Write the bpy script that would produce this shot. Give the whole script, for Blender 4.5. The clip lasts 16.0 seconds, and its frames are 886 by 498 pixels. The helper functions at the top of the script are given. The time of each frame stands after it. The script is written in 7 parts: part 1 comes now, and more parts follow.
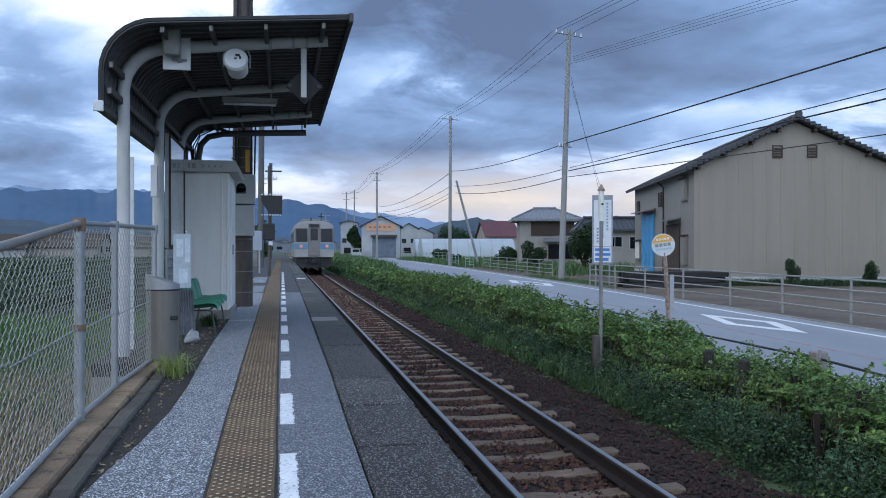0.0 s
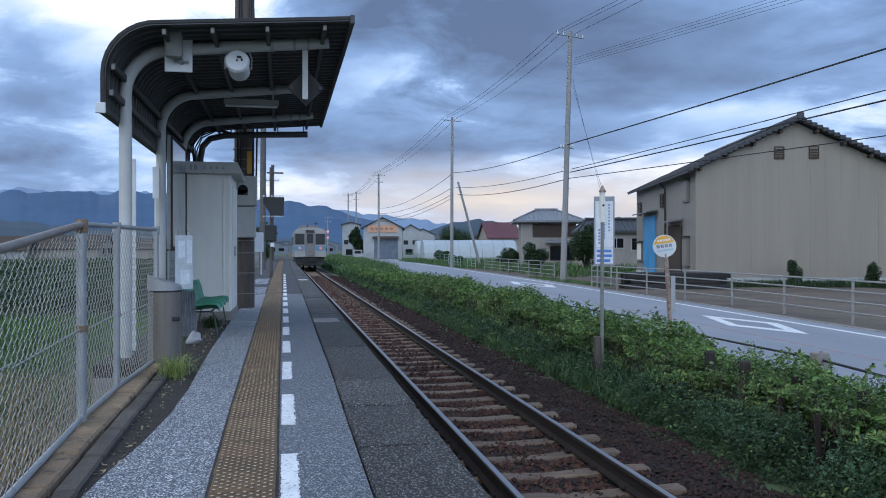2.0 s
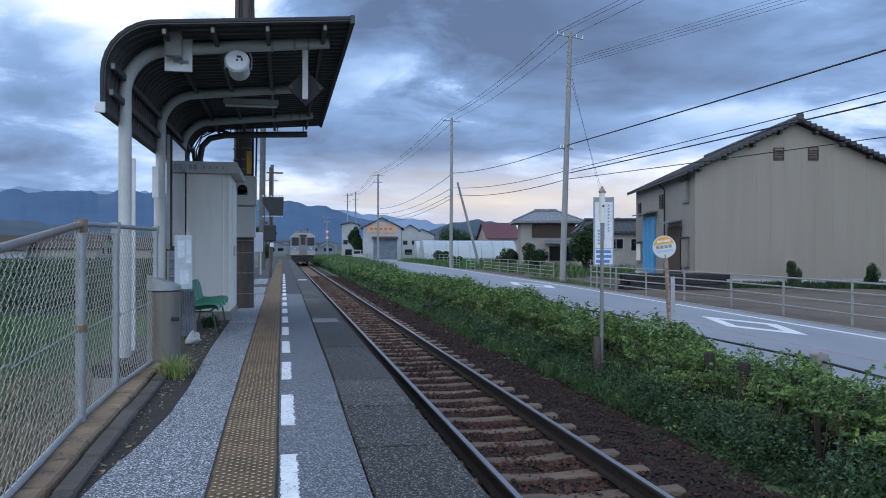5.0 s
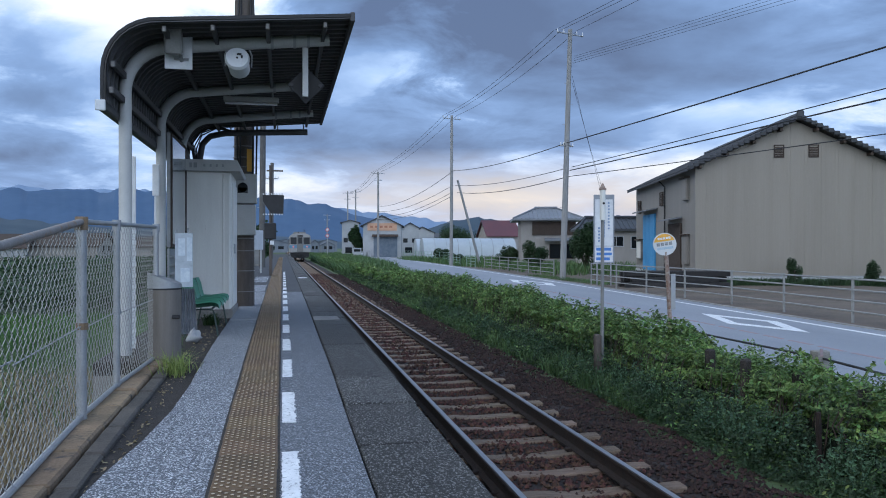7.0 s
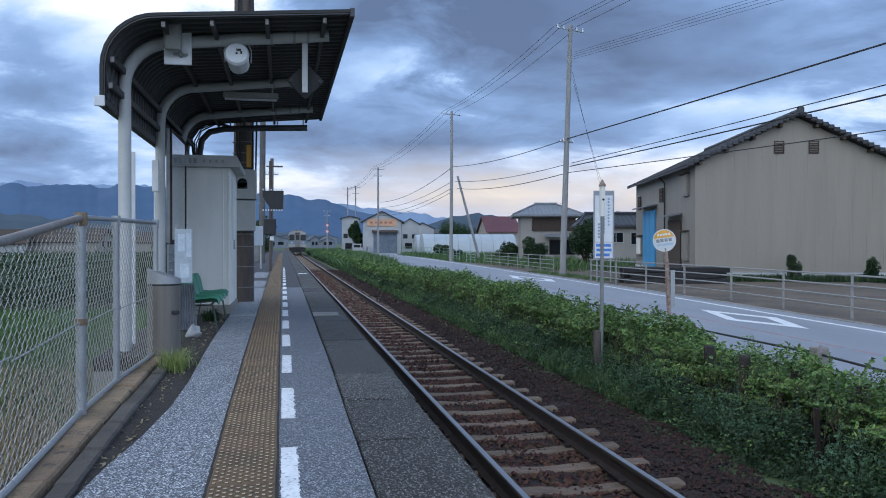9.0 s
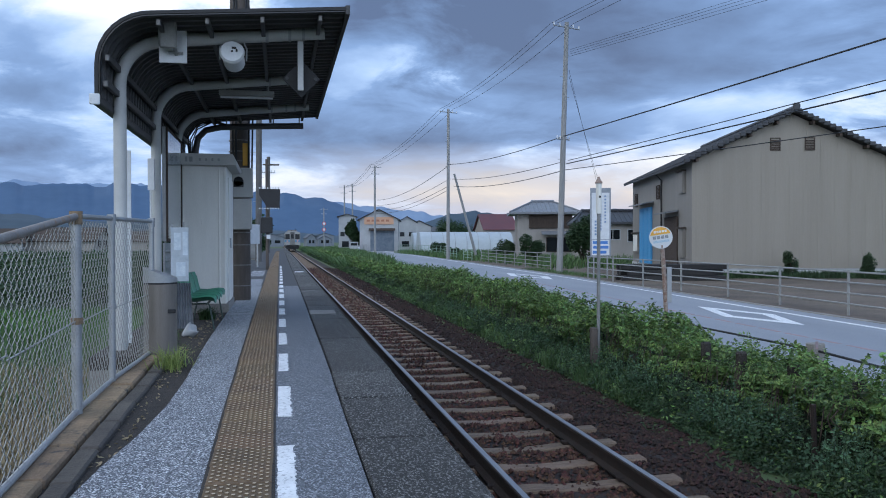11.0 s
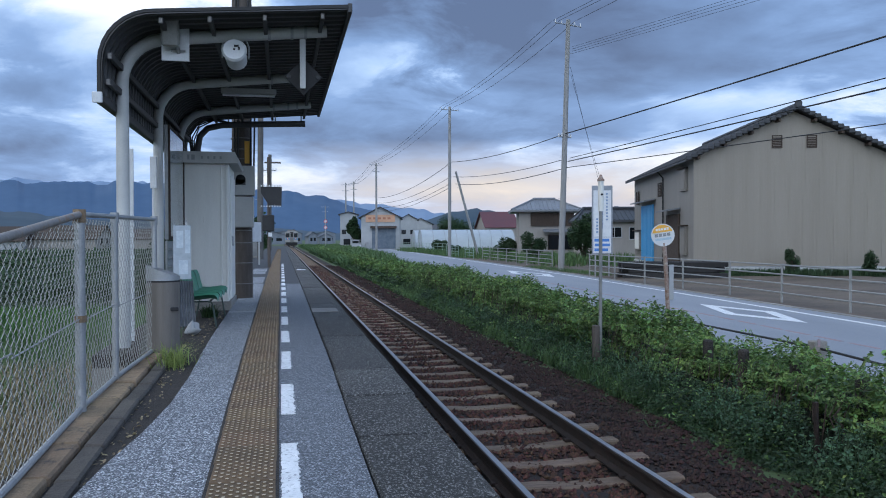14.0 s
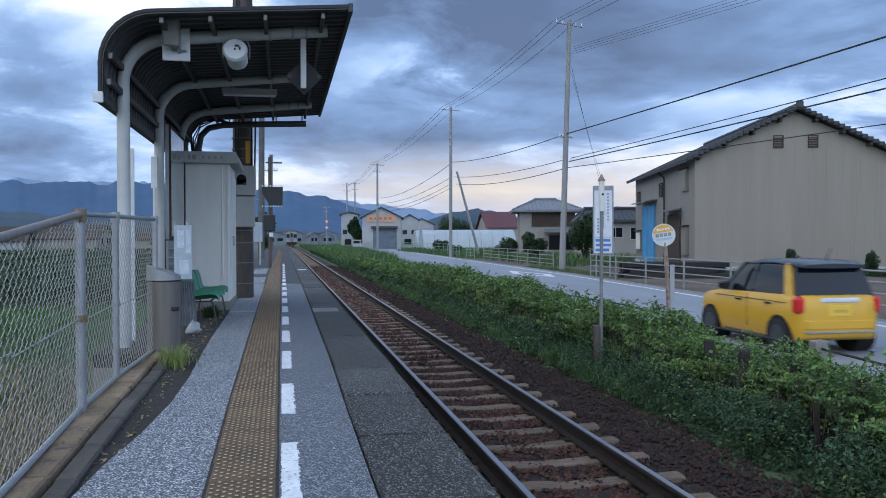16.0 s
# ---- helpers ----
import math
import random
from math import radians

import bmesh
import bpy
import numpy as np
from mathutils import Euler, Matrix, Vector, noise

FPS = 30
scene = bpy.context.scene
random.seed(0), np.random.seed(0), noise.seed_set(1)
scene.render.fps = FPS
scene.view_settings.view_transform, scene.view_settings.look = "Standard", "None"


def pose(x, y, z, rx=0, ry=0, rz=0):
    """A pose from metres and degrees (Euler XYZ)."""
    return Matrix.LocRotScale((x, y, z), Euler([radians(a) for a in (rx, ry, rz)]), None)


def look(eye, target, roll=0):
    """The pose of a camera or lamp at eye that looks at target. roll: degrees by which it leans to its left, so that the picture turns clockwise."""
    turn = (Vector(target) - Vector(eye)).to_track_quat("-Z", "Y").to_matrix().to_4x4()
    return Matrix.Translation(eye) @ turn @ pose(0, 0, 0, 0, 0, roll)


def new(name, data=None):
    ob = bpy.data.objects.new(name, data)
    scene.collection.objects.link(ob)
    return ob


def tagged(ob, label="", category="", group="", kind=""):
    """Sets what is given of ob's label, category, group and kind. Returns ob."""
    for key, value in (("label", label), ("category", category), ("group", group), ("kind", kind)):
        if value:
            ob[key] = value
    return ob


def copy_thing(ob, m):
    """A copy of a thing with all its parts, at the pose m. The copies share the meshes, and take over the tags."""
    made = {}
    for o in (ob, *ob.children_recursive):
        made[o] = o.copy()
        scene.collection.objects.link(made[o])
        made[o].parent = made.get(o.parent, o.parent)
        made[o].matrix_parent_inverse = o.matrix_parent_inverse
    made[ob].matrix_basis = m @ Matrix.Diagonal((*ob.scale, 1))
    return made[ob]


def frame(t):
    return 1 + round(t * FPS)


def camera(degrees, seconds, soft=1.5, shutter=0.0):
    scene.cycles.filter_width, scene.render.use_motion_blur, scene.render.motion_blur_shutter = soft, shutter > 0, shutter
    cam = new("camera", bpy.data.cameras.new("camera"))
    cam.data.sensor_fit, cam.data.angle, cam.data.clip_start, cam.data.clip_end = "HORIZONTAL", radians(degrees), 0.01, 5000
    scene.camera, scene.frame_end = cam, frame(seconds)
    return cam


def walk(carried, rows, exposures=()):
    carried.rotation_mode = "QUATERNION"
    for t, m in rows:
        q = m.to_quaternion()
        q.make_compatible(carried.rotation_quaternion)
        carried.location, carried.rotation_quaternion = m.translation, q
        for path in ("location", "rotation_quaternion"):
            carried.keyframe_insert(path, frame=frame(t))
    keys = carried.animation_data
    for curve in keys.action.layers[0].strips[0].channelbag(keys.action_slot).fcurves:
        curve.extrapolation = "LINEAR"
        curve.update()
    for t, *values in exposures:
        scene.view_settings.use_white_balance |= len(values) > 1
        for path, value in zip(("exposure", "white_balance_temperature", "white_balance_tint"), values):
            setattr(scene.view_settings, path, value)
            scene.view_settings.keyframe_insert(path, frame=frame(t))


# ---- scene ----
# camera: held by hand at the platform's end; yaw from the track, pitch and roll in degrees
cam = camera(58.5, 16.0, soft=1.0, shutter=0.25)
PATH = [
    (0, 0.000, -0.000, 1.050, 11.507, -0.082, -0.000),
    (0.5, -0.000, 0.004, 1.050, 11.515, -0.145, 0.009),
    (1, 0.003, -0.010, 1.046, 11.452, -0.147, -0.072),
    (1.5, 0.005, -0.007, 1.051, 11.425, -0.095, -0.106),
    (2, 0.004, -0.018, 1.047, 11.375, 0.026, -0.048),
    (2.5, -0.001, -0.008, 1.051, 11.386, 0.034, 0.024),
    (3, -0.001, -0.007, 1.046, 11.388, 0.073, 0.028),
    (3.5, 0.001, -0.005, 1.047, 11.381, 0.068, 0.059),
    (4, 0.000, -0.009, 1.047, 11.428, 0.033, 0.081),
    (6.5, 0.001, -0.006, 1.050, 11.407, 0.075, 0.060),
    (7, -0.003, -0.005, 1.044, 11.413, -0.109, -0.013),
    (7.5, -0.002, -0.003, 1.046, 11.482, -0.238, 0.177),
    (8, -0.002, -0.002, 1.045, 11.495, -0.242, 0.241),
    (8.5, -0.001, -0.002, 1.046, 11.438, -0.316, 0.129),
    (9, 0.001, -0.008, 1.046, 11.420, -0.409, 0.052),
    (11.5, 0.007, -0.002, 1.044, 11.686, -0.677, -0.180),
    (12, 0.005, 0.008, 1.046, 11.742, -0.895, -0.175),
    (12.5, 0.004, 0.003, 1.046, 11.658, -0.883, -0.317),
    (13, -0.004, -0.007, 1.043, 11.664, -0.764, -0.282),
    (13.5, -0.006, -0.004, 1.046, 11.624, -0.778, -0.174),
    (14, -0.003, -0.008, 1.046, 11.533, -0.732, -0.176),
    (14.5, -0.003, -0.004, 1.045, 11.500, -0.764, -0.210),
    (15, -0.001, -0.010, 1.045, 11.528, -0.728, -0.189),
    (15.5, -0.001, -0.009, 1.047, 11.524, -0.703, -0.126),
    (16, 0.002, -0.009, 1.042, 11.453, -0.720, -0.165),
]
walk(cam, [(t, pose(x, y, z, 90 + p, 0, -a) @ pose(0, 0, 0, 0, 0, r)) for t, x, y, z, a, p, r in PATH], exposures=((0, 0.0, 5820, 10), (16, 0.0, 5820, 10)))

# ---- world: broken evening overcast, brighter overhead, warm low glow ahead ----
world = bpy.data.worlds.new("evening_sky")
scene.world = world
world.use_nodes = True
wt = world.node_tree
wt.nodes.clear()


def N(tree, kind, **kw):
    n = tree.nodes.new(kind)
    for k, v in kw.items():
        n.inputs[k.replace("_", " ")].default_value = v
    return n


def M(tree, op, a, b=None, c=None):
    n = tree.nodes.new("ShaderNodeMath")
    n.operation = op
    for i, v in enumerate((a, b, c)):
        if v is None:
            continue
        if isinstance(v, (int, float)):
            n.inputs[i].default_value = v
        else:
            tree.links.new(v, n.inputs[i])
    return n.outputs[0]


def ramp(tree, fac, stops):
    n = tree.nodes.new("ShaderNodeValToRGB")
    el = n.color_ramp.elements
    while len(el) < len(stops):
        el.new(0.5)
    for e, (p, c) in zip(el, stops):
        e.position, e.color = p, (*c, 1)
    tree.links.new(fac, n.inputs[0])
    return n.outputs[0]


def mixc(tree, fac, a, b, mode="MIX"):
    n = tree.nodes.new("ShaderNodeMix")
    n.data_type, n.blend_type = "RGBA", mode
    for i, v in ((0, fac), (6, a), (7, b)):
        if isinstance(v, (int, float)):
            n.inputs[i].default_value = v
        elif isinstance(v, tuple):
            n.inputs[i].default_value = (*v, 1)
        else:
            tree.links.new(v, n.inputs[i])
    return n.outputs[2]


def build_sky():
    t = wt
    tc = t.nodes.new("ShaderNodeTexCoord")
    sep = t.nodes.new("ShaderNodeSeparateXYZ")
    t.links.new(tc.outputs["Generated"], sep.inputs[0])
    dx, dy, dz = sep.outputs
    up = M(t, "MAXIMUM", dz, 0.0)
    k = M(t, "DIVIDE", 1.0, M(t, "ADD", up, 0.19))
    co = t.nodes.new("ShaderNodeCombineXYZ")
    t.links.new(M(t, "MULTIPLY", dx, k), co.inputs[0])
    t.links.new(M(t, "MULTIPLY", dy, k), co.inputs[1])
    big = N(t, "ShaderNodeTexNoise", Scale=SKY["scale"], Detail=7.0, Roughness=0.52, Distortion=0.25)
    off = t.nodes.new("ShaderNodeMapping")
    off.inputs["Location"].default_value = SKY["offset"]
    t.links.new(co.outputs[0], off.inputs[0])
    t.links.new(off.outputs[0], big.inputs["Vector"])
    fine = N(t, "ShaderNodeTexNoise", Scale=SKY["scale"] * 2.7, Detail=8.0, Roughness=0.6, Distortion=0.4)
    t.links.new(off.outputs[0], fine.inputs["Vector"])
    dens = M(t, "ADD", M(t, "MULTIPLY", big.outputs[0], 0.66), M(t, "MULTIPLY", fine.outputs[0], 0.34))
    # thicker cloud above the low gaps, thinner towards the west
    dens = M(t, "ADD", dens, M(t, "MULTIPLY", M(t, "SUBTRACT", M(t, "MINIMUM", up, 0.34), 0.13), 0.24))
    dens = M(t, "ADD", dens, M(t, "MULTIPLY", M(t, "MULTIPLY", M(t, "MAXIMUM", M(t, "MINIMUM", M(t, "ADD", dx, 0.05), 0.0), -0.3), 8.0), M(t, "MINIMUM", M(t, "MULTIPLY", up, up), 0.12)))
    # heavy banks and bright gaps of this evening's sky: azimuth, elevation, widths in degrees, weight
    azim = M(t, "ADD", M(t, "MULTIPLY", M(t, "ARCTAN2", dx, dy), 57.2958), M(t, "MULTIPLY", M(t, "SUBTRACT", fine.outputs[0], 0.5), 22.0))
    elev = M(t, "ADD", M(t, "MULTIPLY", M(t, "ARCSINE", dz), 57.2958), M(t, "MULTIPLY", M(t, "SUBTRACT", big.outputs[0], 0.5), 9.0))
    for a, e, sa, se, w in SKY["banks"]:
        u = M(t, "DIVIDE", M(t, "SUBTRACT", azim, a), sa)
        v = M(t, "DIVIDE", M(t, "SUBTRACT", elev, e), se)
        d2 = M(t, "ADD", M(t, "MULTIPLY", u, u), M(t, "MULTIPLY", v, v))
        dens = M(t, "ADD", dens, M(t, "MULTIPLY", M(t, "POWER", 2.71828, M(t, "MULTIPLY", d2, -1.0)), w))
    cloud = ramp(t, dens, SKY["cloud"])
    # warm low glow where the sun went down
    az = radians(SKY["glow_az"])
    dot = M(t, "ADD", M(t, "MULTIPLY", dx, math.sin(az)), M(t, "MULTIPLY", dy, math.cos(az)))
    toward = M(t, "SMOOTH_MIN", 1.0, M(t, "MAXIMUM", M(t, "DIVIDE", M(t, "SUBTRACT", dot, 0.90), 0.09), 0.0), 0.1)
    low = M(t, "MAXIMUM", M(t, "SUBTRACT", 1.0, M(t, "ABSOLUTE", M(t, "DIVIDE", M(t, "SUBTRACT", dz, 0.06), 0.065))), 0.0)
    glow = M(t, "MULTIPLY", M(t, "MULTIPLY", toward, low), M(t, "ADD", 0.35, fine.outputs[0]))
    col = mixc(t, M(t, "MINIMUM", M(t, "MULTIPLY", glow, 0.95), 1.0), cloud, (1.0, 0.85, 0.68))
    haze = M(t, "MULTIPLY", M(t, "POWER", M(t, "SUBTRACT", 1.0, M(t, "MINIMUM", up, 1.0)), 22.0), 0.35)
    col = mixc(t, haze, col, (0.36, 0.46, 0.68))
    # the overcast grows brighter towards the zenith
    rise = M(t, "MULTIPLY", M(t, "POWER", M(t, "MAXIMUM", M(t, "SUBTRACT", up, 0.32), 0.0), 0.8), SKY["zenith"])
    bg = t.nodes.new("ShaderNodeBackground")
    t.links.new(col, bg.inputs[0])
    t.links.new(M(t, "ADD", SKY["strength"], rise), bg.inputs[1])
    clear = t.nodes.new("ShaderNodeTexSky")
    clear.sky_type, clear.sun_disc = "NISHITA", False
    clear.sun_elevation, clear.sun_rotation = radians(-2), radians(SKY["glow_az"])
    bg2 = t.nodes.new("ShaderNodeBackground")
    t.links.new(clear.outputs[0], bg2.inputs[0])
    bg2.inputs[1].default_value = 0.05
    add = t.nodes.new("ShaderNodeAddShader")
    out = t.nodes.new("ShaderNodeOutputWorld")
    t.links.new(bg.outputs[0], add.inputs[0])
    t.links.new(bg2.outputs[0], add.inputs[1])
    t.links.new(add.outputs[0], out.inputs[0])


SKY = dict(scale=0.85, offset=(2.1, 3.4, 0.0), glow_az=21, zenith=0.6, strength=1.0,
           cloud=[(0.33, (1.12, 1.15, 1.18)), (0.39, (0.90, 0.95, 1.0)), (0.45, (0.52, 0.68, 0.93)), (0.50, (0.29, 0.425, 0.67)), (0.56, (0.215, 0.315, 0.505)), (0.66, (0.135, 0.185, 0.30))],
           banks=[(-10.0, 16.4, 3.6, 2.4, -0.22), (-5.5, 17.2, 5.5, 2.0, -0.21), (-19, 15.3, 1.8, 1.2, -0.12), (-15.2, 13.0, 3.0, 2.0, 0.07), (-18, 10.5, 5.0, 1.8, 0.06),
                  (7.0, 12.6, 4.6, 2.6, -0.09), (10.8, 12.2, 1.8, 2.0, -0.03), (15.5, 16.8, 6.5, 2.6, 0.11), (24, 13.8, 7.0, 1.8, 0.06), (33, 16.2, 7.0, 1.6, 0.03),
                  (38, 10.0, 7.0, 2.0, -0.15), (35, 7.0, 5.0, 1.5, -0.08), (27, 9.6, 5.0, 0.8, -0.05), (12, 7.6, 9.0, 1.4, 0.05), (4, 6.2, 7.0, 1.6, 0.05), (24, 6.8, 6.0, 1.4, 0.08), (36, 14.2, 9.0, 2.6, -0.06)])
build_sky()
sun = new("sun", bpy.data.lights.new("sun", "SUN"))
sun.data.energy, sun.data.angle, sun.data.color = 1.55, radians(80), (0.88, 0.94, 1.0)
sun.matrix_world = look((2, -30, 9), (0, 0, 0))

# ---- materials ----
MATS = {}


def mat(name, a, b, scale=3.0, rough=0.7, metal=0.0, bump=0.15, fine=60.0, spots=None, streak=(1, 1, 1), vary=0.0, grain=0.35, island=0.0, extra=None):
    """Procedural surface: two colours mixed by coarse stains and fine grain; bump from the grain; spots: (colour, amount, scale) of wear."""
    if name in MATS:
        return MATS[name]
    m = bpy.data.materials.new(name)
    m.use_nodes = True
    t = m.node_tree
    p = t.nodes["Principled BSDF"]
    tc = t.nodes.new("ShaderNodeTexCoord")
    mp = t.nodes.new("ShaderNodeMapping")
    mp.inputs["Scale"].default_value = streak
    t.links.new(tc.outputs["Object"], mp.inputs[0])
    info = t.nodes.new("ShaderNodeObjectInfo")
    wv = t.nodes.new("ShaderNodeVectorMath")
    wv.operation = "ADD"
    sh = t.nodes.new("ShaderNodeVectorMath")
    sh.operation = "SCALE"
    sh.inputs[0].default_value = (37, 53, 71)
    t.links.new(info.outputs["Random"], sh.inputs["Scale"])
    t.links.new(mp.outputs[0], wv.inputs[0])
    t.links.new(sh.outputs[0], wv.inputs[1])
    n1 = N(t, "ShaderNodeTexNoise", Scale=scale, Detail=5.0, Roughness=0.6)
    n2 = N(t, "ShaderNodeTexNoise", Scale=fine, Detail=3.0, Roughness=0.6)
    for n in (n1, n2):
        t.links.new(wv.outputs[0], n.inputs["Vector"])
    f = M(t, "ADD", M(t, "MULTIPLY", n1.outputs[0], 1 - grain), M(t, "MULTIPLY", n2.outputs[0], grain))
    col = ramp(t, f, [(0.32, a), (0.68, b)])
    if spots:
        sc, amount, ss = spots
        n3 = N(t, "ShaderNodeTexNoise", Scale=ss, Detail=6.0, Roughness=0.7)
        t.links.new(wv.outputs[0], n3.inputs["Vector"])
        lo = 0.72 - amount * 0.5
        mask = t.nodes.new("ShaderNodeMapRange")
        mask.inputs[1].default_value, mask.inputs[2].default_value = lo, lo + 0.1
        t.links.new(n3.outputs[0], mask.inputs[0])
        col = mixc(t, mask.outputs[0], col, sc)
    if vary or island:
        r = info.outputs["Random"]
        if island:
            r = t.nodes.new("ShaderNodeNewGeometry").outputs["Random Per Island"]
        hsv = t.nodes.new("ShaderNodeHueSaturation")
        amt = vary or island
        t.links.new(M(t, "ADD", 1 - amt, M(t, "MULTIPLY", r, 2 * amt)), hsv.inputs["Value"])
        t.links.new(M(t, "ADD", 0.5 - amt * 0.05, M(t, "MULTIPLY", M(t, "FRACT", M(t, "MULTIPLY", r, 7.3)), amt * 0.1)), hsv.inputs["Hue"])
        t.links.new(col, hsv.inputs["Color"])
        col = hsv.outputs[0]
    t.links.new(col, p.inputs["Base Color"])
    rr = t.nodes.new("ShaderNodeMapRange")
    rr.inputs[3].default_value, rr.inputs[4].default_value = max(rough - 0.12, 0.02), min(rough + 0.12, 1)
    t.links.new(n1.outputs[0], rr.inputs[0])
    t.links.new(rr.outputs[0], p.inputs["Roughness"])
    p.inputs["Metallic"].default_value = metal
    if bump:
        bp = N(t, "ShaderNodeBump", Strength=bump, Distance=0.02)
        t.links.new(n2.outputs[0], bp.inputs["Height"])
        t.links.new(bp.outputs[0], p.inputs["Normal"])
    if extra:
        extra(m, t, p, wv.outputs[0], col)
    MATS[name] = m
    return m


def pebbles(stops, share):
    """Exposed aggregate: a pale stone here and there in dark binder."""
    def build(m, t, p, vec, col):
        v = N(t, "ShaderNodeTexVoronoi", Scale=160.0)
        t.links.new(vec, v.inputs["Vector"])
        sep = t.nodes.new("ShaderNodeSeparateColor")
        t.links.new(v.outputs["Color"], sep.inputs[0])
        c = ramp(t, sep.outputs[0], stops)
        t.links.new(mixc(t, share, col, c), p.inputs["Base Color"])
        bp = N(t, "ShaderNodeBump", Strength=0.5, Distance=0.006)
        t.links.new(v.outputs["Distance"], bp.inputs["Height"])
        t.links.new(bp.outputs[0], p.inputs["Normal"])
    return build


def leafy(m, t, p, vec, col):
    p.inputs["Subsurface Weight"].default_value = 0.0
    tr = t.nodes.new("ShaderNodeBsdfTranslucent")
    t.links.new(col, tr.inputs[0])
    mx = t.nodes.new("ShaderNodeMixShader")
    mx.inputs[0].default_value = 0.18
    t.links.new(p.outputs[0], mx.inputs[1])
    t.links.new(tr.outputs[0], mx.inputs[2])
    t.links.new(mx.outputs[0], t.nodes["Material Output"].inputs[0])


def glowing(name, colour, strength):
    m = bpy.data.materials.new(name)
    m.use_nodes = True
    p = m.node_tree.nodes["Principled BSDF"]
    p.inputs["Base Color"].default_value = (*colour, 1)
    p.inputs["Emission Color"].default_value = (*colour, 1)
    p.inputs["Emission Strength"].default_value = strength
    return m


def glass(name, tint=(0.02, 0.025, 0.03), rough=0.05):
    m = bpy.data.materials.new(name)
    m.use_nodes = True
    p = m.node_tree.nodes["Principled BSDF"]
    p.inputs["Base Color"].default_value = (*tint, 1)
    p.inputs["Roughness"].default_value = rough
    p.inputs["IOR"].default_value = 1.5
    p.inputs["Specular IOR Level"].default_value = 0.35
    return m


AGG = mat("aggregate_paving", (0.16, 0.18, 0.21), (0.30, 0.32, 0.35), 1.6, 0.85, fine=140, streak=(1, 0.8, 1), extra=pebbles([(0.0, (0.022, 0.025, 0.030)), (0.42, (0.10, 0.108, 0.122)), (0.72, (0.235, 0.245, 0.268)), (1.0, (0.82, 0.84, 0.86))], 0.85))
AGGD = mat("dark_aggregate_paving", (0.10, 0.112, 0.13), (0.20, 0.215, 0.24), 1.3, 0.85, fine=140, streak=(1, 0.8, 1), extra=pebbles([(0.0, (0.018, 0.021, 0.026)), (0.45, (0.075, 0.083, 0.098)), (0.75, (0.155, 0.168, 0.192)), (1.0, (0.48, 0.50, 0.53))], 0.75))
SLAB = mat("dark_concrete_slab", (0.010, 0.010, 0.010), (0.056, 0.055, 0.053), 2.6, 0.95, bump=0.8, fine=130, spots=((0.30, 0.295, 0.285), 0.40, 95), grain=0.6, streak=(1, 0.55, 1), vary=0.22)
ASPH = mat("old_asphalt", (0.028, 0.030, 0.034), (0.065, 0.068, 0.075), 1.2, 0.9, bump=0.4, fine=150)
ROADM = mat("road_asphalt", (0.185, 0.198, 0.222), (0.285, 0.30, 0.33), 0.25, 0.62, bump=0.2, fine=45, streak=(2.5, 0.35, 1), grain=0.25)
PAINT = mat("worn_white_paint", (0.62, 0.63, 0.64), (0.85, 0.86, 0.87), 9, 0.7, fine=60, spots=((0.25, 0.26, 0.28), 0.34, 40))
REDL = mat("worn_red_paint", (0.35, 0.2, 0.2), (0.26, 0.24, 0.26), 5, 0.8, fine=40)
TACT = mat("tactile_brown", (0.088, 0.058, 0.032), (0.178, 0.116, 0.060), 5, 0.75, bump=0.3, fine=70, vary=0.15)
TACTB = mat("tactile_bump_worn", (0.40, 0.33, 0.23), (0.60, 0.51, 0.38), 20, 0.7, fine=80)
CONC = mat("weathered_concrete", (0.16, 0.15, 0.135), (0.34, 0.325, 0.30), 2.0, 0.9, bump=0.4, fine=50)
KERB = mat("rusty_kerb_concrete", (0.12, 0.085, 0.055), (0.33, 0.235, 0.145), 3.0, 0.9, bump=0.5, fine=60, spots=((0.07, 0.06, 0.05), 0.3, 7), vary=0.12)
SOIL = mat("dark_soil", (0.02, 0.018, 0.016), (0.055, 0.046, 0.04), 8, 0.95, bump=0.8, fine=70)
BALLB = mat("ballast_bed", (0.008, 0.006, 0.005), (0.035, 0.021, 0.016), 14, 0.95, bump=1.0, fine=45)
BALL = mat("ballast_stone", (0.022, 0.009, 0.006), (0.105, 0.046, 0.029), 6, 0.9, bump=0.4, fine=90, island=0.6)
TIE = mat("sleeper_concrete", (0.085, 0.058, 0.04), (0.26, 0.19, 0.135), 6, 0.9, bump=0.5, fine=40, streak=(1, 6, 1), vary=0.2)
RAILT = mat("rail_head_steel", (0.30, 0.28, 0.26), (0.45, 0.43, 0.41), 4, 0.36, 1.0, bump=0.03, fine=200, streak=(8, 0.3, 1))
BALLD = mat("dark_ballast_stone", (0.011, 0.005, 0.004), (0.044, 0.021, 0.015), 6, 0.95, bump=0.4, fine=90, island=0.6)
RUST = mat("rail_rust", (0.008, 0.006, 0.005), (0.032, 0.018, 0.013), 10, 0.97, bump=0.4, fine=80)
GALV = mat("galvanised_steel", (0.27, 0.28, 0.285), (0.42, 0.43, 0.44), 6, 0.5, 0.55, bump=0.06, fine=90, spots=((0.27, 0.20, 0.15), 0.14, 12))
POSTP = mat("grey_painted_pipe", (0.40, 0.405, 0.40), (0.54, 0.545, 0.535), 3, 0.5, 0.0, bump=0.05, fine=70, spots=((0.22, 0.17, 0.13), 0.1, 14))
DARKST = mat("dark_roof_sheet", (0.035, 0.036, 0.038), (0.075, 0.075, 0.078), 3, 0.6, 0.2, bump=0.1, fine=50, spots=((0.10, 0.07, 0.05), 0.16, 6))
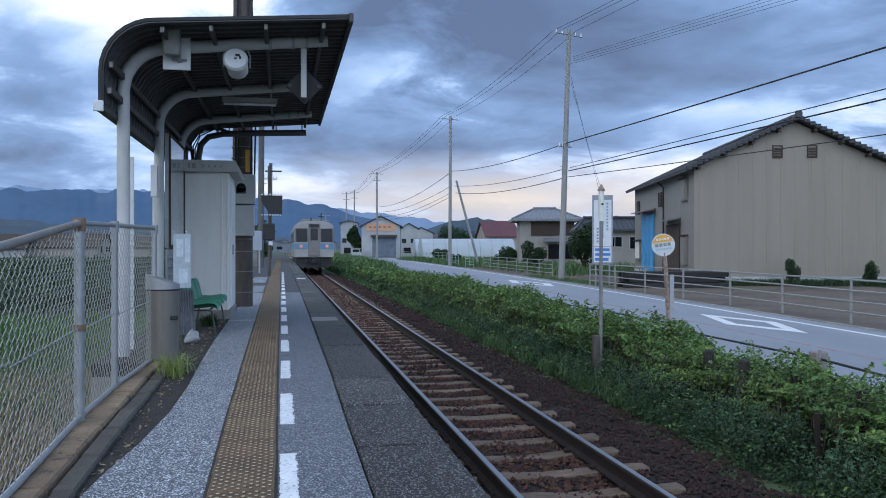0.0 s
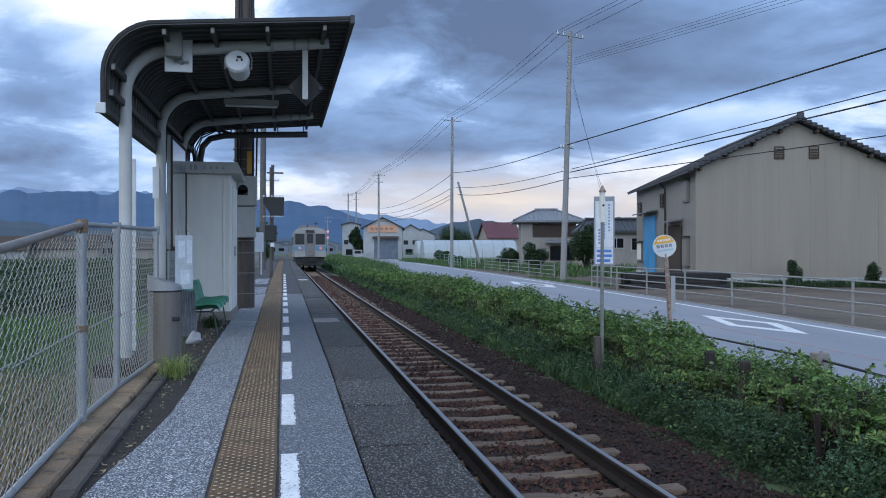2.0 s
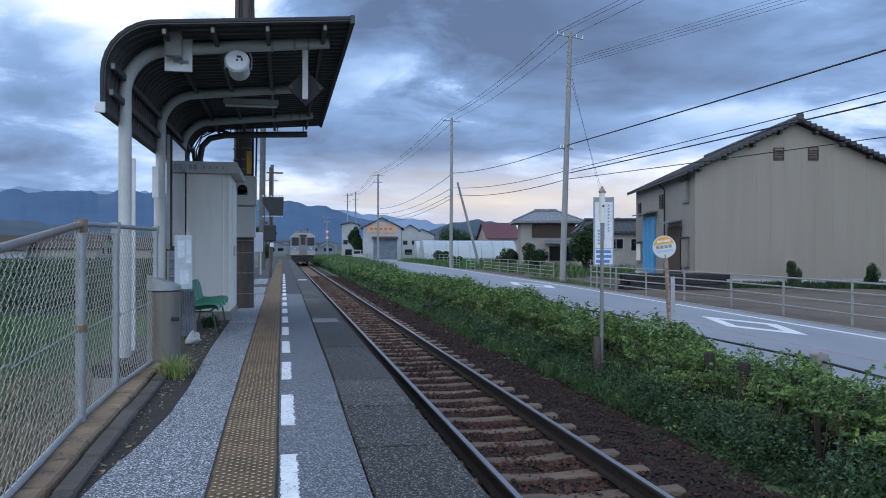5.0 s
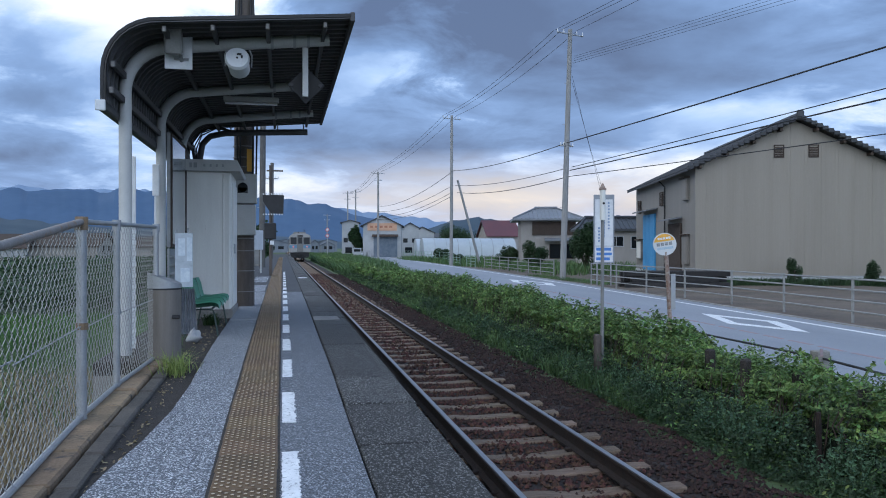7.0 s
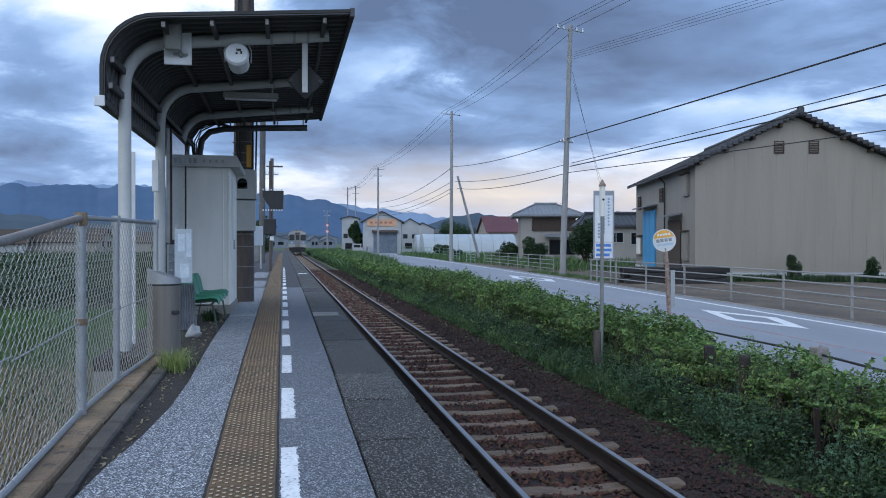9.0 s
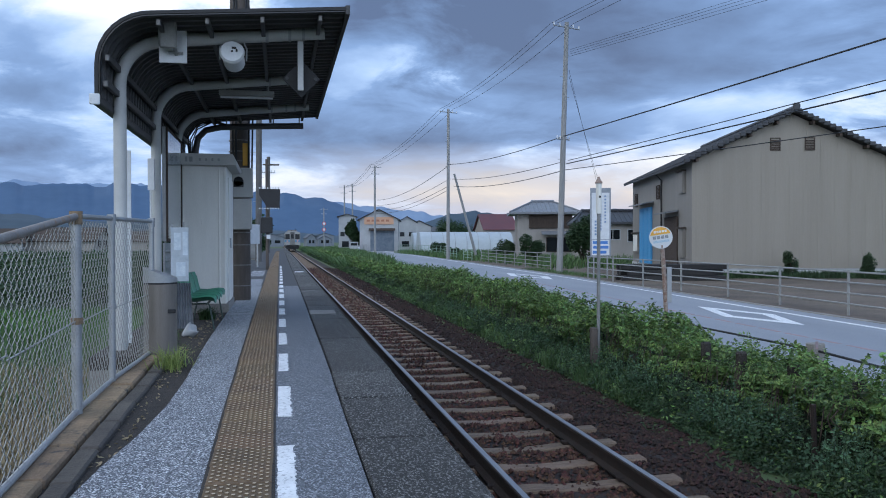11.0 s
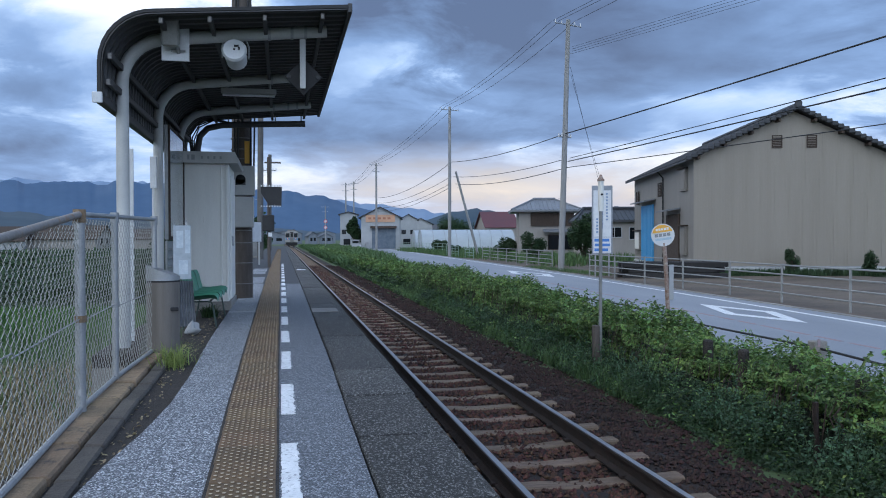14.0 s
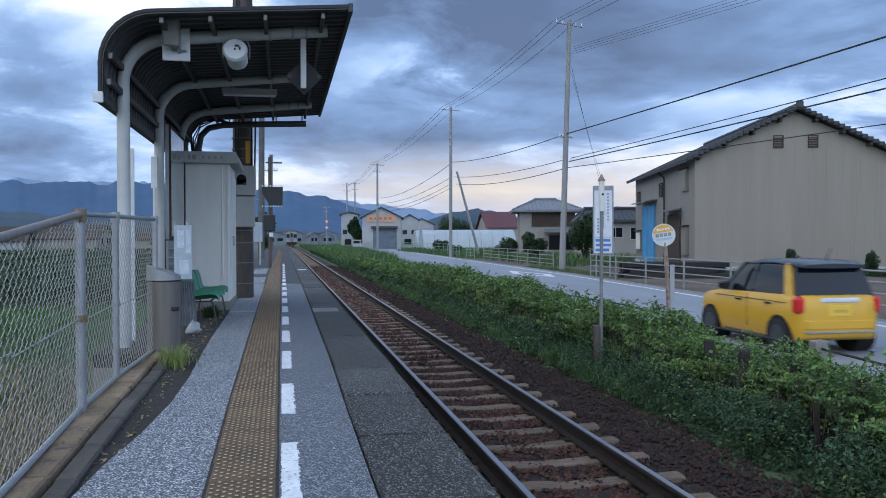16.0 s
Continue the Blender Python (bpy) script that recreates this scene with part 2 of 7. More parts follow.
CREAM = mat("cream_wall_panel", (0.68, 0.67, 0.62), (0.82, 0.81, 0.76), 1.2, 0.6, bump=0.05, fine=40, spots=((0.42, 0.39, 0.34), 0.1, 5), streak=(4, 4, 0.6))
WHITE = mat("white_enamel", (0.52, 0.54, 0.56), (0.68, 0.695, 0.71), 4, 0.45, bump=0.04, fine=60)
BLACK = mat("black_rubber", (0.012, 0.012, 0.013), (0.03, 0.03, 0.032), 8, 0.7, bump=0.1, fine=60)
STEELB = mat("brushed_bin_steel", (0.15, 0.135, 0.12), (0.24, 0.215, 0.19), 3, 0.5, 0.45, bump=0.05, fine=60, streak=(8, 8, 0.5))
GREENP = mat("green_moulded_plastic", (0.035, 0.17, 0.10), (0.07, 0.26, 0.165), 5, 0.42, bump=0.03, fine=60)
POLEC = mat("concrete_pole", (0.20, 0.20, 0.20), (0.32, 0.32, 0.315), 2.5, 0.85, bump=0.2, fine=50, streak=(3, 3, 0.4))
POLED = mat("dark_stained_pole", (0.045, 0.037, 0.032), (0.13, 0.108, 0.093), 3, 0.85, bump=0.25, fine=50, streak=(3, 3, 0.5))
CABLE = mat("black_cable", (0.01, 0.011, 0.013), (0.025, 0.026, 0.03), 5, 0.6, bump=0)
SIDING = mat("tan_metal_siding", (0.255, 0.225, 0.182), (0.305, 0.272, 0.225), 0.5, 0.55, 0.0, bump=0.03, fine=20, streak=(3, 3, 0.25), vary=0.03)
SIDING2 = mat("grey_metal_siding", (0.19, 0.175, 0.155), (0.27, 0.25, 0.225), 0.6, 0.55, bump=0.03, fine=20, streak=(3, 3, 0.25))
TILEM = mat("dark_roof_tile", (0.02, 0.021, 0.024), (0.052, 0.054, 0.06), 2, 0.55, bump=0.2, fine=20, vary=0.15)
TILEG = mat("grey_roof_tile", (0.13, 0.14, 0.155), (0.23, 0.24, 0.26), 2, 0.55, bump=0.2, fine=20)
BLUED = mat("blue_door_paint", (0.06, 0.26, 0.52), (0.10, 0.36, 0.64), 1.5, 0.5, bump=0.03, fine=30, streak=(3, 3, 0.4))
WOODD = mat("dark_timber", (0.03, 0.022, 0.018), (0.085, 0.06, 0.045), 5, 0.85, bump=0.4, fine=40, streak=(5, 5, 0.6))
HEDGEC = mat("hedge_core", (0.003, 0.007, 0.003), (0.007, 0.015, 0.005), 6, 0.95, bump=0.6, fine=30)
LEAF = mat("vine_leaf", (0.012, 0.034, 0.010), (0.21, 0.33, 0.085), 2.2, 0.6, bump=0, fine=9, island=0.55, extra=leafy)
# undergrowth green, darkened further for the shade low in the hedge
LEAF2 = mat("shaded_shrub_leaf", (0.008, 0.024, 0.008), (0.050, 0.098, 0.034), 1.2, 0.65, bump=0, fine=9, island=0.4, extra=leafy)
LEAFB = mat("weed_leaf", (0.026, 0.066, 0.032), (0.080, 0.155, 0.072), 1.2, 0.65, bump=0, fine=9, island=0.35, extra=leafy)
GRASS = mat("green_grass", (0.042, 0.092, 0.030), (0.12, 0.195, 0.066), 0.7, 0.7, bump=0, fine=20, island=0.35, extra=leafy)
DRY = mat("dry_grass", (0.20, 0.16, 0.09), (0.36, 0.30, 0.19), 2, 0.8, bump=0, fine=20, island=0.3, extra=leafy)
FIELD = mat("field_ground", (0.035, 0.065, 0.02), (0.085, 0.12, 0.04), 0.12, 0.95, bump=0.6, fine=7)
VERGE = mat("verge_ground", (0.06, 0.046, 0.034), (0.165, 0.130, 0.096), 0.5, 0.95, bump=0.8, fine=9)
# hill colours carry the distance haze: bluer and paler ridge by ridge
MOUNT = mat("hazed_wooded_mountain", (0.040, 0.086, 0.165), (0.062, 0.116, 0.205), 0.004, 1.0, bump=0, fine=0.03)
MOUNTF = mat("hazed_far_mountain", (0.17, 0.245, 0.36), (0.20, 0.275, 0.39), 0.003, 1.0, bump=0, fine=0.02)
MOUNTN = mat("hazed_near_mountain", (0.026, 0.052, 0.078), (0.042, 0.072, 0.10), 0.006, 1.0, bump=0, fine=0.04)
PLASTER = mat("pale_plaster", (0.25, 0.23, 0.21), (0.35, 0.325, 0.30), 0.7, 0.85, bump=0.1, fine=20, streak=(2, 2, 0.4))
WHITEW = mat("white_house_wall", (0.29, 0.30, 0.31), (0.42, 0.43, 0.44), 0.5, 0.8, bump=0.05, fine=12)
GLASSD = glass("dark_window_glass", (0.008, 0.010, 0.012), 0.12)
SIGNB = mat("blue_sign_paint", (0.05, 0.16, 0.48), (0.08, 0.22, 0.55), 5, 0.5, bump=0)
ORANGE = mat("orange_sign_paint", (0.70, 0.36, 0.04), (0.80, 0.45, 0.07), 8, 0.5, bump=0)
RUSTP = mat("rusty_sign_post", (0.16, 0.06, 0.03), (0.40, 0.36, 0.32), 16, 0.8, bump=0.3, fine=60)


# ---- mesh helpers ----
def box(bm, x0, x1, y0, y1, z0, z1, bev=0.0, m=None):
    r = bmesh.ops.create_cube(bm, size=1.0)
    vs = r["verts"]
    for v in vs:
        v.co = Vector((x0 + (v.co.x + 0.5) * (x1 - x0), y0 + (v.co.y + 0.5) * (y1 - y0), z0 + (v.co.z + 0.5) * (z1 - z0)))
    if bev:
        es = list({e for v in vs for e in v.link_edges})
        r = bmesh.ops.bevel(bm, geom=es, offset=bev, segments=1, affect="EDGES")
        vs = r["verts"]
    if m is not None:
        bmesh.ops.transform(bm, matrix=m, verts=vs)
    return vs


def cyl(bm, p0, p1, r0, r1=None, seg=12, caps=True):
    p0, p1 = Vector(p0), Vector(p1)
    d = p1 - p0
    q = d.to_track_quat("Z", "Y").to_matrix().to_4x4()
    r = bmesh.ops.create_cone(bm, cap_ends=caps, segments=seg, radius1=r0, radius2=r0 if r1 is None else r1, depth=d.length)
    bmesh.ops.transform(bm, matrix=Matrix.Translation((p0 + p1) / 2) @ q, verts=r["verts"])
    return r["verts"]


def tube(bm, pts, r, seg=8, close=True):
    """A pipe through a run of points."""
    pts = [Vector(p) for p in pts]
    rings = []
    for i, p in enumerate(pts):
        d = (pts[min(i + 1, len(pts) - 1)] - pts[max(i - 1, 0)]).normalized()
        a = d.orthogonal().normalized() if i == 0 else (rings[-1][1] - d * rings[-1][1].dot(d)).normalized()
        b = d.cross(a)
        rings.append(([bm.verts.new(p + (a * math.cos(2 * math.pi * j / seg) + b * math.sin(2 * math.pi * j / seg)) * r) for j in range(seg)], a))
    for (u, _), (w, _) in zip(rings, rings[1:]):
        for j in range(seg):
            bm.faces.new((u[j], u[(j + 1) % seg], w[(j + 1) % seg], w[j]))
    if close:
        bm.faces.new(rings[0][0][::-1])
        bm.faces.new(rings[-1][0])


def prism(bm, outline, y0, y1, axis="y"):
    """An outline extruded along an axis (outline in the other two)."""
    def P(a, b, c):
        return {"y": (a, c, b), "x": (c, a, b), "z": (a, b, c)}[axis]
    u = [bm.verts.new(P(a, b, y0)) for a, b in outline]
    w = [bm.verts.new(P(a, b, y1)) for a, b in outline]
    n = len(outline)
    for i in range(n):
        bm.faces.new((u[i], u[(i + 1) % n], w[(i + 1) % n], w[i]))
    bm.faces.new(u[::-1])
    bm.faces.new(w)
    return u + w


def ribbon(bm, left, right, z, zb=None):
    """A strip between two polylines of (x, y), with thickness down to zb."""
    z_ = z if callable(z) else (lambda y: z)
    L = [bm.verts.new((x, y, z_(y))) for x, y in left]
    R = [bm.verts.new((x, y, z_(y))) for x, y in right]
    for i in range(len(L) - 1):
        bm.faces.new((L[i], R[i], R[i + 1], L[i + 1]))
    if zb is not None:
        lb = [bm.verts.new((x, y, zb)) for x, y in left]
        rb = [bm.verts.new((x, y, zb)) for x, y in right]
        for i in range(len(L) - 1):
            bm.faces.new((R[i], rb[i], rb[i + 1], R[i + 1]))
            bm.faces.new((lb[i], L[i], L[i + 1], lb[i + 1]))
        bm.faces.new((L[0], lb[0], rb[0], R[0]))
        bm.faces.new((R[-1], rb[-1], lb[-1], L[-1]))


def mesh_of(name, bm, material, smooth=False):
    bmesh.ops.recalc_face_normals(bm, faces=bm.faces[:])
    me = bpy.data.meshes.new(name)
    bm.to_mesh(me)
    bm.free()
    me.materials.append(material)
    if smooth:
        me.shade_smooth()
        me.set_sharp_from_angle(angle=radians(40))
    return me


def part(name, bm, material, parent=None, label="", smooth=False):
    """Links a bmesh as one mesh object under a thing or a part."""
    ob = new(name, mesh_of(name, bm, material, smooth))
    ob.parent = parent
    return tagged(ob, label)


def thing(name, label, category, x=0, y=0, z=0, rz=0, group="", kind=""):
    """An empty at a thing's base; its parts are built in its own space."""
    ob = new(name)
    ob.empty_display_size = 0.1
    ob.matrix_basis = pose(x, y, z, 0, 0, rz)
    return tagged(ob, label, category, group, kind)


def solo(name, bm, material, label, category, group="", kind="", smooth=False):
    return tagged(part(name, bm, material, None, "", smooth), label, category, group, kind)


def raw(name, verts, faces, material, parent=None, label="", category="", kind=""):
    me = bpy.data.meshes.new(name)
    me.from_pydata(verts, [], faces)
    me.materials.append(material)
    ob = new(name, me)
    ob.parent = parent
    return tagged(ob, label, category, "", kind)


B = bmesh.new


def lerp_line(pts, y):
    for (x0, y0), (x1, y1) in zip(pts, pts[1:]):
        if y <= y1:
            break
    return x0 + (x1 - x0) * (y - y0) / (y1 - y0)


# ---- plan: x across the track, y along it, z = 0 on the platform; rail heads at -0.77 ----
RAIL_Z, TRACK_X, GAUGE = -0.77, 2.25, 1.09
ROAD_Z, GROUND_Z = -0.90, -1.02
ROAD_NEAR = [(6.9, -280), (7.1, -15), (7.35, 10), (7.7, 20), (8.8, 45), (11.0, 80), (15.4, 170), (23.5, 330), (59, 800)]
ROAD_LINE = [(10.4, -280), (10.9, -15), (12.93, 15), (14.9, 40), (16.6, 74), (20.6, 170), (28.8, 330), (64, 800)]
ROAD_FAR = [(11.2, -280), (11.7, -15), (13.6, 15), (15.5, 40), (17.2, 74), (21.4, 170), (29.6, 330), (65, 800)]


# ---- setting ----
def ground():
    bm = B()
    xs = [-4500, -1200, -300, -60, -20, -8, -3, 0, 4, 6, 12, 18, 30, 60, 300, 1200, 4500]
    ys = [-1500, -300, -60, -20, 0, 10, 20, 40, 80, 160, 320, 640, 1300, 4500]
    g = [[bm.verts.new((x, y, GROUND_Z)) for x in xs] for y in ys]
    for a, b in zip(g, g[1:]):
        for i in range(len(xs) - 1):
            bm.faces.new((a[i], a[i + 1], b[i + 1], b[i]))
    solo("ground", bm, FIELD, "flat green farmland and bare verges reaching the hills", "ground", kind="structure")


def mountains():
    """Ridges of wooded hills round the plain: three depths, haze painted into the colours."""
    def ridge(name, dist, spec, material, rough, label, seed):
        # spec: azimuth in degrees right of the track, height as seen, in metres at that distance
        bm = B()
        rows = []
        az0, az1 = spec[0][0], spec[-1][0]
        n = int((az1 - az0) * 5)
        for i in range(n + 1):
            a = az0 + (az1 - az0) * i / n
            h = lerp_line([(hh, aa) for aa, hh in spec], a)
            h *= 1 + rough * noise.noise(Vector((a * 0.45, seed, 0))) + rough * 0.5 * noise.noise(Vector((a * 1.7, seed, 3)))
            col = []
            for k, (dd, hh) in enumerate([(0.80, -0.02), (0.88, 0.38), (0.94, 0.72), (1.0, 1.0), (1.06, 0.6)]):
                w = 1 + 0.06 * noise.noise(Vector((a * 0.9, k * 2.0, seed))) if k else 1
                r = dist * dd
                z = h * hh * w * (dd if k < 4 else 1)
                col.append(bm.verts.new((r * math.sin(radians(a)), r * math.cos(radians(a)), max(z, -20) + GROUND_Z)))
            rows.append(col)
        for u, w in zip(rows, rows[1:]):
            for k in range(4):
                bm.faces.new((u[k], w[k], w[k + 1], u[k + 1]))
        ob = solo(name, bm, material, label, "mountain", kind="structure", smooth=True)
        return ob

    ridge("backdrop_far_mountains", 4200, [(-60, 300), (-40, 270), (-25, 262), (-17, 280), (-10, 285), (0, 235), (5, 205), (8, 175), (11, 140), (14, 115), (18, 70), (30, 60), (60, 120)], MOUNTF, 0.10, "mountain range under low cloud, painted pale blue with haze", 5)
    ridge("backdrop_mountains", 2600, [(-60, 200), (-30, 172), (-18, 166), (-12, 178), (-8, 176), (-2, 155), (1, 158), (4, 124), (6.5, 98), (8.5, 50), (10, 26), (12, 12), (60, 6)], MOUNT, 0.08, "wooded mountains behind the plain, painted blue with haze", 2)
    ridge("backdrop_near_hills", 1900, [(-60, 110), (-26, 75), (-18, 65), (-12, 48), (-6, 40), (0, 28), (4, 16), (8, 42), (10, 48), (12, 62), (14, 76), (16, 62), (18, 36), (21, 50), (24, 72), (27, 50), (34, 70), (60, 90)], MOUNTN, 0.10, "dark wooded low hills beyond the houses, lightly painted with haze", 9)


def platform():
    root = thing("platform", "low railway platform of concrete with aggregate paving", "platform", kind="structure")
    Y0, Y1 = -4.0, 125.0
    bm = B()
    box(bm, -1.24, 0.80, Y0, 7.9, GROUND_Z - 0.2, -0.16)
    box(bm, -1.75, 0.80, 7.9, Y1, GROUND_Z - 0.2, -0.16)
    part("platform_body", bm, CONC, root)
    bm = B()
    L = [(-0.86, Y0), (-0.845, 3.4), (-0.815, 3.9), (-0.75, 4.5), (-0.705, 5.3), (-0.70, 6.3), (-0.73, 7.5), (-0.75, 9), (-0.76, 12), (-0.77, 15), (-0.78, 19)]
    R = SLAB_EDGE = [(0.375, Y0), (0.375, 3.4), (0.376, 3.9), (0.379, 4.5), (0.384, 5.3), (0.394, 6.3), (0.40, 7.5), (0.40, 9), (0.41, 12), (0.415, 15), (0.42, 19)]
    ribbon(bm, L, [(-0.17, y) for x, y in R], 0.0, -0.16)
    part("aggregate_strip", bm, AGG, root, "grey exposed-aggregate paving")
    bm = B()
    ribbon(bm, [(-0.17, y) for x, y in R], R, 0.0, -0.16)
    part("aggregate_strip", bm, AGGD, root, "darker aggregate paving beside the track edge")
    bm = B()
    ribbon(bm, [(-1.75, 19), (-1.75, Y1)], [(0.42, 19), (0.42, Y1)], -0.002, -0.16)
    part("asphalt_strip", bm, ASPH, root, "dark worn asphalt")
    bm = B()
    for y0, y1, x0, x1 in ((19.2, 22.5, -1.0, -0.45), (24.5, 29, -0.95, -0.5)):
        ribbon(bm, [(x0, y0), (x0, y1)], [(x1, y0), (x1, y1)], 0.003, -0.01)
    part("patch", bm, AGG, root, "pale resurfaced patch")
    bm = B()
    box(bm, -1.24, -0.68, Y0, 7.9, -0.16, -0.035)
    box(bm, -1.75, -0.68, 7.9, 19.0, -0.16, -0.035)
    part("soil_strip", bm, SOIL, root, "dark soil strip along the fence")
    # white dashes with worn ends
    rnd = random.Random(4)
    y = 4.80 - 1.69 * 4
    k = 0
    while y < 34:
        bm = B()
        n = 44
        L, R = [], []
        for i in range(n + 1):
            yy = y + 0.99 * i / n
            L.append((-0.010 + rnd.uniform(-0.003, 0.004), yy))
            R.append((0.072 + rnd.uniform(-0.012, 0.006), yy + rnd.uniform(-0.008, 0.008)))
        ribbon(bm, L, R, 0.004, -0.002)
        part("painted_dash", bm, PAINT, root, "worn white painted dash" if k == 0 else "")
        y += 1.69
        k += 1
    bm = B()
    ribbon(bm, [(0.50, 27.4), (0.50, 27.9)], [(0.80, 27.4), (0.80, 27.9)], 0.006, -0.002)
    part("painted_mark", bm, PAINT, root, "white painted stopping mark")
    # edge slabs
    lens = {}
    y, k = -3.6, 0
    while y < Y1:
        ln = 1.1 if k % 5 else 1.14
        if ln not in lens:
            bm = B()
            box(bm, 0.0, 0.48, 0.007, ln - 0.007, -0.155, 0.0, 0.012)
            lens[ln] = mesh_of("slab", bm, SLAB)
        ob = new("edge_slab", lens[ln])
        ob.parent = root
        x0 = lerp_line(SLAB_EDGE, min(y + 0.5, 18.9)) + 0.016 + rnd.uniform(-0.004, 0.004)
        ob.matrix_basis = pose(x0, y, rnd.uniform(-0.006, 0.002), 0, 0, rnd.uniform(-0.15, 0.15))
        y += ln
        k += 1
    bm = B()
    ribbon(bm, [(0.43, 11.5), (0.43, 12.1)], [(0.80, 11.5), (0.80, 12.1)], 0.004, -0.002)
    part("mortar_patch", bm, CONC, root, "pale mortar patch")
    bm = B()
    for i in range(14):
        box(bm, -0.74 + i * 0.027, -0.728 + i * 0.027, 11.72, 11.82, -0.01, 0.006)
    box(bm, -0.75, -0.36, 11.71, 11.722, -0.01, 0.007)
    box(bm, -0.75, -0.36, 11.818, 11.83, -0.01, 0.007)
    part("drain_grating", bm, GALV, root, "small steel drain grating")
    # platform face blocks under the slabs
    bm = B()
    for i in range(int((Y1 - Y0) / 1.0)):
        box(bm, 0.79, 0.815, Y0 + i + 0.01, Y0 + i + 0.99, GROUND_Z - 0.1, -0.165, 0.006)
    part("platform_face", bm, CONC, root)
    tactile(root)
    return root


def tactile(root):
    """Square tiles with rows of studs, each tile a piece; edges drift a little along the platform."""
    def tile_mesh(w):
        bm = B()
        box(bm, -w / 2, w / 2, 0.002, 0.298, -0.03, 0.006, 0.003)
        me = mesh_of("tactile_tile", bm, TACT)
        bm = B()
        bm.from_mesh(me)
        me.materials.append(TACTB)
        n = 10
        for i in range(n):
            for j in range(5):
                cx = -w / 2 + w * (i + 0.75) / (n + 0.5)
                cy = 0.03 + (j + (0.5 if i % 2 else 0)) * 0.056
                r0, r1 = 0.0115, 0.0085
                lo = [bm.verts.new((cx + r0 * math.cos(a), cy + r0 * math.sin(a), 0.006)) for a in (0, 1.05, 2.09, 3.14, 4.19, 5.24)]
                hi = [bm.verts.new((cx + r1 * math.cos(a), cy + r1 * math.sin(a), 0.0125)) for a in (0, 1.05, 2.09, 3.14, 4.19, 5.24)]
                for q in range(6):
                    bm.faces.new((lo[q], lo[(q + 1) % 6], hi[(q + 1) % 6], hi[q]))
                f = bm.faces.new(hi)
                f.material_index = 1
        bm.to_mesh(me)
        bm.free()
        return me
    left = [(-0.315, -5), (-0.312, 3.4), (-0.33, 5), (-0.35, 8), (-0.385, 15), (-0.43, 29), (-0.45, 130)]
    right = [(-0.03, -5), (-0.03, 3.4), (-0.035, 5), (-0.04, 8), (-0.045, 15), (-0.06, 29), (-0.06, 130)]
    cache = {}
    rnd = random.Random(7)
    bm = B()
    ys = [-4, 3.4, 5, 8, 15, 29, 88]
    ribbon(bm, [(lerp_line(left, y) - 0.014, y) for y in ys], [(lerp_line(right, y) + 0.012, y) for y in ys], 0.0035, -0.03)
    part("tactile_bed", bm, SOIL, root, "dark joint round the tactile paving")
    y = -3.42
    for i in range(298):
        l, r = lerp_line(left, y + 0.15), lerp_line(right, y + 0.15)
        w = round(r - l, 2)
        if w not in cache:
            cache[w] = tile_mesh(w)
        ob = new("tactile_tile", cache[w])
        ob.parent = root
        ob.matrix_basis = pose((l + r) / 2, y, rnd.uniform(0, 0.004), rnd.uniform(-0.3, 0.3), rnd.uniform(-0.3, 0.3), rnd.uniform(-0.5, 0.5))
        y += 0.30


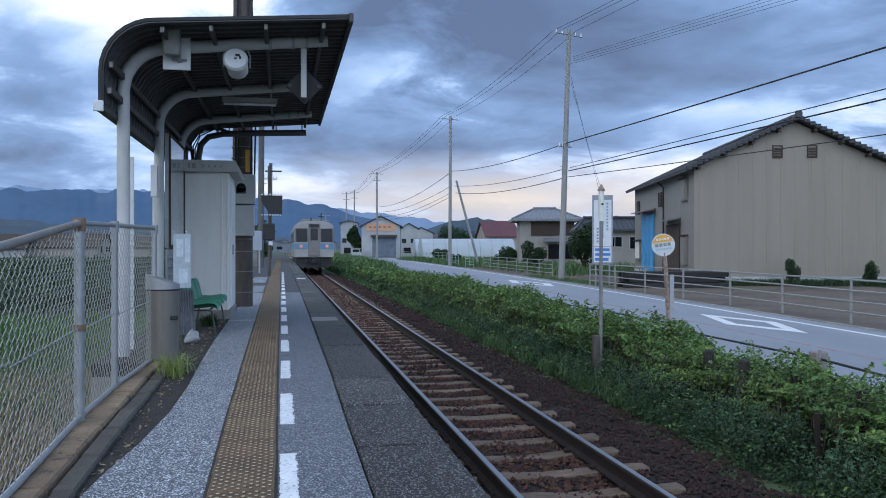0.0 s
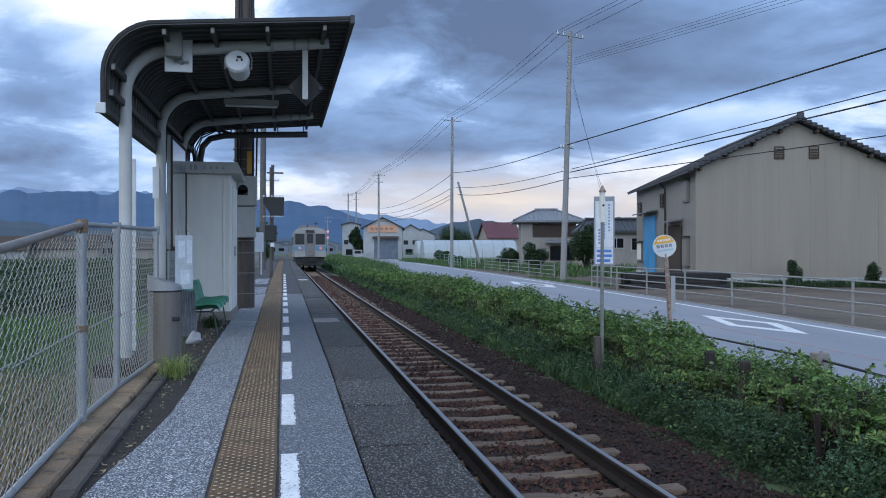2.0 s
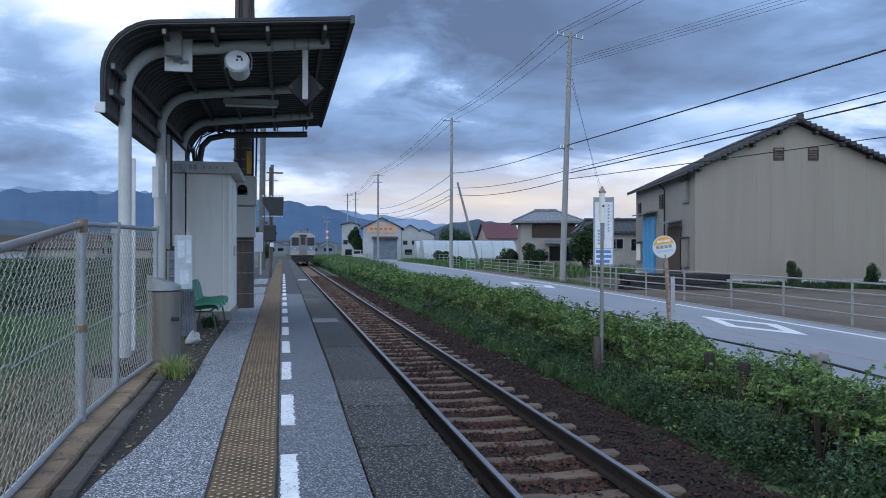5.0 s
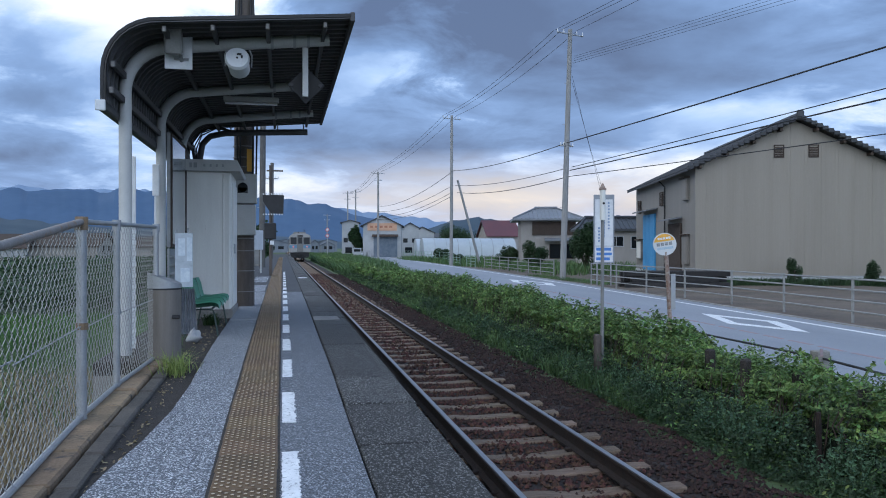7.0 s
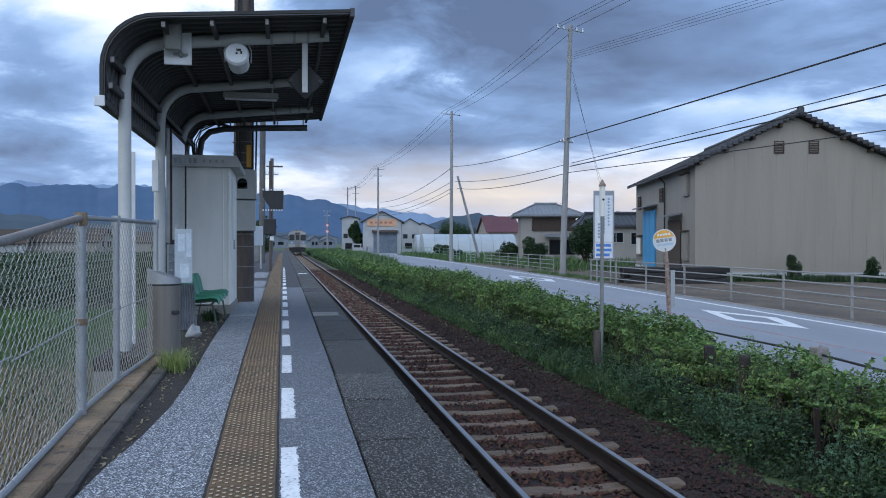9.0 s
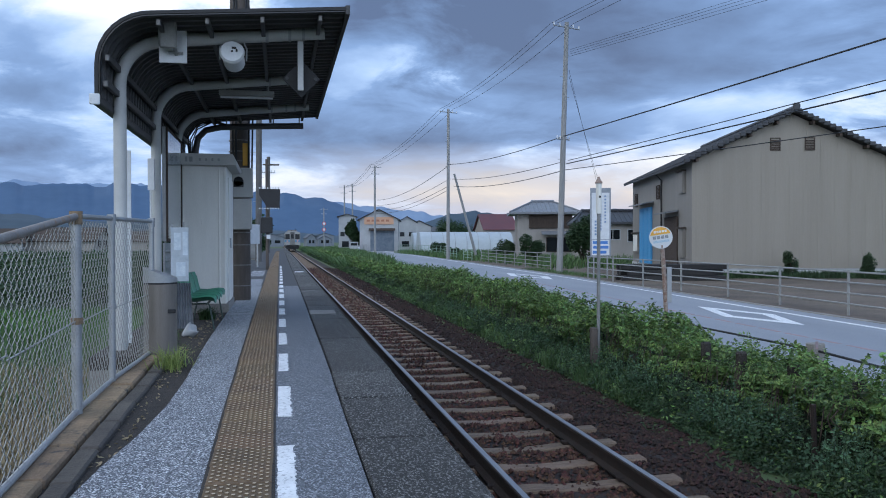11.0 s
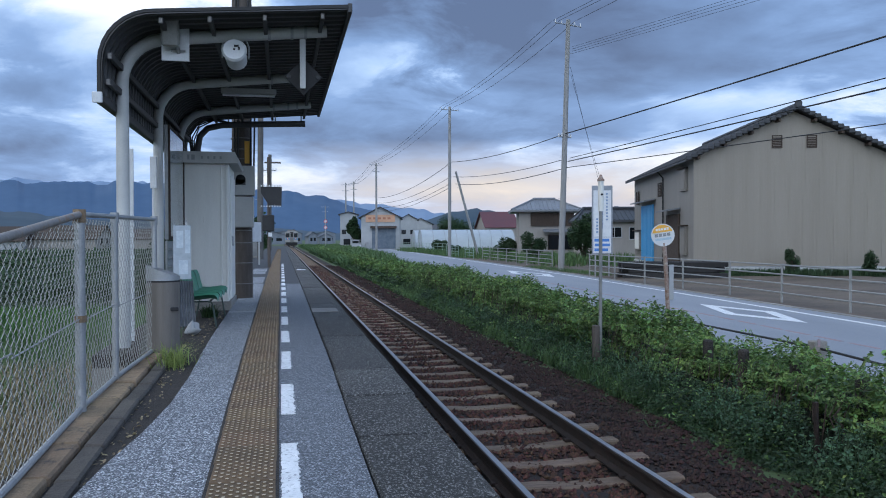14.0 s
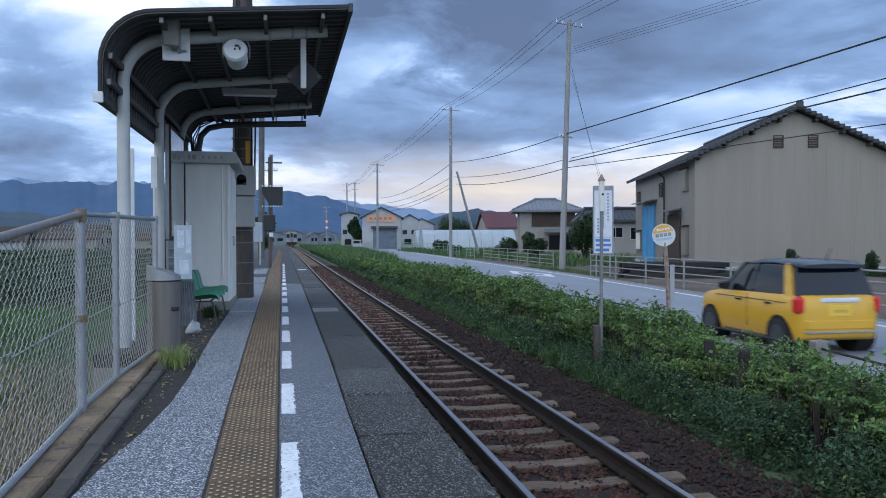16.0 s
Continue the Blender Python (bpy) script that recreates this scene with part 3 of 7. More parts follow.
def track():
    root = thing("railway_track", "single railway track on brown ballast with worn rails", "railway track", kind="structure")
    Y0, Y1 = -6.0, 420.0
    bm = B()
    # ballast bed
    prism(bm, [(0.80, GROUND_Z - 0.05), (0.80, -0.99), (1.2, -0.965), (3.45, -0.965), (3.75, -1.0), (4.35, GROUND_Z - 0.05)], Y0, Y1)
    part("ballast_bed", bm, BALLB, root, "packed brown ballast")
    prof = [(-0.0625, 0), (0.0625, 0), (0.0625, 0.012), (0.012, 0.03), (0.009, 0.105), (0.032, 0.118), (0.032, 0.14), (-0.032, 0.14), (-0.032, 0.118), (-0.009, 0.105), (-0.012, 0.03), (-0.0625, 0.012)]
    for s in (-1, 1):
        x = TRACK_X + s * GAUGE / 2
        bm = B()
        prism(bm, [(x + a, RAIL_Z - 0.15 + b) for a, b in prof], Y0, Y1)
        rail = part("rail", bm, RUST, root, "rusty rail")
        bm = B()
        prism(bm, [(x - 0.026, RAIL_Z - 0.0101), (x + 0.026, RAIL_Z - 0.0101), (x + 0.024, RAIL_Z), (x - 0.024, RAIL_Z)], Y0, Y1)
        part("rail_head", bm, RAILT, rail, "bright worn running surface")
    rnd = random.Random(11)
    sp = 0.597
    def sleeper_mesh(seed):
        r = random.Random(seed)
        bm = B()
        vs = []
        n = 8
        for i in range(n + 1):
            x = -0.98 + 1.96 * i / n
            dip = 0.03 * (1 - abs(x) / 0.98) ** 1.5 + r.uniform(-0.004, 0.004)
            wv = r.uniform(-0.012, 0.012)
            vs.append([bm.verts.new((x, dy + wv, z)) for dy, z in ((-0.10, -0.14), (-0.09, -0.012 - dip), (-0.07, -dip), (0.07, -dip), (0.09, -0.012 - dip), (0.10, -0.14))])
        for u, w in zip(vs, vs[1:]):
            for k in range(5):
                bm.faces.new((u[k], w[k], w[k + 1], u[k + 1]))
        bm.faces.new(vs[0])
        bm.faces.new(vs[-1][::-1])
        return mesh_of("sleeper", bm, TIE)
    ms = [sleeper_mesh(i) for i in range(5)]
    bm = B()
    for s in (-1, 1):
        for t in (-1, 1):
            x = s * GAUGE / 2 + t * 0.075
            box(bm, x - 0.03, x + 0.03, -0.035, 0.035, -0.01, 0.022, 0.006)
    clip_me = mesh_of("rail_clip", bm, RUST)
    y = -4.68
    far = B()
    for i in range(int((Y1 - y) / sp)):
        m = pose(TRACK_X + rnd.uniform(-0.02, 0.02), y + rnd.uniform(-0.02, 0.02), RAIL_Z - 0.148, 0, 0, rnd.uniform(-1.2, 1.2))
        if i < 290:
            ob = new("sleeper", ms[i % 5])
            ob.parent = root
            ob.matrix_basis = m
            if i < 45:
                c = new("rail_fastening", clip_me)
                c.parent = ob
        else:
            box(far, -0.98, 0.98, -0.09, 0.09, -0.12, 0.0, 0, m)
        y += sp
    tagged(part("far_sleepers", far, TIE, root), kind="stuff")
    ballast(root)


def ballast(root):
    """Broken stone between and beside the rails, uneven, partly over the sleepers."""
    rng = np.random.default_rng(3)
    base = np.array([(0, 0, 1), (0.95, 0, 0.15), (0.25, 0.9, 0.1), (-0.8, 0.5, 0.2), (-0.75, -0.6, 0.1), (0.3, -0.95, 0.2), (0, 0, -0.7)], float)
    fc = [(0, 1, 2), (0, 2, 3), (0, 3, 4), (0, 4, 5), (0, 5, 1), (6, 2, 1), (6, 3, 2), (6, 4, 3), (6, 5, 4), (6, 1, 5)]
    heaps = {BALL: ([], []), BALLD: ([], [])}
    def strew(n, x0, x1, y0, y1, s0, s1, zf):
        xs = rng.uniform(x0, x1, n)
        ys = rng.uniform(y0, y1, n)
        ss = rng.uniform(s0, s1, n)
        for x, y, s in zip(xs, ys, ss):
            mid = abs(x - TRACK_X) < 0.3
            ph = ((y + 4.68) / 0.597) % 1.0
            on = min(ph, 1 - ph) < 0.17 and abs(x - TRACK_X) < 0.95
            if abs(abs(x - TRACK_X) - GAUGE / 2) < 0.06:
                continue
            if on and rng.random() > (0.5 if mid else 0.10):
                continue
            a = rng.uniform(0, 6.28)
            p = base * (1 + rng.uniform(-0.3, 0.3, base.shape)) * s * np.array([1, rng.uniform(0.6, 1), rng.uniform(0.7, 1.1)])
            c, si = math.cos(a), math.sin(a)
            q = np.stack([p[:, 0] * c - p[:, 1] * si + x, p[:, 0] * si + p[:, 1] * c + y, p[:, 2] + zf(x, y)], 1)
            verts, faces = heaps[BALL if abs(x - TRACK_X) < 0.85 + rng.normal(0, 0.08) else BALLD]
            k = len(verts)
            verts.extend(q.tolist())
            faces.extend([(k + i, k + j, k + l) for i, j, l in fc])
    def zf(x, y):
        z = -0.955 + 0.03 * (noise.noise(Vector((x * 2.5, y * 2.5, 0))))
        if x > 3.45:
            z -= (x - 3.45) * 0.08
        if x < 1.15:
            z -= 0.02
        return z
    strew(19000, 0.84, 4.25, 3.2, 12, 0.013, 0.031, zf)
    strew(11000, 0.84, 4.25, 12, 26, 0.02, 0.04, zf)
    strew(5000, 0.84, 4.3, 26, 60, 0.04, 0.07, zf)
    raw("ballast_stones", *heaps[BALL], BALL, root, "loose angular rust-brown ballast stones", kind="stuff")
    raw("shoulder_stones", *heaps[BALLD], BALLD, root, "dark brown ballast on the shoulders", kind="stuff")


def road():
    root = thing("road", "pale grey two-lane asphalt road beside the railway", "road", kind="structure")
    ys = [-280, -15, 0, 10, 15, 20, 30, 40, 45, 60, 80, 120, 170, 330, 800]
    bm = B()
    ribbon(bm, [(lerp_line(ROAD_NEAR, y), y) for y in ys], [(lerp_line(ROAD_FAR, y), y) for y in ys], ROAD_Z, GROUND_Z - 0.1)
    part("roadway", bm, ROADM, root)
    bm = B()
    ribbon(bm, [(lerp_line(ROAD_LINE, y) - 0.07, y) for y in ys], [(lerp_line(ROAD_LINE, y) + 0.07, y) for y in ys], ROAD_Z + 0.004, ROAD_Z - 0.01)
    part("edge_line", bm, PAINT, root, "white painted edge line")
    bm = B()
    mid = lambda y: lerp_line(ROAD_NEAR, y) * 0.47 + lerp_line(ROAD_LINE, y) * 0.53
    y = 4
    while y < 42:
        ribbon(bm, [(mid(y) - 0.05, y), (mid(y + 0.8) - 0.05, y + 0.8)], [(mid(y) + 0.05, y), (mid(y + 0.8) + 0.05, y + 0.8)], ROAD_Z + 0.004, ROAD_Z - 0.01)
        y += 1.0
    part("centre_line", bm, REDL, root, "faded reddish centre line")
    # two hollow diamonds announcing a crossing
    def diamond(pts, w):
        bm = B()
        c = Vector((sum(p[0] for p in pts) / 4, sum(p[1] for p in pts) / 4))
        o = [bm.verts.new((x, y, ROAD_Z + 0.005)) for x, y in pts]
        i = [bm.verts.new((c.x + (x - c.x) * w, c.y + (y - c.y) * w, ROAD_Z + 0.005)) for x, y in pts]
        for k in range(4):
            bm.faces.new((o[k], o[(k + 1) % 4], i[(k + 1) % 4], i[k]))
        part("diamond_mark", bm, PAINT, root, "white painted hollow diamond")
    diamond([(11.75, 16.0), (12.7, 18.6), (12.05, 21.3), (11.1, 18.3)], 0.60)
    diamond([(13.5, 38.0), (14.3, 41.0), (13.5, 46.5), (12.6, 42.5)], 0.60)
    # far kerb and verge
    bm = B()
    off = lambda d: [(lerp_line(ROAD_FAR, y) + d, y) for y in ys]
    ribbon(bm, off(0.0), off(0.18), ROAD_Z + 0.02, GROUND_Z - 0.1)
    part("kerb", bm, CONC, root, "flush concrete edging")
    bm = B()
    ys2 = [-15, 0, 15, 30, 40, 60, 80]
    ribbon(bm, [(lerp_line(ROAD_FAR, y) + 0.18, y) for y in ys2], [(lerp_line(ROAD_FAR, y) + 14, y) for y in ys2], ROAD_Z - 0.02, GROUND_Z - 0.1)
    tagged(part("verge", bm, VERGE, None), "bare gravel and grass forecourt beyond the road", "verge", kind="structure")


# ---- canopy and what hangs in it ----
def canopy():
    root = thing("platform_canopy", "curved corrugated dark metal canopy on bent grey pipe frames", "shelter")
    YF, YB = 7.75, 14.4
    prof = [(-1.60, 2.37), (-1.60, 2.67)]
    R = 0.47
    for i in range(9):
        a = math.pi - i * math.pi / 2 / 8
        prof.append((-1.13 + R * math.cos(a), 2.67 + R * math.sin(a)))
    prof += [(-0.6, 3.18), (0.0, 3.225), (0.65, 3.275)]
    bm = B()
    p = 0.165
    n = int((YB - YF) / p)
    ys = []
    for i in range(n):
        y = YF + i * p
        ys += [(y, 0.0), (y + 0.055, 0.0), (y + 0.075, 0.045), (y + 0.145, 0.045)]
    ys.append((YB, 0.0))
    def nrm(i):
        a, b = prof[max(i - 1, 0)], prof[min(i + 1, len(prof) - 1)]
        d = Vector((b[0] - a[0], b[1] - a[1])).normalized()
        return Vector((-d.y, d.x))
    for th in (0.0, 0.006):
        grid = []
        for y, h in ys:
            grid.append([bm.verts.new((q[0] + nrm(i).x * (h + th), y, q[1] + nrm(i).y * (h + th))) for i, q in enumerate(prof)])
        for u, w in zip(grid, grid[1:]):
            for k in range(len(prof) - 1):
                bm.faces.new((u[k], w[k], w[k + 1], u[k + 1]))
    part("roof_sheet", bm, DARKST, root, "dark corrugated roof sheet")
    for y in (YF - 0.02, YB):
        bm = B()
        o = [(q[0] + nrm(i).x * 0.050, q[1] + nrm(i).y * 0.050) for i, q in enumerate(prof)]
        inn = [(q[0] + nrm(i).x * 0.018, q[1] + nrm(i).y * 0.018) for i, q in enumerate(prof)]
        for k in range(len(prof) - 1):
            prism(bm, [o[k], o[k + 1], inn[k + 1], inn[k]], y, y + 0.025)
        part("end_trim", bm, BLACK, root)
    bm = B()
    box(bm, 0.64, 0.685, YF - 0.02, YB + 0.03, 3.25, 3.34, 0.006)
    part("front_gutter", bm, DARKST, root)
    bm = B()
    box(bm, -1.68, -1.60, YF - 0.02, YB + 0.03, 2.31, 2.40, 0.01)
    part("rear_gutter", bm, DARKST, root, "dark rear gutter")
    bm = B()
    box(bm, -1.69, -1.60, YF - 0.045, YF - 0.022, 2.30, 2.40, 0.006)
    part("gutter_cap", bm, WHITE, root, "pale gutter end cap")
    # bent frames
    for y in (8.4, 10.75, 13.0):
        bm = B()
        pts = [(-1.555, y, -1.2), (-1.555, y, 1.5), (-1.555, y, 2.62)]
        for i in range(1, 9):
            a = math.pi - i * math.pi / 2 / 8
            pts.append((-1.105 + 0.45 * math.cos(a), y, 2.62 + 0.45 * math.sin(a)))
        pts += [(-0.4, y, 3.145), (0.47, y, 3.228)]
        tube(bm, pts, 0.063, 14)
        fr = part("frame_pipe", bm, POSTP, root, "bent grey steel pipe", smooth=True)
        for x in (-0.13, 0.10, 0.24):
            bm = B()
            z = 3.183 + x * 0.095
            cyl(bm, (x, y, z), (x + 0.03, y, z), 0.07, seg=14)
            part("pipe_clamp", bm, GALV, fr)
    # purlins along the roof and brackets
    for x, z in ((-1.565, 2.50), (-1.55, 2.74), (-1.10, 3.09), (-0.66, 3.125), (-0.15, 3.165), (0.40, 3.21)):
        bm = B()
        box(bm, x - 0.02, x + 0.02, YF + 0.06, YB - 0.06, z - 0.02, z + 0.045, 0.004)
        pur = part("purlin", bm, DARKST, root)
        bm = B()
        box(bm, x - 0.018, x + 0.018, YF + 0.03, YF + 0.059, z - 0.022, z + 0.03, 0.005)
        part("end_bracket", bm, mat("dull_bracket", (0.12, 0.115, 0.11), (0.22, 0.21, 0.20), 20, 0.6), pur, "dull grey bracket")
    return root


def canopy_fittings():
    # square flood lamp on its plate
    lamp = thing("floodlight", "grey square floodlight on a white mounting plate", "floodlight", -1.03, 8.30, 3.015)
    bm = B()
    box(bm, -0.133, 0.133, -0.02, 0.0, -0.185, 0.185, 0.004)
    part("mounting_plate", bm, WHITE, lamp, "white plate")
    bm = B()
    box(bm, -0.085, 0.085, -0.07, 0.07, -0.16, 0.16, 0.02, pose(-0.03, -0.17, 0.09, 18, 0, 4))
    part("lamp_body", bm, mat("grey_lamp_case", (0.16, 0.16, 0.155), (0.27, 0.27, 0.26), 5, 0.5), lamp, "weathered grey case")
    bm = B()
    box(bm, -0.085, 0.085, -0.10, 0.09, 0.15, 0.18, 0.01, pose(-0.03, -0.17, 0.09, 18, 0, 4))
    part("lamp_visor", bm, WHITE, lamp, "pale visor")
    bm = B()
    cyl(bm, (0.03, -0.02, -0.1), (0.03, -0.10, -0.07), 0.02, seg=8)
    cyl(bm, (-0.04, -0.05, -0.09), (0.10, -0.05, -0.09), 0.012, seg=8)
    part("bracket", bm, GALV, lamp)
    # drum loudspeaker
    sp = thing("loudspeaker", "round white weathered drum loudspeaker", "loudspeaker", -0.455, 8.40, 2.905)
    bm = B()
    a, b = Vector((0, -0.20, 0.035)), Vector((0.012, 0.02, -0.02))
    cyl(bm, a, b, 0.112, 0.105, 24)
    body = part("drum", bm, WHITE, sp, smooth=True)
    bm = B()
    cyl(bm, a + Vector((0, -0.03, 0.008)), a, 0.108, 0.124, 24)
    part("front_rim", bm, WHITE, body, smooth=True)
    bm = B()
    for dx, dz, w, h in ((0.02, 0.035, 0.045, 0.02), (0.0, 0.0, 0.02, 0.018), (0.045, 0.01, 0.018, 0.03)):
        box(bm, dx - w / 2, dx + w / 2, -0.238, -0.229, 0.04 + dz - h / 2, 0.04 + dz + h / 2)
    part("label_bars", bm, BLACK, body, "black illegible marking")
    bm = B()
    tube(bm, [(-0.13, 0.0, 0.0), (-0.135, 0.0, 0.12), (-0.09, 0.0, 0.225), (0.09, 0.0, 0.225), (0.135, 0.0, 0.12), (0.13, 0.0, 0.0)], 0.009, 6)
    part("yoke", bm, GALV, sp)
    # hanging diamond plate
    d = thing("hanging_sign", "square plate hung cornerwise from a grey post", "sign", 0.225, 8.45, 3.19)
    bm = B()
    box(bm, -0.03, 0.03, -0.02, 0.02, -0.56, 0.0, 0.004)
    part("hanger", bm, POSTP, d)
    bm = B()
    box(bm, -0.14, 0.14, 0.03, 0.045, -0.14, 0.14, 0.004, pose(0.01, 0.06, -0.42, 0, 45, 0))
    part("plate", bm, BLACK, d)
    for s in (-1, 1):
        bm = B()
        cyl(bm, (0.01 + s * 0.15, 0.07, -0.42), (0.01 + s * 0.15, 0.085, -0.42), 0.02, seg=10)
        part("bolt", bm, DARKST, d)
    # fluorescent fitting under the roof
    fl = thing("strip_light", "unlit white strip light under the canopy", "lamp", -0.42, 10.9, 2.99)
    bm = B()
    box(bm, -0.36, 0.36, -0.05, 0.05, 0.0, 0.07, 0.01)
    part("housing", bm, mat("dull_lamp_housing", (0.25, 0.25, 0.24), (0.36, 0.36, 0.35), 4, 0.5), fl)
    bm = B()
    cyl(bm, (-0.34, 0, -0.02), (0.34, 0, -0.02), 0.016, seg=10)
    part("light_tube", bm, WHITE, fl, "unlit tube")
    for s in (-0.28, 0.28):
        bm = B()
        cyl(bm, (s, 0, 0.07), (s, 0, 0.27), 0.01, seg=6)
        part("drop_rod", bm, GALV, fl)
    # cable conduit at the far end
    c = thing("cable_conduit", "black cable conduit bending down behind the canopy", "conduit")
    bm = B()
    tube(bm, [(-1.42, 14.3, 2.2), (-1.42, 14.3, 2.62), (-1.38, 14.3, 2.84), (-1.25, 14.3, 2.98), (-1.0, 14.3, 3.04), (-0.4, 14.3, 3.07), (0.42, 14.3, 3.10)], 0.055, 12)
    part("conduit_pipe", bm, mat("dark_conduit", (0.05, 0.05, 0.055), (0.10, 0.10, 0.105), 4, 0.5), c, smooth=True)
    bm = B()
    for k, r in enumerate((0.07, 0.12, 0.17, 0.21)):
        tube(bm, [(-1.45 - 0.02 * k, 14.25, 2.3 + 0.05 * k), (-1.47 - 0.03 * k, 14.22, 2.75 + 0.05 * k), (-1.38, 14.2, 2.98 + 0.04 * k), (-1.15, 14.2, 3.10 + 0.02 * k), (-0.9, 14.25, 3.08)], 0.012, 6)
    part("loose_cable", bm, CABLE, c)
    for x in (-0.9, -0.1, 0.35):
        bm = B()
        cyl(bm, (x, 14.3, 3.08), (x, 14.3, 3.24), 0.012, seg=6)
        part("hanger", bm, GALV, c)


# ---- warehouse ----
def warehouse():
    root = thing("warehouse", "tan metal-clad gabled warehouse with dark tiled roof", "warehouse", 22.1, 39.7, GROUND_Z, -14.2)
    W, L, E, A = 10.8, 16.7, 6.45, 8.95
    bm = B()
    prism(bm, [(0.03, 0.5), (W - 0.03, 0.5), (W - 0.03, E), (W / 2, A), (0.03, E)], 0.03, L - 0.03)
    part("wall", bm, SIDING2, root, "grey metal siding on the long walls")
    # ribbed cladding on the gable, sheet by sheet
    pitch = 0.15
    n = int(W / pitch)
    bms = B()
    for i in range(n):
        x0, x1 = i * pitch, (i + 1) * pitch
        h = lambda x: E + (A - E) * (1 - abs(x - W / 2) / (W / 2)) - 0.02
        for a, b, y0 in ((x0, x0 + 0.10, -0.018), (x0 + 0.10, x1, -0.004)):
            vs = [bms.verts.new(v) for v in ((a, y0, 0.5), (b, y0, 0.5), (b, y0, h(b)), (a, y0, h(a)))]
            bms.faces.new(vs)
        for xx in (x0 + 0.10, x1):
            vs = [bms.verts.new(v) for v in ((xx, -0.018, 0.5), (xx, -0.004, 0.5), (xx, -0.004, h(xx)), (xx, -0.018, h(xx)))]
            bms.faces.new(vs)
    part("gable_cladding", bms, SIDING, root, "tan ribbed vertical metal cladding")
    bm = B()
    box(bm, -0.03, W, -0.05, L, 0.0, 0.5, 0.01)
    part("foundation", bm, mat("pale_foundation", (0.42, 0.43, 0.43), (0.58, 0.59, 0.58), 0.8, 0.85, fine=20), root, "pale concrete foundation")
    # roof slopes with tile rolls
    for s in (0, 1):
        bm = B()
        def T(u, v, h):
            # u: 0 eave to 1 ridge, v along, h above
            x = -0.55 + (W / 2 + 0.55) * u
            z = E - 0.25 + (A + 0.02 - E + 0.25) * u + h
            return (x if s == 0 else W - x, v, z)
        a = [bm.verts.new(T(u, v, h)) for u, v, h in ((0, -0.5, 0.02), (1, -0.5, 0.02), (1, L + 0.5, 0.02), (0, L + 0.5, 0.02))]
        b = [bm.verts.new(T(u, v, h)) for u, v, h in ((0, -0.5, 0.14), (1, -0.5, 0.14), (1, L + 0.5, 0.14), (0, L + 0.5, 0.14))]
        bm.faces.new(a)
        bm.faces.new(b[::-1])
        for k in range(4):
            bm.faces.new((a[k], b[k], b[(k + 1) % 4], a[(k + 1) % 4]))
        slope = part("roof_slope", bm, TILEM, root, "dark roof slope")
        bm = B()
        for i in range(62):
            v = -0.5 + (L + 1.0) * i / 61
            tube(bm, [T(0, v, 0.15), T(1, v, 0.15)], 0.075, 6)
        tagged(part("roof_tiling", bm, TILEM, slope), kind="stuff")
        bm = B()
        for i in range(20):
            u = (i + 0.5) / 20
            p = Vector(T(u, -0.53, 0.12))
            box(bm, p.x - 0.16, p.x + 0.16, p.y - 0.05, p.y + 0.1, p.z - 0.10, p.z + 0.13, 0.03)
        part("verge_tile", bm, TILEM, slope)
        for i in range(4):
            bm = B()
            p = Vector(T(0.12 + i * 0.24, -0.25, -0.1))
            box(bm, p.x - 0.07, p.x + 0.07, -0.5, 0.0, p.z - 0.09, p.z + 0.07)
            part("purlin_end", bm, WOODD, slope, "dark timber purlin end")
    bm = B()
    tube(bm, [(W / 2, -0.6, A + 0.24), (W / 2, L + 0.6, A + 0.24)], 0.17, 8)
    box(bm, W / 2 - 0.2, W / 2 + 0.2, -0.65, -0.5, A + 0.05, A + 0.5, 0.08)
    part("ridge", bm, TILEM, root)
    def louvre(x0, x1, z0, z1, side):
        fr = B()
        def bx(bm, a0, a1, d0, d1, c0, c1):
            if side:
                box(bm, d0, d1, a0, a1, c0, c1)
            else:
                box(bm, a0, a1, d0, d1, c0, c1)
        d = -0.06
        bx(fr, x0, x1, d, 0.0, z0, z0 + 0.05)
        bx(fr, x0, x1, d, 0.0, z1 - 0.05, z1)
        bx(fr, x0, x0 + 0.05, d, 0.0, z0 + 0.05, z1 - 0.05)
        bx(fr, x1 - 0.05, x1, d, 0.0, z0 + 0.05, z1 - 0.05)
        f = part("vent", fr, WOODD, root, "dark louvred vent")
        k = B()
        n = int((z1 - z0 - 0.1) / 0.09)
        for i in range(n):
            zz = z0 + 0.06 + i * 0.09
            bx(k, x0 + 0.05, x1 - 0.05, -0.045, -0.02, zz, zz + 0.06)
        part("slats", k, WOODD, f)
    louvre(4.2, 4.75, 6.95, 7.65, 0)
    louvre(6.05, 6.6, 6.95, 7.65, 0)
    louvre(14.7, 15.6, 4.55, 5.5, 1)
    louvre(7.6, 8.5, 4.75, 5.65, 1)
    # shuttered windows, doors and awnings on the long wall
    for y0, y1, z0, z1 in ((1.35, 2.5, 4.75, 6.0), (1.35, 2.5, 1.1, 2.75), (14.2, 15.8, 1.2, 2.6)):
        bm = B()
        box(bm, -0.12, 0.03, y0, y1, z0, z1, 0.01)
        w = part("window", bm, SIDING2, root, "grey shutter box window")
        bm = B()
        box(bm, -0.15, -0.118, y0 + 0.1, y1 - 0.1, z0 + 0.1, z1 - 0.1, 0.01)
        part("shutter", bm, CREAM if z0 < 3 and y0 > 5 else SIDING2, w)
        bm = B()
        box(bm, -0.28, 0.03, y0 - 0.1, y1 + 0.1, z1, z1 + 0.07, 0.01)
        part("window_hood", bm, WOODD, w)
    bm = B()
    box(bm, -0.10, 0.02, 9.9, 13.6, 0.5, 4.35, 0.01)
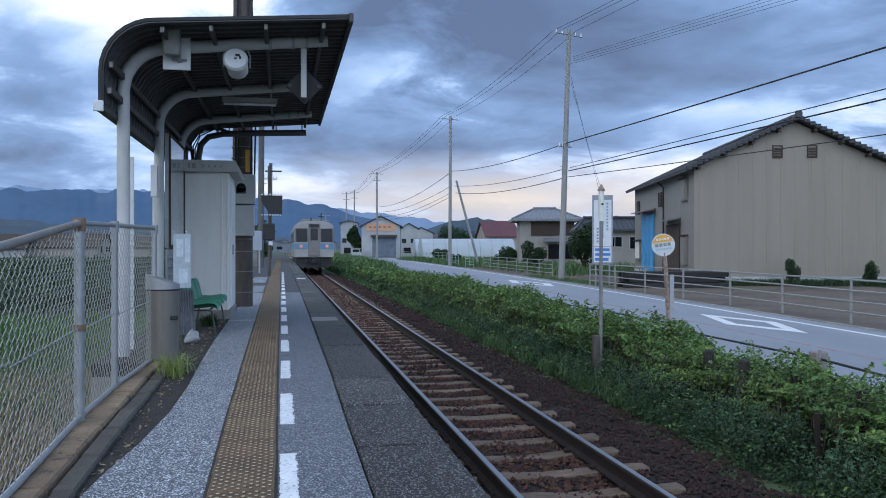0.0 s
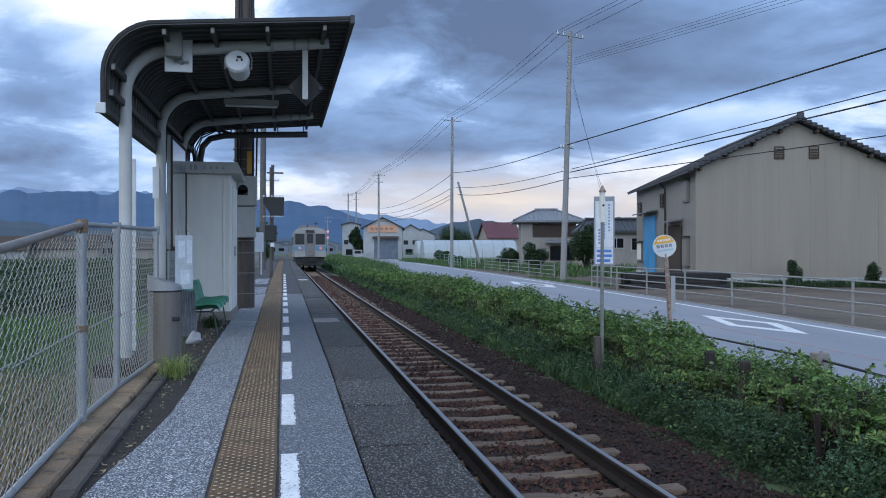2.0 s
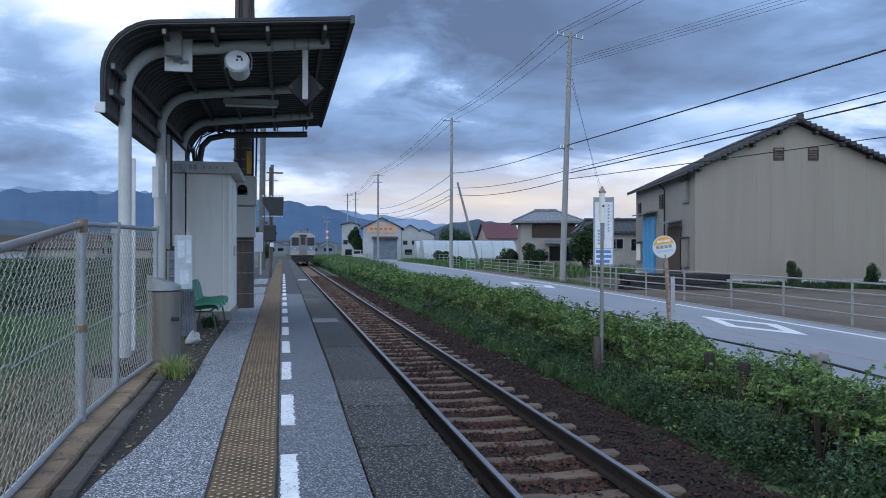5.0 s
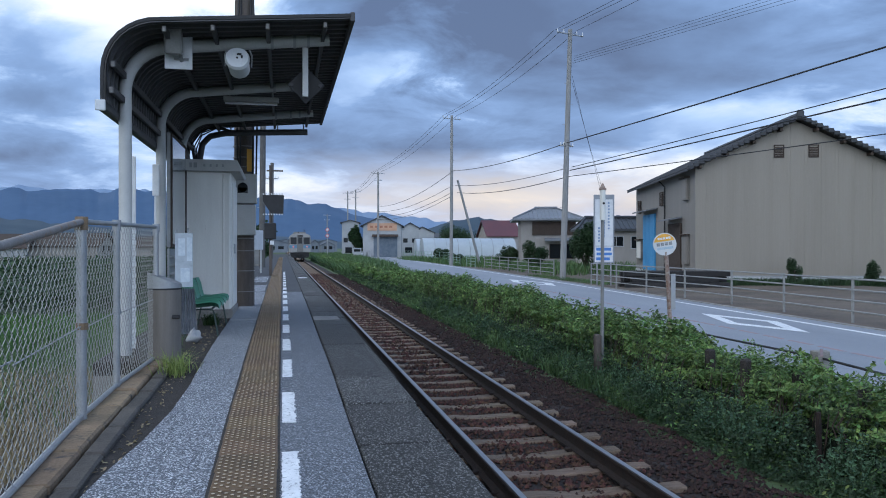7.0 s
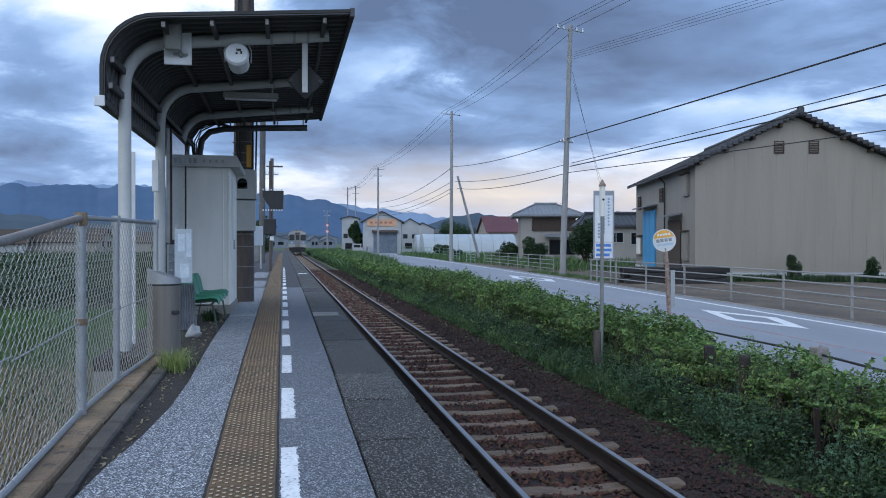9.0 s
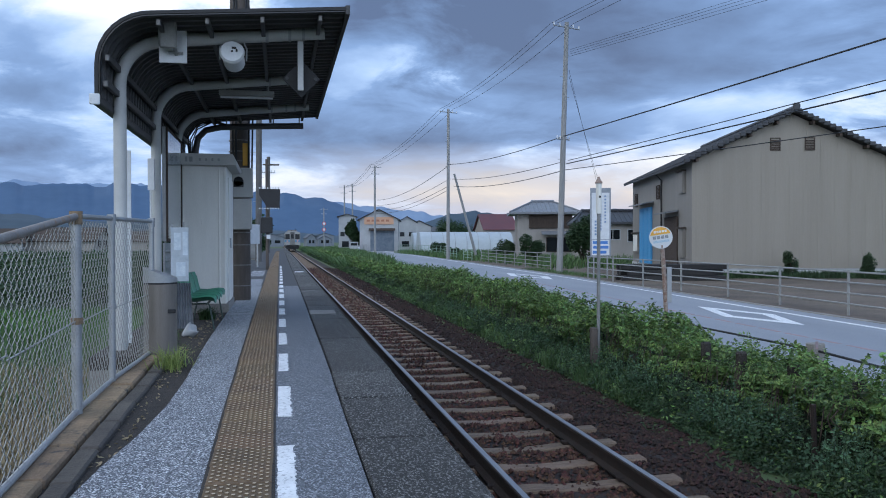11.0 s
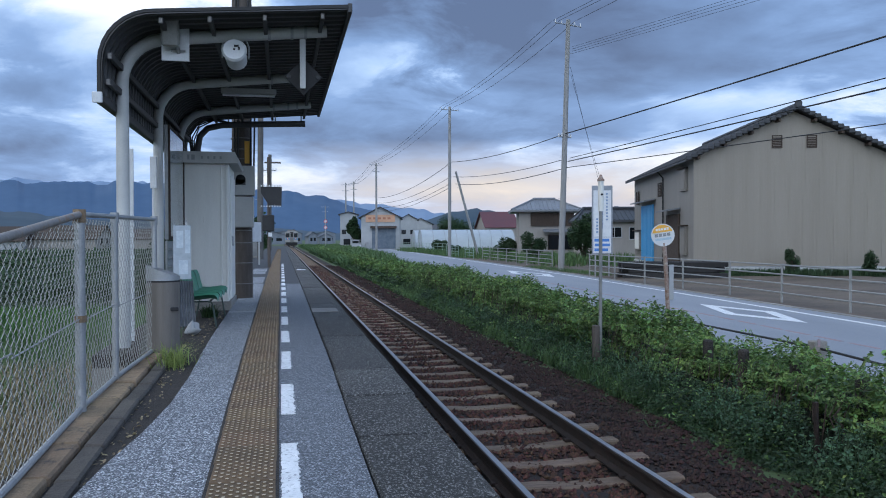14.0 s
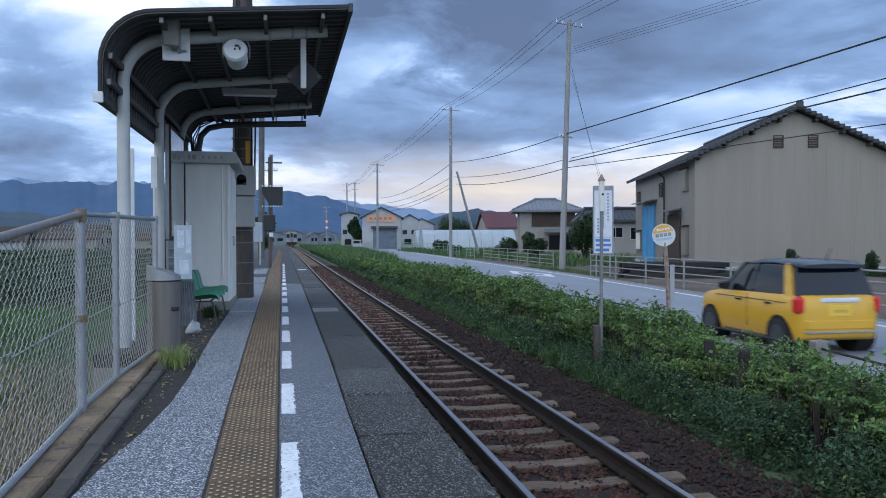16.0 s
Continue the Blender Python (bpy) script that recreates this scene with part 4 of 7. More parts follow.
    bd = part("sliding_door", bm, BLUED, root, "bright blue sliding door")
    bm = B()
    for i in range(9):
        yy = 9.95 + i * 0.44
        box(bm, -0.115, -0.098, yy, yy + 0.03, 0.55, 4.3)
    part("door_rib", bm, BLUED, bd)
    bm = B()
    box(bm, -0.08, 0.02, 3.0, 6.1, 0.5, 3.5, 0.01)
    part("dark_door", bm, WOODD, root, "dark weathered plank door")
    for y0, y1, z in ((2.9, 6.4, 3.75), (9.4, 14.2, 4.6)):
        bm = B()
        prism(bm, [(-0.75, z - 0.10), (-0.75, z - 0.02), (0.0, z + 0.12), (0.0, z + 0.02)], y0, y1)
        part("awning", bm, TILEG, root, "grey sheet awning")
    bm = B()
    tube(bm, [(-0.45, 7.0, 6.3), (-0.06, 7.0, 5.9), (-0.06, 7.0, 0.6)], 0.05, 8)
    part("downpipe", bm, BLACK, root)
    bm = B()
    box(bm, -0.05, W + 0.05, -0.06, -0.02, 0.47, 0.53)
    part("base_flashing", bm, GALV, root)
    return root


# ---- poles and wires ----
def pole(name, label, x, y, z0, x1, y1, z1, r0, r1, material, arms=(), insul=True):
    root = thing(name, label, "utility pole", x, y, z0, group="utility poles")
    o = Vector((x, y, z0))
    a, b = Vector((0, 0, -0.3)), Vector((x1 - x, y1 - y, z1 - z0))
    bm = B()
    cyl(bm, a, b, r0, r1, 16)
    part("shaft", bm, material, root, smooth=True)
    for z, w, dirx in arms:
        p = a.lerp(b, (z - z0 + 0.3) / (z1 - z0 + 0.3))
        bm = B()
        u = Vector((math.cos(dirx), math.sin(dirx), 0))
        cyl(bm, p - u * w, p + u * w, 0.045, seg=6)
        arm = part("crossarm", bm, GALV, root)
        for s in (-0.95, -0.5, 0.5, 0.95):
            bm = B()
            q = p + u * w * s
            cyl(bm, q, q + Vector((0, 0, 0.22)), 0.05, 0.03, 8)
            part("insulator", bm, WHITE, arm, "white insulator")
    bm = B()
    n = int((z1 - z0) * 0.55)
    for i in range(n):
        f = 0.3 + 0.65 * i / max(n, 1)
        p = a.lerp(b, f)
        s = 1 if i % 2 else -1
        cyl(bm, p, p + Vector((s * (r0 + 0.12), 0, 0)), 0.012, seg=5)
    tagged(part("step_bolt", bm, GALV, root), kind="stuff")
    return root


def wire(p0, p1, sag=0.3, r=0.018, name="overhead_wire"):
    bm = B()
    p0, p1 = Vector(p0), Vector(p1)
    pts = [p0.lerp(p1, i / 14) - Vector((0, 0, sag * 4 * (i / 14) * (1 - i / 14))) for i in range(15)]
    tube(bm, pts, r, 5)
    solo(name, bm, CABLE, "thin black overhead wire strung between poles", "wire", group="overhead wires")


P1B, P1T = (16.86, 46.3, ROAD_Z), (17.36, 46.3, 14.5)
P2B = (17.65, 83.0, ROAD_Z)
P3B = (16.4, 139.0, ROAD_Z)


def poles():
    pole("utility_pole", "tall pale concrete utility pole with crossarms beside the road", *P1B, *P1T, 0.20, 0.13, POLEC, ((14.2, 1.05, 0.35), (7.3, 0.5, 0.35)))
    pole("utility_pole", "pale concrete utility pole with crossarm beside the road", *P2B, 17.72, 83.0, 15.2, 0.20, 0.14, POLEC, ((14.85, 1.1, 0.35),))
    pole("utility_pole", "distant concrete utility pole with crossarm", *P3B, 16.4, 139.0, 14.4, 0.22, 0.15, POLEC, ((14.1, 1.2, 0.3), (12.9, 0.8, 0.3)))
    pole("bracing_pole", "thin leaning grey bracing pole", 21.0, 83.3, ROAD_Z, 18.4, 83.2, 8.3, 0.16, 0.11, POLEC)
    for x, y, h in ((15.9, 200, 15.2), (17.9, 200, 15.6), (14.0, 260, 12)):
        pole("utility_pole", "far thin utility pole with crossarm", x, y, ROAD_Z, x, y, h, 0.2, 0.15, POLEC, ((h - 0.5, 1.3, 0.2), (h - 2, 0.9, 0.2)))
    # level runs from the tall pole past the viewer: start, azimuth of the run, sag, thickness
    for x, z, az, r in ((16.4, 14.42, -9.6, 0.013), (16.75, 14.42, -10.2, 0.013), (17.75, 14.42, -8.8, 0.013),
                        (17.60, 12.85, -20.2, 0.009), (17.60, 12.72, -20.5, 0.009), (17.60, 12.58, -20.8, 0.009), (17.60, 12.44, -21.2, 0.009),
                        (17.10, 7.48, -3.8, 0.034), (17.45, 6.01, -1.6, 0.020), (17.33, 5.80, -2.8, 0.030), (17.18, 5.41, -14.2, 0.022)):
        d = 44.0
        wire((x, 46.3, z), (x + d * math.sin(radians(-az)), 46.3 - d * math.cos(radians(az)), z), 0.08, r)
    for dx in (-0.95, -0.5, 0.5):
        wire((17.3 + dx, 46.5, 14.42), (17.75 + dx, 83, 15.2), 0.5, 0.015)
        wire((17.75 + dx, 83, 15.2), (16.35 + dx, 139, 14.4), 0.7, 0.018)
        wire((16.35 + dx, 139, 14.4), (16.9 + dx, 200, 14.8), 0.9, 0.02)
    wire((17.1, 46.5, 7.48), (17.9, 83, 9.28), 0.35, 0.028)
    wire((17.9, 83, 9.28), (16.8, 139, 8.3), 0.9, 0.03)
    wire((17.2, 46.5, 5.95), (18.1, 83, 7.7), 0.35, 0.022)
    wire((17.0, 46.5, 5.35), (18.3, 83, 6.95), 0.4, 0.026)
    for z1, z2 in ((7.7, 7.4), (7.0, 6.6), (6.6, 6.0)):
        wire((17.8, 83, z1), (16.5, 139, z2), 0.8, 0.026)
    wire((17.5, 46.3, 11.6), (24.5, 58, 4.6), 0.15, 0.010)
    wire((17.5, 46.3, 11.2), (25.6, 60, 4.6), 0.15, 0.010)
    wire((-0.75, 14.7, 7.2), (-9.0, 12.5, 8.9), 0.15, 0.008)


# ---- train ----
def train():
    root = thing("train", "pale railcar with blue band and red tail lights", "train")
    body_m = mat("ivory_train_paint", (0.26, 0.255, 0.245), (0.36, 0.352, 0.34), 1.2, 0.45, bump=0.02, fine=20, spots=((0.38, 0.35, 0.31), 0.15, 2))
    band = mat("blue_train_band", (0.08, 0.20, 0.33), (0.13, 0.27, 0.40), 2, 0.45, bump=0)
    grey = mat("grey_train_end", (0.14, 0.135, 0.13), (0.20, 0.195, 0.185), 2, 0.5, bump=0)
    L, W = 20.5, 1.4
    out = [(-W, 1.15), (W, 1.15), (W, 3.28), (W - 0.07, 3.46), (W - 0.35, 3.64), (0.6, 3.74), (-0.6, 3.74), (-W + 0.35, 3.64), (-W + 0.07, 3.46), (-W, 3.28)]
    bm = B()
    prism(bm, out, 0.12, L)
    bd = part("body", bm, body_m, root)
    # tail end built of panels round its openings
    bm = B()
    box(bm, -1.36, -0.36, 0.02, 0.14, 1.15, 2.25, 0.02)
    box(bm, 0.36, 1.36, 0.02, 0.14, 1.15, 2.25, 0.02)
    prism(bm, [(-1.36, 3.2), (1.36, 3.2), (1.31, 3.44), (1.0, 3.61), (-1.0, 3.61), (-1.31, 3.44)], 0.0, 0.14)
    part("tail_end", bm, body_m, root)
    bm = B()
    for x in (-1.36, -0.50, 0.40, 1.28):
        box(bm, x, x + 0.09, 0.0, 0.14, 2.25, 3.2, 0.01)
    part("window_pillar", bm, grey, root)
    for x0, x1 in ((-1.27, -0.50), (0.49, 1.28)):
        bm = B()
        for q in ((x0, x1, 2.25, 2.29), (x0, x1, 3.16, 3.2), (x0, x0 + 0.03, 2.29, 3.16), (x1 - 0.03, x1, 2.29, 3.16)):
            box(bm, q[0], q[1], 0.0, 0.1, q[2], q[3])
        part("window_seal", bm, BLACK, root)
        bm = B()
        box(bm, x0, x1, 0.05, 0.09, 2.27, 3.18)
        part("window", bm, GLASSD, root, "dark tail window")
    bm = B()
    box(bm, -0.42, 0.42, -0.03, 0.14, 1.25, 2.35, 0.02)
    box(bm, -0.42, -0.26, -0.03, 0.14, 2.35, 3.22, 0.02)
    box(bm, 0.26, 0.42, -0.03, 0.14, 2.35, 3.22, 0.02)
    box(bm, -0.42, 0.42, -0.03, 0.14, 3.22, 3.55, 0.02)
    dr = part("gangway_door", bm, grey, root, "grey gangway door")
    bm = B()
    box(bm, -0.26, 0.26, 0.04, 0.08, 2.35, 3.22)
    part("pane", bm, GLASSD, dr)
    bm = B()
    box(bm, -0.34, 0.34, -0.045, -0.028, 3.28, 3.5)
    part("destination_board", bm, BLACK, dr, "dark destination board")
    for s in (-1, 1):
        bm = B()
        box(bm, min(s * 0.44, s * 1.365), max(s * 0.44, s * 1.365), 0.012, 0.03, 1.72, 2.14)
        part("band", bm, band, root, "blue band")
        bm = B()
        box(bm, min(s * 1.398, s * 1.408), max(s * 1.398, s * 1.408), 0.16, L - 0.2, 1.72, 2.14)
        part("side_band", bm, band, root, "blue band")
        bm = B()
        cyl(bm, (s * 0.92, 0.02, 1.93), (s * 0.92, -0.05, 1.93), 0.16, seg=14)
        hl = part("lamp_housing", bm, body_m, root)
        bm = B()
        cyl(bm, (s * 0.90, -0.04, 1.93), (s * 0.90, -0.065, 1.93), 0.065, seg=12)
        part("tail_light", bm, TAILRED, hl, "glowing red tail light")
        for i in range(7):
            bm = B()
            y0 = 2.2 + i * 2.45
            x = s * 1.405
            box(bm, min(x, x - s * 0.02), max(x, x - s * 0.02), y0, y0 + 1.6, 2.25, 3.1, 0)
            part("side_window", bm, GLASSD, root)
        for y0 in (0.9, 18.3):
            bm = B()
            x = s * 1.408
            box(bm, min(x, x - s * 0.02), max(x, x - s * 0.02), y0, y0 + 0.95, 1.2, 3.15, 0)
            part("side_door", bm, grey, root, "grey passenger door")
    bm = B()
    for y in (3, 8, 13, 17.5):
        box(bm, -0.85, 0.85, y, y + 1.7, 3.76, 4.0, 0.06)
    part("roof_unit", bm, grey, root)
    bm = B()
    cyl(bm, (0.55, 1.2, 3.7), (0.55, 1.2, 4.35), 0.03, seg=6)
    cyl(bm, (0.35, 1.2, 4.1), (0.75, 1.2, 4.1), 0.03, seg=6)
    cyl(bm, (-0.2, 0.7, 3.7), (-0.2, 0.7, 4.0), 0.05, seg=6)
    part("aerial", bm, BLACK, root)
    bm = B()
    box(bm, -1.25, 1.25, 0.3, L - 0.3, 0.55, 1.13, 0.03)
    part("underframe", bm, BLACK, root)
    bm = B()
    box(bm, -1.1, 1.1, 0.05, 0.3, 0.42, 0.62, 0.02)
    box(bm, -0.15, 0.15, -0.35, 0.1, 0.75, 1.02, 0.03)
    for x in (-0.55, -0.35, 0.35, 0.55):
        tube(bm, [(x, 0.0, 1.1), (x, -0.15, 0.8), (x * 0.9, -0.05, 0.6)], 0.03, 6)
    part("coupler", bm, BLACK, root)
    for y in (2.0, 4.1, 16.4, 18.5):
        bm = B()
        for s in (-1, 1):
            cyl(bm, (s * 0.48, y, 0.43), (s * 0.61, y, 0.43), 0.43, seg=20)
        cyl(bm, (-0.6, y, 0.43), (0.6, y, 0.43), 0.07, seg=8)
        part("wheelset", bm, RUST, root)
    return root


# ---- car ----
def car():
    root = thing("car", "bright yellow small hatchback with black roof, driving away", "car")
    root.scale = (1.08, 1.03, 1.0)
    yel = mat("yellow_car_paint", (0.62, 0.355, 0.034), (0.68, 0.39, 0.042), 1.0, 0.25, bump=0, fine=20)
    blk = mat("black_car_roof", (0.015, 0.017, 0.022), (0.025, 0.028, 0.034), 1.0, 0.18, bump=0)
    W = 0.735
    # body: cross sections along y (0 at the tail, 3.3 at the nose): y, half width, bottom, belt height
    secs = [(-0.015, 0.52, 0.38, 0.88), (0.005, 0.60, 0.31, 0.94), (0.05, 0.665, 0.26, 0.975), (0.12, 0.705, 0.23, 0.99), (0.22, 0.728, 0.21, 1.0), (0.45, 0.735, 0.20, 1.0), (1.2, 0.735, 0.19, 0.99), (2.2, 0.735, 0.19, 0.97), (2.55, 0.735, 0.20, 0.95), (2.95, 0.725, 0.22, 0.90), (3.18, 0.69, 0.26, 0.84), (3.28, 0.60, 0.34, 0.72)]
    bm = B()
    rows = []
    for y, w, zb, zt in secs:
        prof = [(-w * 0.93, zb), (-w * 0.99, zb + 0.16), (-w, zb + 0.38), (-w * 0.985, zt - 0.12), (-w * 0.93, zt - 0.02), (-w * 0.8, zt), (w * 0.8, zt), (w * 0.93, zt - 0.02), (w * 0.985, zt - 0.12), (w, zb + 0.38), (w * 0.99, zb + 0.16), (w * 0.93, zb)]
        rows.append([bm.verts.new((x, y, z)) for x, z in prof])
    for u, w_ in zip(rows, rows[1:]):
        for k in range(12):
            bm.faces.new((u[k], w_[k], w_[(k + 1) % 12], u[(k + 1) % 12]))
    bm.faces.new(rows[0])
    bm.faces.new(rows[-1][::-1])
    me_ob = part("body", bm, yel, root, smooth=True)
    # cabin with panes set into it, pillars and roof
    bm = B()
    lo = [(-0.655, 0.10), (0.655, 0.10), (0.675, 2.42), (-0.675, 2.42)]
    hi = [(-0.555, 0.29), (0.555, 0.29), (0.545, 1.80), (-0.545, 1.80)]
    u = [bm.verts.new((x, y, 0.955)) for x, y in lo]
    w_ = [bm.verts.new((x, y, 1.50)) for x, y in hi]
    for k in range(4):
        bm.faces.new((u[k], u[(k + 1) % 4], w_[(k + 1) % 4], w_[k]))
    bm.faces.new(w_)
    part("cabin", bm, blk, root, "black cabin frame")
    def pane(name, pts, off, lab):
        bm = B()
        a = [bm.verts.new(q) for q in pts]
        c = [bm.verts.new(tuple(q[k] + off[k] for k in range(3))) for q in pts]
        bm.faces.new(a)
        bm.faces.new(c[::-1])
        for k in range(4):
            bm.faces.new((a[k], c[k], c[(k + 1) % 4], a[(k + 1) % 4]))
        part(name, bm, CARGLASS, root, lab)
    pane("rear_window", [(-0.645, 0.118, 0.975), (0.645, 0.118, 0.975), (0.55, 0.28, 1.46), (-0.55, 0.28, 1.46)], (0, -0.018, 0.004), "dark tinted rear window")
    pane("windscreen", [(-0.62, 2.37, 0.99), (0.62, 2.37, 0.99), (0.51, 1.83, 1.46), (-0.51, 1.83, 1.46)], (0, 0.014, 0.012), "windscreen")
    for s in (-1, 1):
        pane("side_window", [(s * 0.652, 0.44, 0.985), (s * 0.66, 1.41, 0.985), (s * 0.566, 1.33, 1.465), (s * 0.562, 0.57, 1.465)], (s * 0.012, 0, 0), "tinted side window")
        pane("side_window", [(s * 0.661, 1.50, 0.985), (s * 0.668, 2.27, 0.985), (s * 0.565, 1.75, 1.465), (s * 0.566, 1.40, 1.465)], (s * 0.012, 0, 0), "side window")
    bm = B()
    rr = []
    for y, wd, z in ((0.12, 0.54, 1.50), (0.3, 0.60, 1.54), (0.8, 0.615, 1.575), (1.3, 0.60, 1.565), (1.86, 0.55, 1.495)):
        rr.append([bm.verts.new((x, y, zz)) for x, zz in ((-wd, z - 0.06), (-wd * 0.9, z - 0.01), (0, z + 0.015), (wd * 0.9, z - 0.01), (wd, z - 0.06), (0, z - 0.07))])
    for a, b in zip(rr, rr[1:]):
        for k in range(6):
            bm.faces.new((a[k], b[k], b[(k + 1) % 6], a[(k + 1) % 6]))
    bm.faces.new(rr[0])
    bm.faces.new(rr[-1][::-1])
    part("roof", bm, blk, root, "glossy black roof", smooth=True)
    for s in (-1, 1):
        def slat(pts, mt, name, th=0.025):
            bm = B()
            a = [bm.verts.new((s * x, y, z)) for x, y, z in pts]
            b = [bm.verts.new((s * (x + th), y, z)) for x, y, z in pts]
            n = len(pts)
            bm.faces.new(a)
            bm.faces.new(b[::-1])
            for k in range(n):
                bm.faces.new((a[k], b[k], b[(k + 1) % n], a[(k + 1) % n]))
            return part(name, bm, mt, root)
        slat([(0.655, 0.19, 0.96), (0.66, 0.41, 0.96), (0.568, 0.54, 1.51), (0.560, 0.39, 1.51)], yel, "rear_pillar", 0.03)
        slat([(0.665, 1.42, 0.97), (0.665, 1.50, 0.97), (0.572, 1.38, 1.50), (0.572, 1.32, 1.50)], blk, "door_pillar", 0.012)
        slat([(0.67, 2.30, 0.965), (0.68, 2.44, 0.965), (0.56, 1.84, 1.50), (0.565, 1.74, 1.50)], blk, "front_pillar", 0.02)
        bm = B()
        box(bm, min(s * 0.72, s * 0.90), max(s * 0.72, s * 0.90), 2.05, 2.18, 0.98, 1.12, 0.03)
        part("door_mirror", bm, blk, root, "black door mirror")
        bm = B()
        box(bm, min(s * 0.555, s * 0.725), max(s * 0.555, s * 0.725), -0.005, 0.17, 0.68, 0.97, 0.05)
        part("tail_lamp", bm, mat("red_lens", (0.50, 0.018, 0.022), (0.62, 0.03, 0.03), 3, 0.2, bump=0), root, "red tail lamp")
        for y in (0.62, 1.55):
            bm = B()
            box(bm, min(s * 0.735, s * 0.76), max(s * 0.735, s * 0.76), y + 0.1, y + 0.28, 0.80, 0.83, 0.008)
            part("door_handle", bm, blk, root, "dark door handle")
        for y in (1.46,):
            bm = B()
            box(bm, min(s * 0.728, s * 0.7385), max(s * 0.728, s * 0.7385), y, y + 0.005, 0.36, 0.93)
            part("door_seam", bm, BLACK, root)
        bm = B()
        box(bm, min(s * 0.70, s * 0.745), max(s * 0.70, s * 0.745), 0.85, 2.25, 0.19, 0.25, 0.01)
        part("sill_strip", bm, mat("brown_sill", (0.07, 0.045, 0.03), (0.13, 0.09, 0.06), 4, 0.4), root, "dark brown sill strip")
        # thin black strip drawn for the shade in the body crease
        bm = B()
        box(bm, min(s * 0.722, s * 0.7375), max(s * 0.722, s * 0.7375), 0.32, 2.62, 0.852, 0.858)
        part("body_crease", bm, blk, root, "black strip drawn for the shade of the body crease")
        for y in (0.50, 2.78):
            bm = B()
            cyl(bm, (s * 0.45, y, 0.30), (s * 0.742, y, 0.30), 0.335, seg=28)
            part("wheel_arch", bm, mat("matt_black", (0.004, 0.004, 0.004), (0.009, 0.009, 0.009), 5, 0.95, bump=0), root, "dark wheel arch", smooth=True)
            bm = B()
            cyl(bm, (s * 0.56, y, 0.285), (s * 0.748, y, 0.285), 0.285, seg=28)
            wl = part("wheel", bm, BLACK, root, "black tyre", smooth=True)
            bm = B()
            cyl(bm, (s * 0.74, y, 0.285), (s * 0.756, y, 0.285), 0.185, seg=20)
            part("rim", bm, mat("grey_wheel_rim", (0.08, 0.085, 0.095), (0.15, 0.155, 0.17), 4, 0.4, 0.6, bump=0), wl, "dark grey rim")
    bm = B()
    box(bm, -0.34, 0.34, -0.035, 0.02, 0.855, 0.95, 0.03)
    part("tailgate_garnish", bm, WHITE, root, "bright tailgate garnish")
    bm = B()
    box(bm, -0.19, 0.19, -0.022, 0.02, 0.64, 0.83, 0.008)
    pl = part("number_plate", bm, mat("yellow_plate", (0.75, 0.48, 0.05), (0.8, 0.52, 0.06), 4, 0.5, bump=0), root, "yellow plate")
    bm = B()
    box(bm, -0.12, 0.12, -0.026, -0.019, 0.70, 0.755)
    part("plate_bars", bm, mat("plate_ink", (0.5, 0.33, 0.05), (0.55, 0.37, 0.06), 4, 0.6, bump=0), pl)
    bm = B()
    box(bm, -0.58, 0.58, -0.045, 0.06, 0.36, 0.395, 0.01)
    part("bumper_strip", bm, GALV, root, "bright bumper strip")
    bm = B()
    box(bm, -0.60, 0.60, -0.03, 0.1, 0.40, 0.60, 0.04)
    part("rear_bumper", bm, yel, root, "yellow rear bumper")
    bm = B()
    cyl(bm, (0.1, 0.5, 1.57), (0.1, 0.38, 1.78), 0.012, 0.006, 6)
    part("aerial", bm, BLACK, root)
    return root


TAILRED = glowing("tail_light_red", (1.0, 0.10, 0.09), 1.1)
CARGLASS = glass("tinted_car_glass", (0.006, 0.010, 0.018), 0.03)

ground()
mountains()
platform()
track()
road()
canopy()
canopy_fittings()
warehouse()
poles()
TRAIN = train()
CAR = car()


# ---- vegetation ----
def blades(name, n, xf, yf, zf, h, w, material, label, category, seed, lean=0.5, kind="stuff", parent=None, along=None, span=None):
    """Bent grass blades, each two quads and a tip."""
    rng = np.random.default_rng(seed)
    x, y = xf(rng, n), yf(rng, n)
    if along is not None:
        y = along(x) - y
    if span is not None:
        lo = np.array([span[0](v) for v in y])
        hi = np.array([span[1](v) for v in y])
        x = lo + (hi - lo) * rng.random(n)
    keep = ~((x > 0.8) & (x < 3.9))
    x, y = x[keep], y[keep]
    n = len(x)
    z = zf(x, y)
    H = rng.uniform(h[0], h[1], n)
    Wd = rng.uniform(w[0], w[1], n)
    a = rng.uniform(0, 2 * np.pi, n)
    le = rng.uniform(0.1, lean, n) * H
    dx, dy = np.cos(a), np.sin(a)
    sx, sy = -dy * Wd / 2, dx * Wd / 2
    V = np.zeros((n, 5, 3))
    for k, (f, ww) in enumerate(((0.0, 1.0), (0.0, -1.0), (0.55, 0.8), (0.55, -0.8), (1.0, 0.0))):
        off = le * f * f
        V[:, k, 0] = x + dx * off + sx * ww
        V[:, k, 1] = y + dy * off + sy * ww
        V[:, k, 2] = z + H * f * (1 - 0.15 * f)
    base = (np.arange(n) * 5)[:, None]
    q = (base + np.array([[0, 1, 3, 2]])).tolist()
    t = (base + np.array([[2, 3, 4]])).tolist()
    return raw(name, V.reshape(-1, 3).tolist(), q + t, material, parent, label, category, kind)


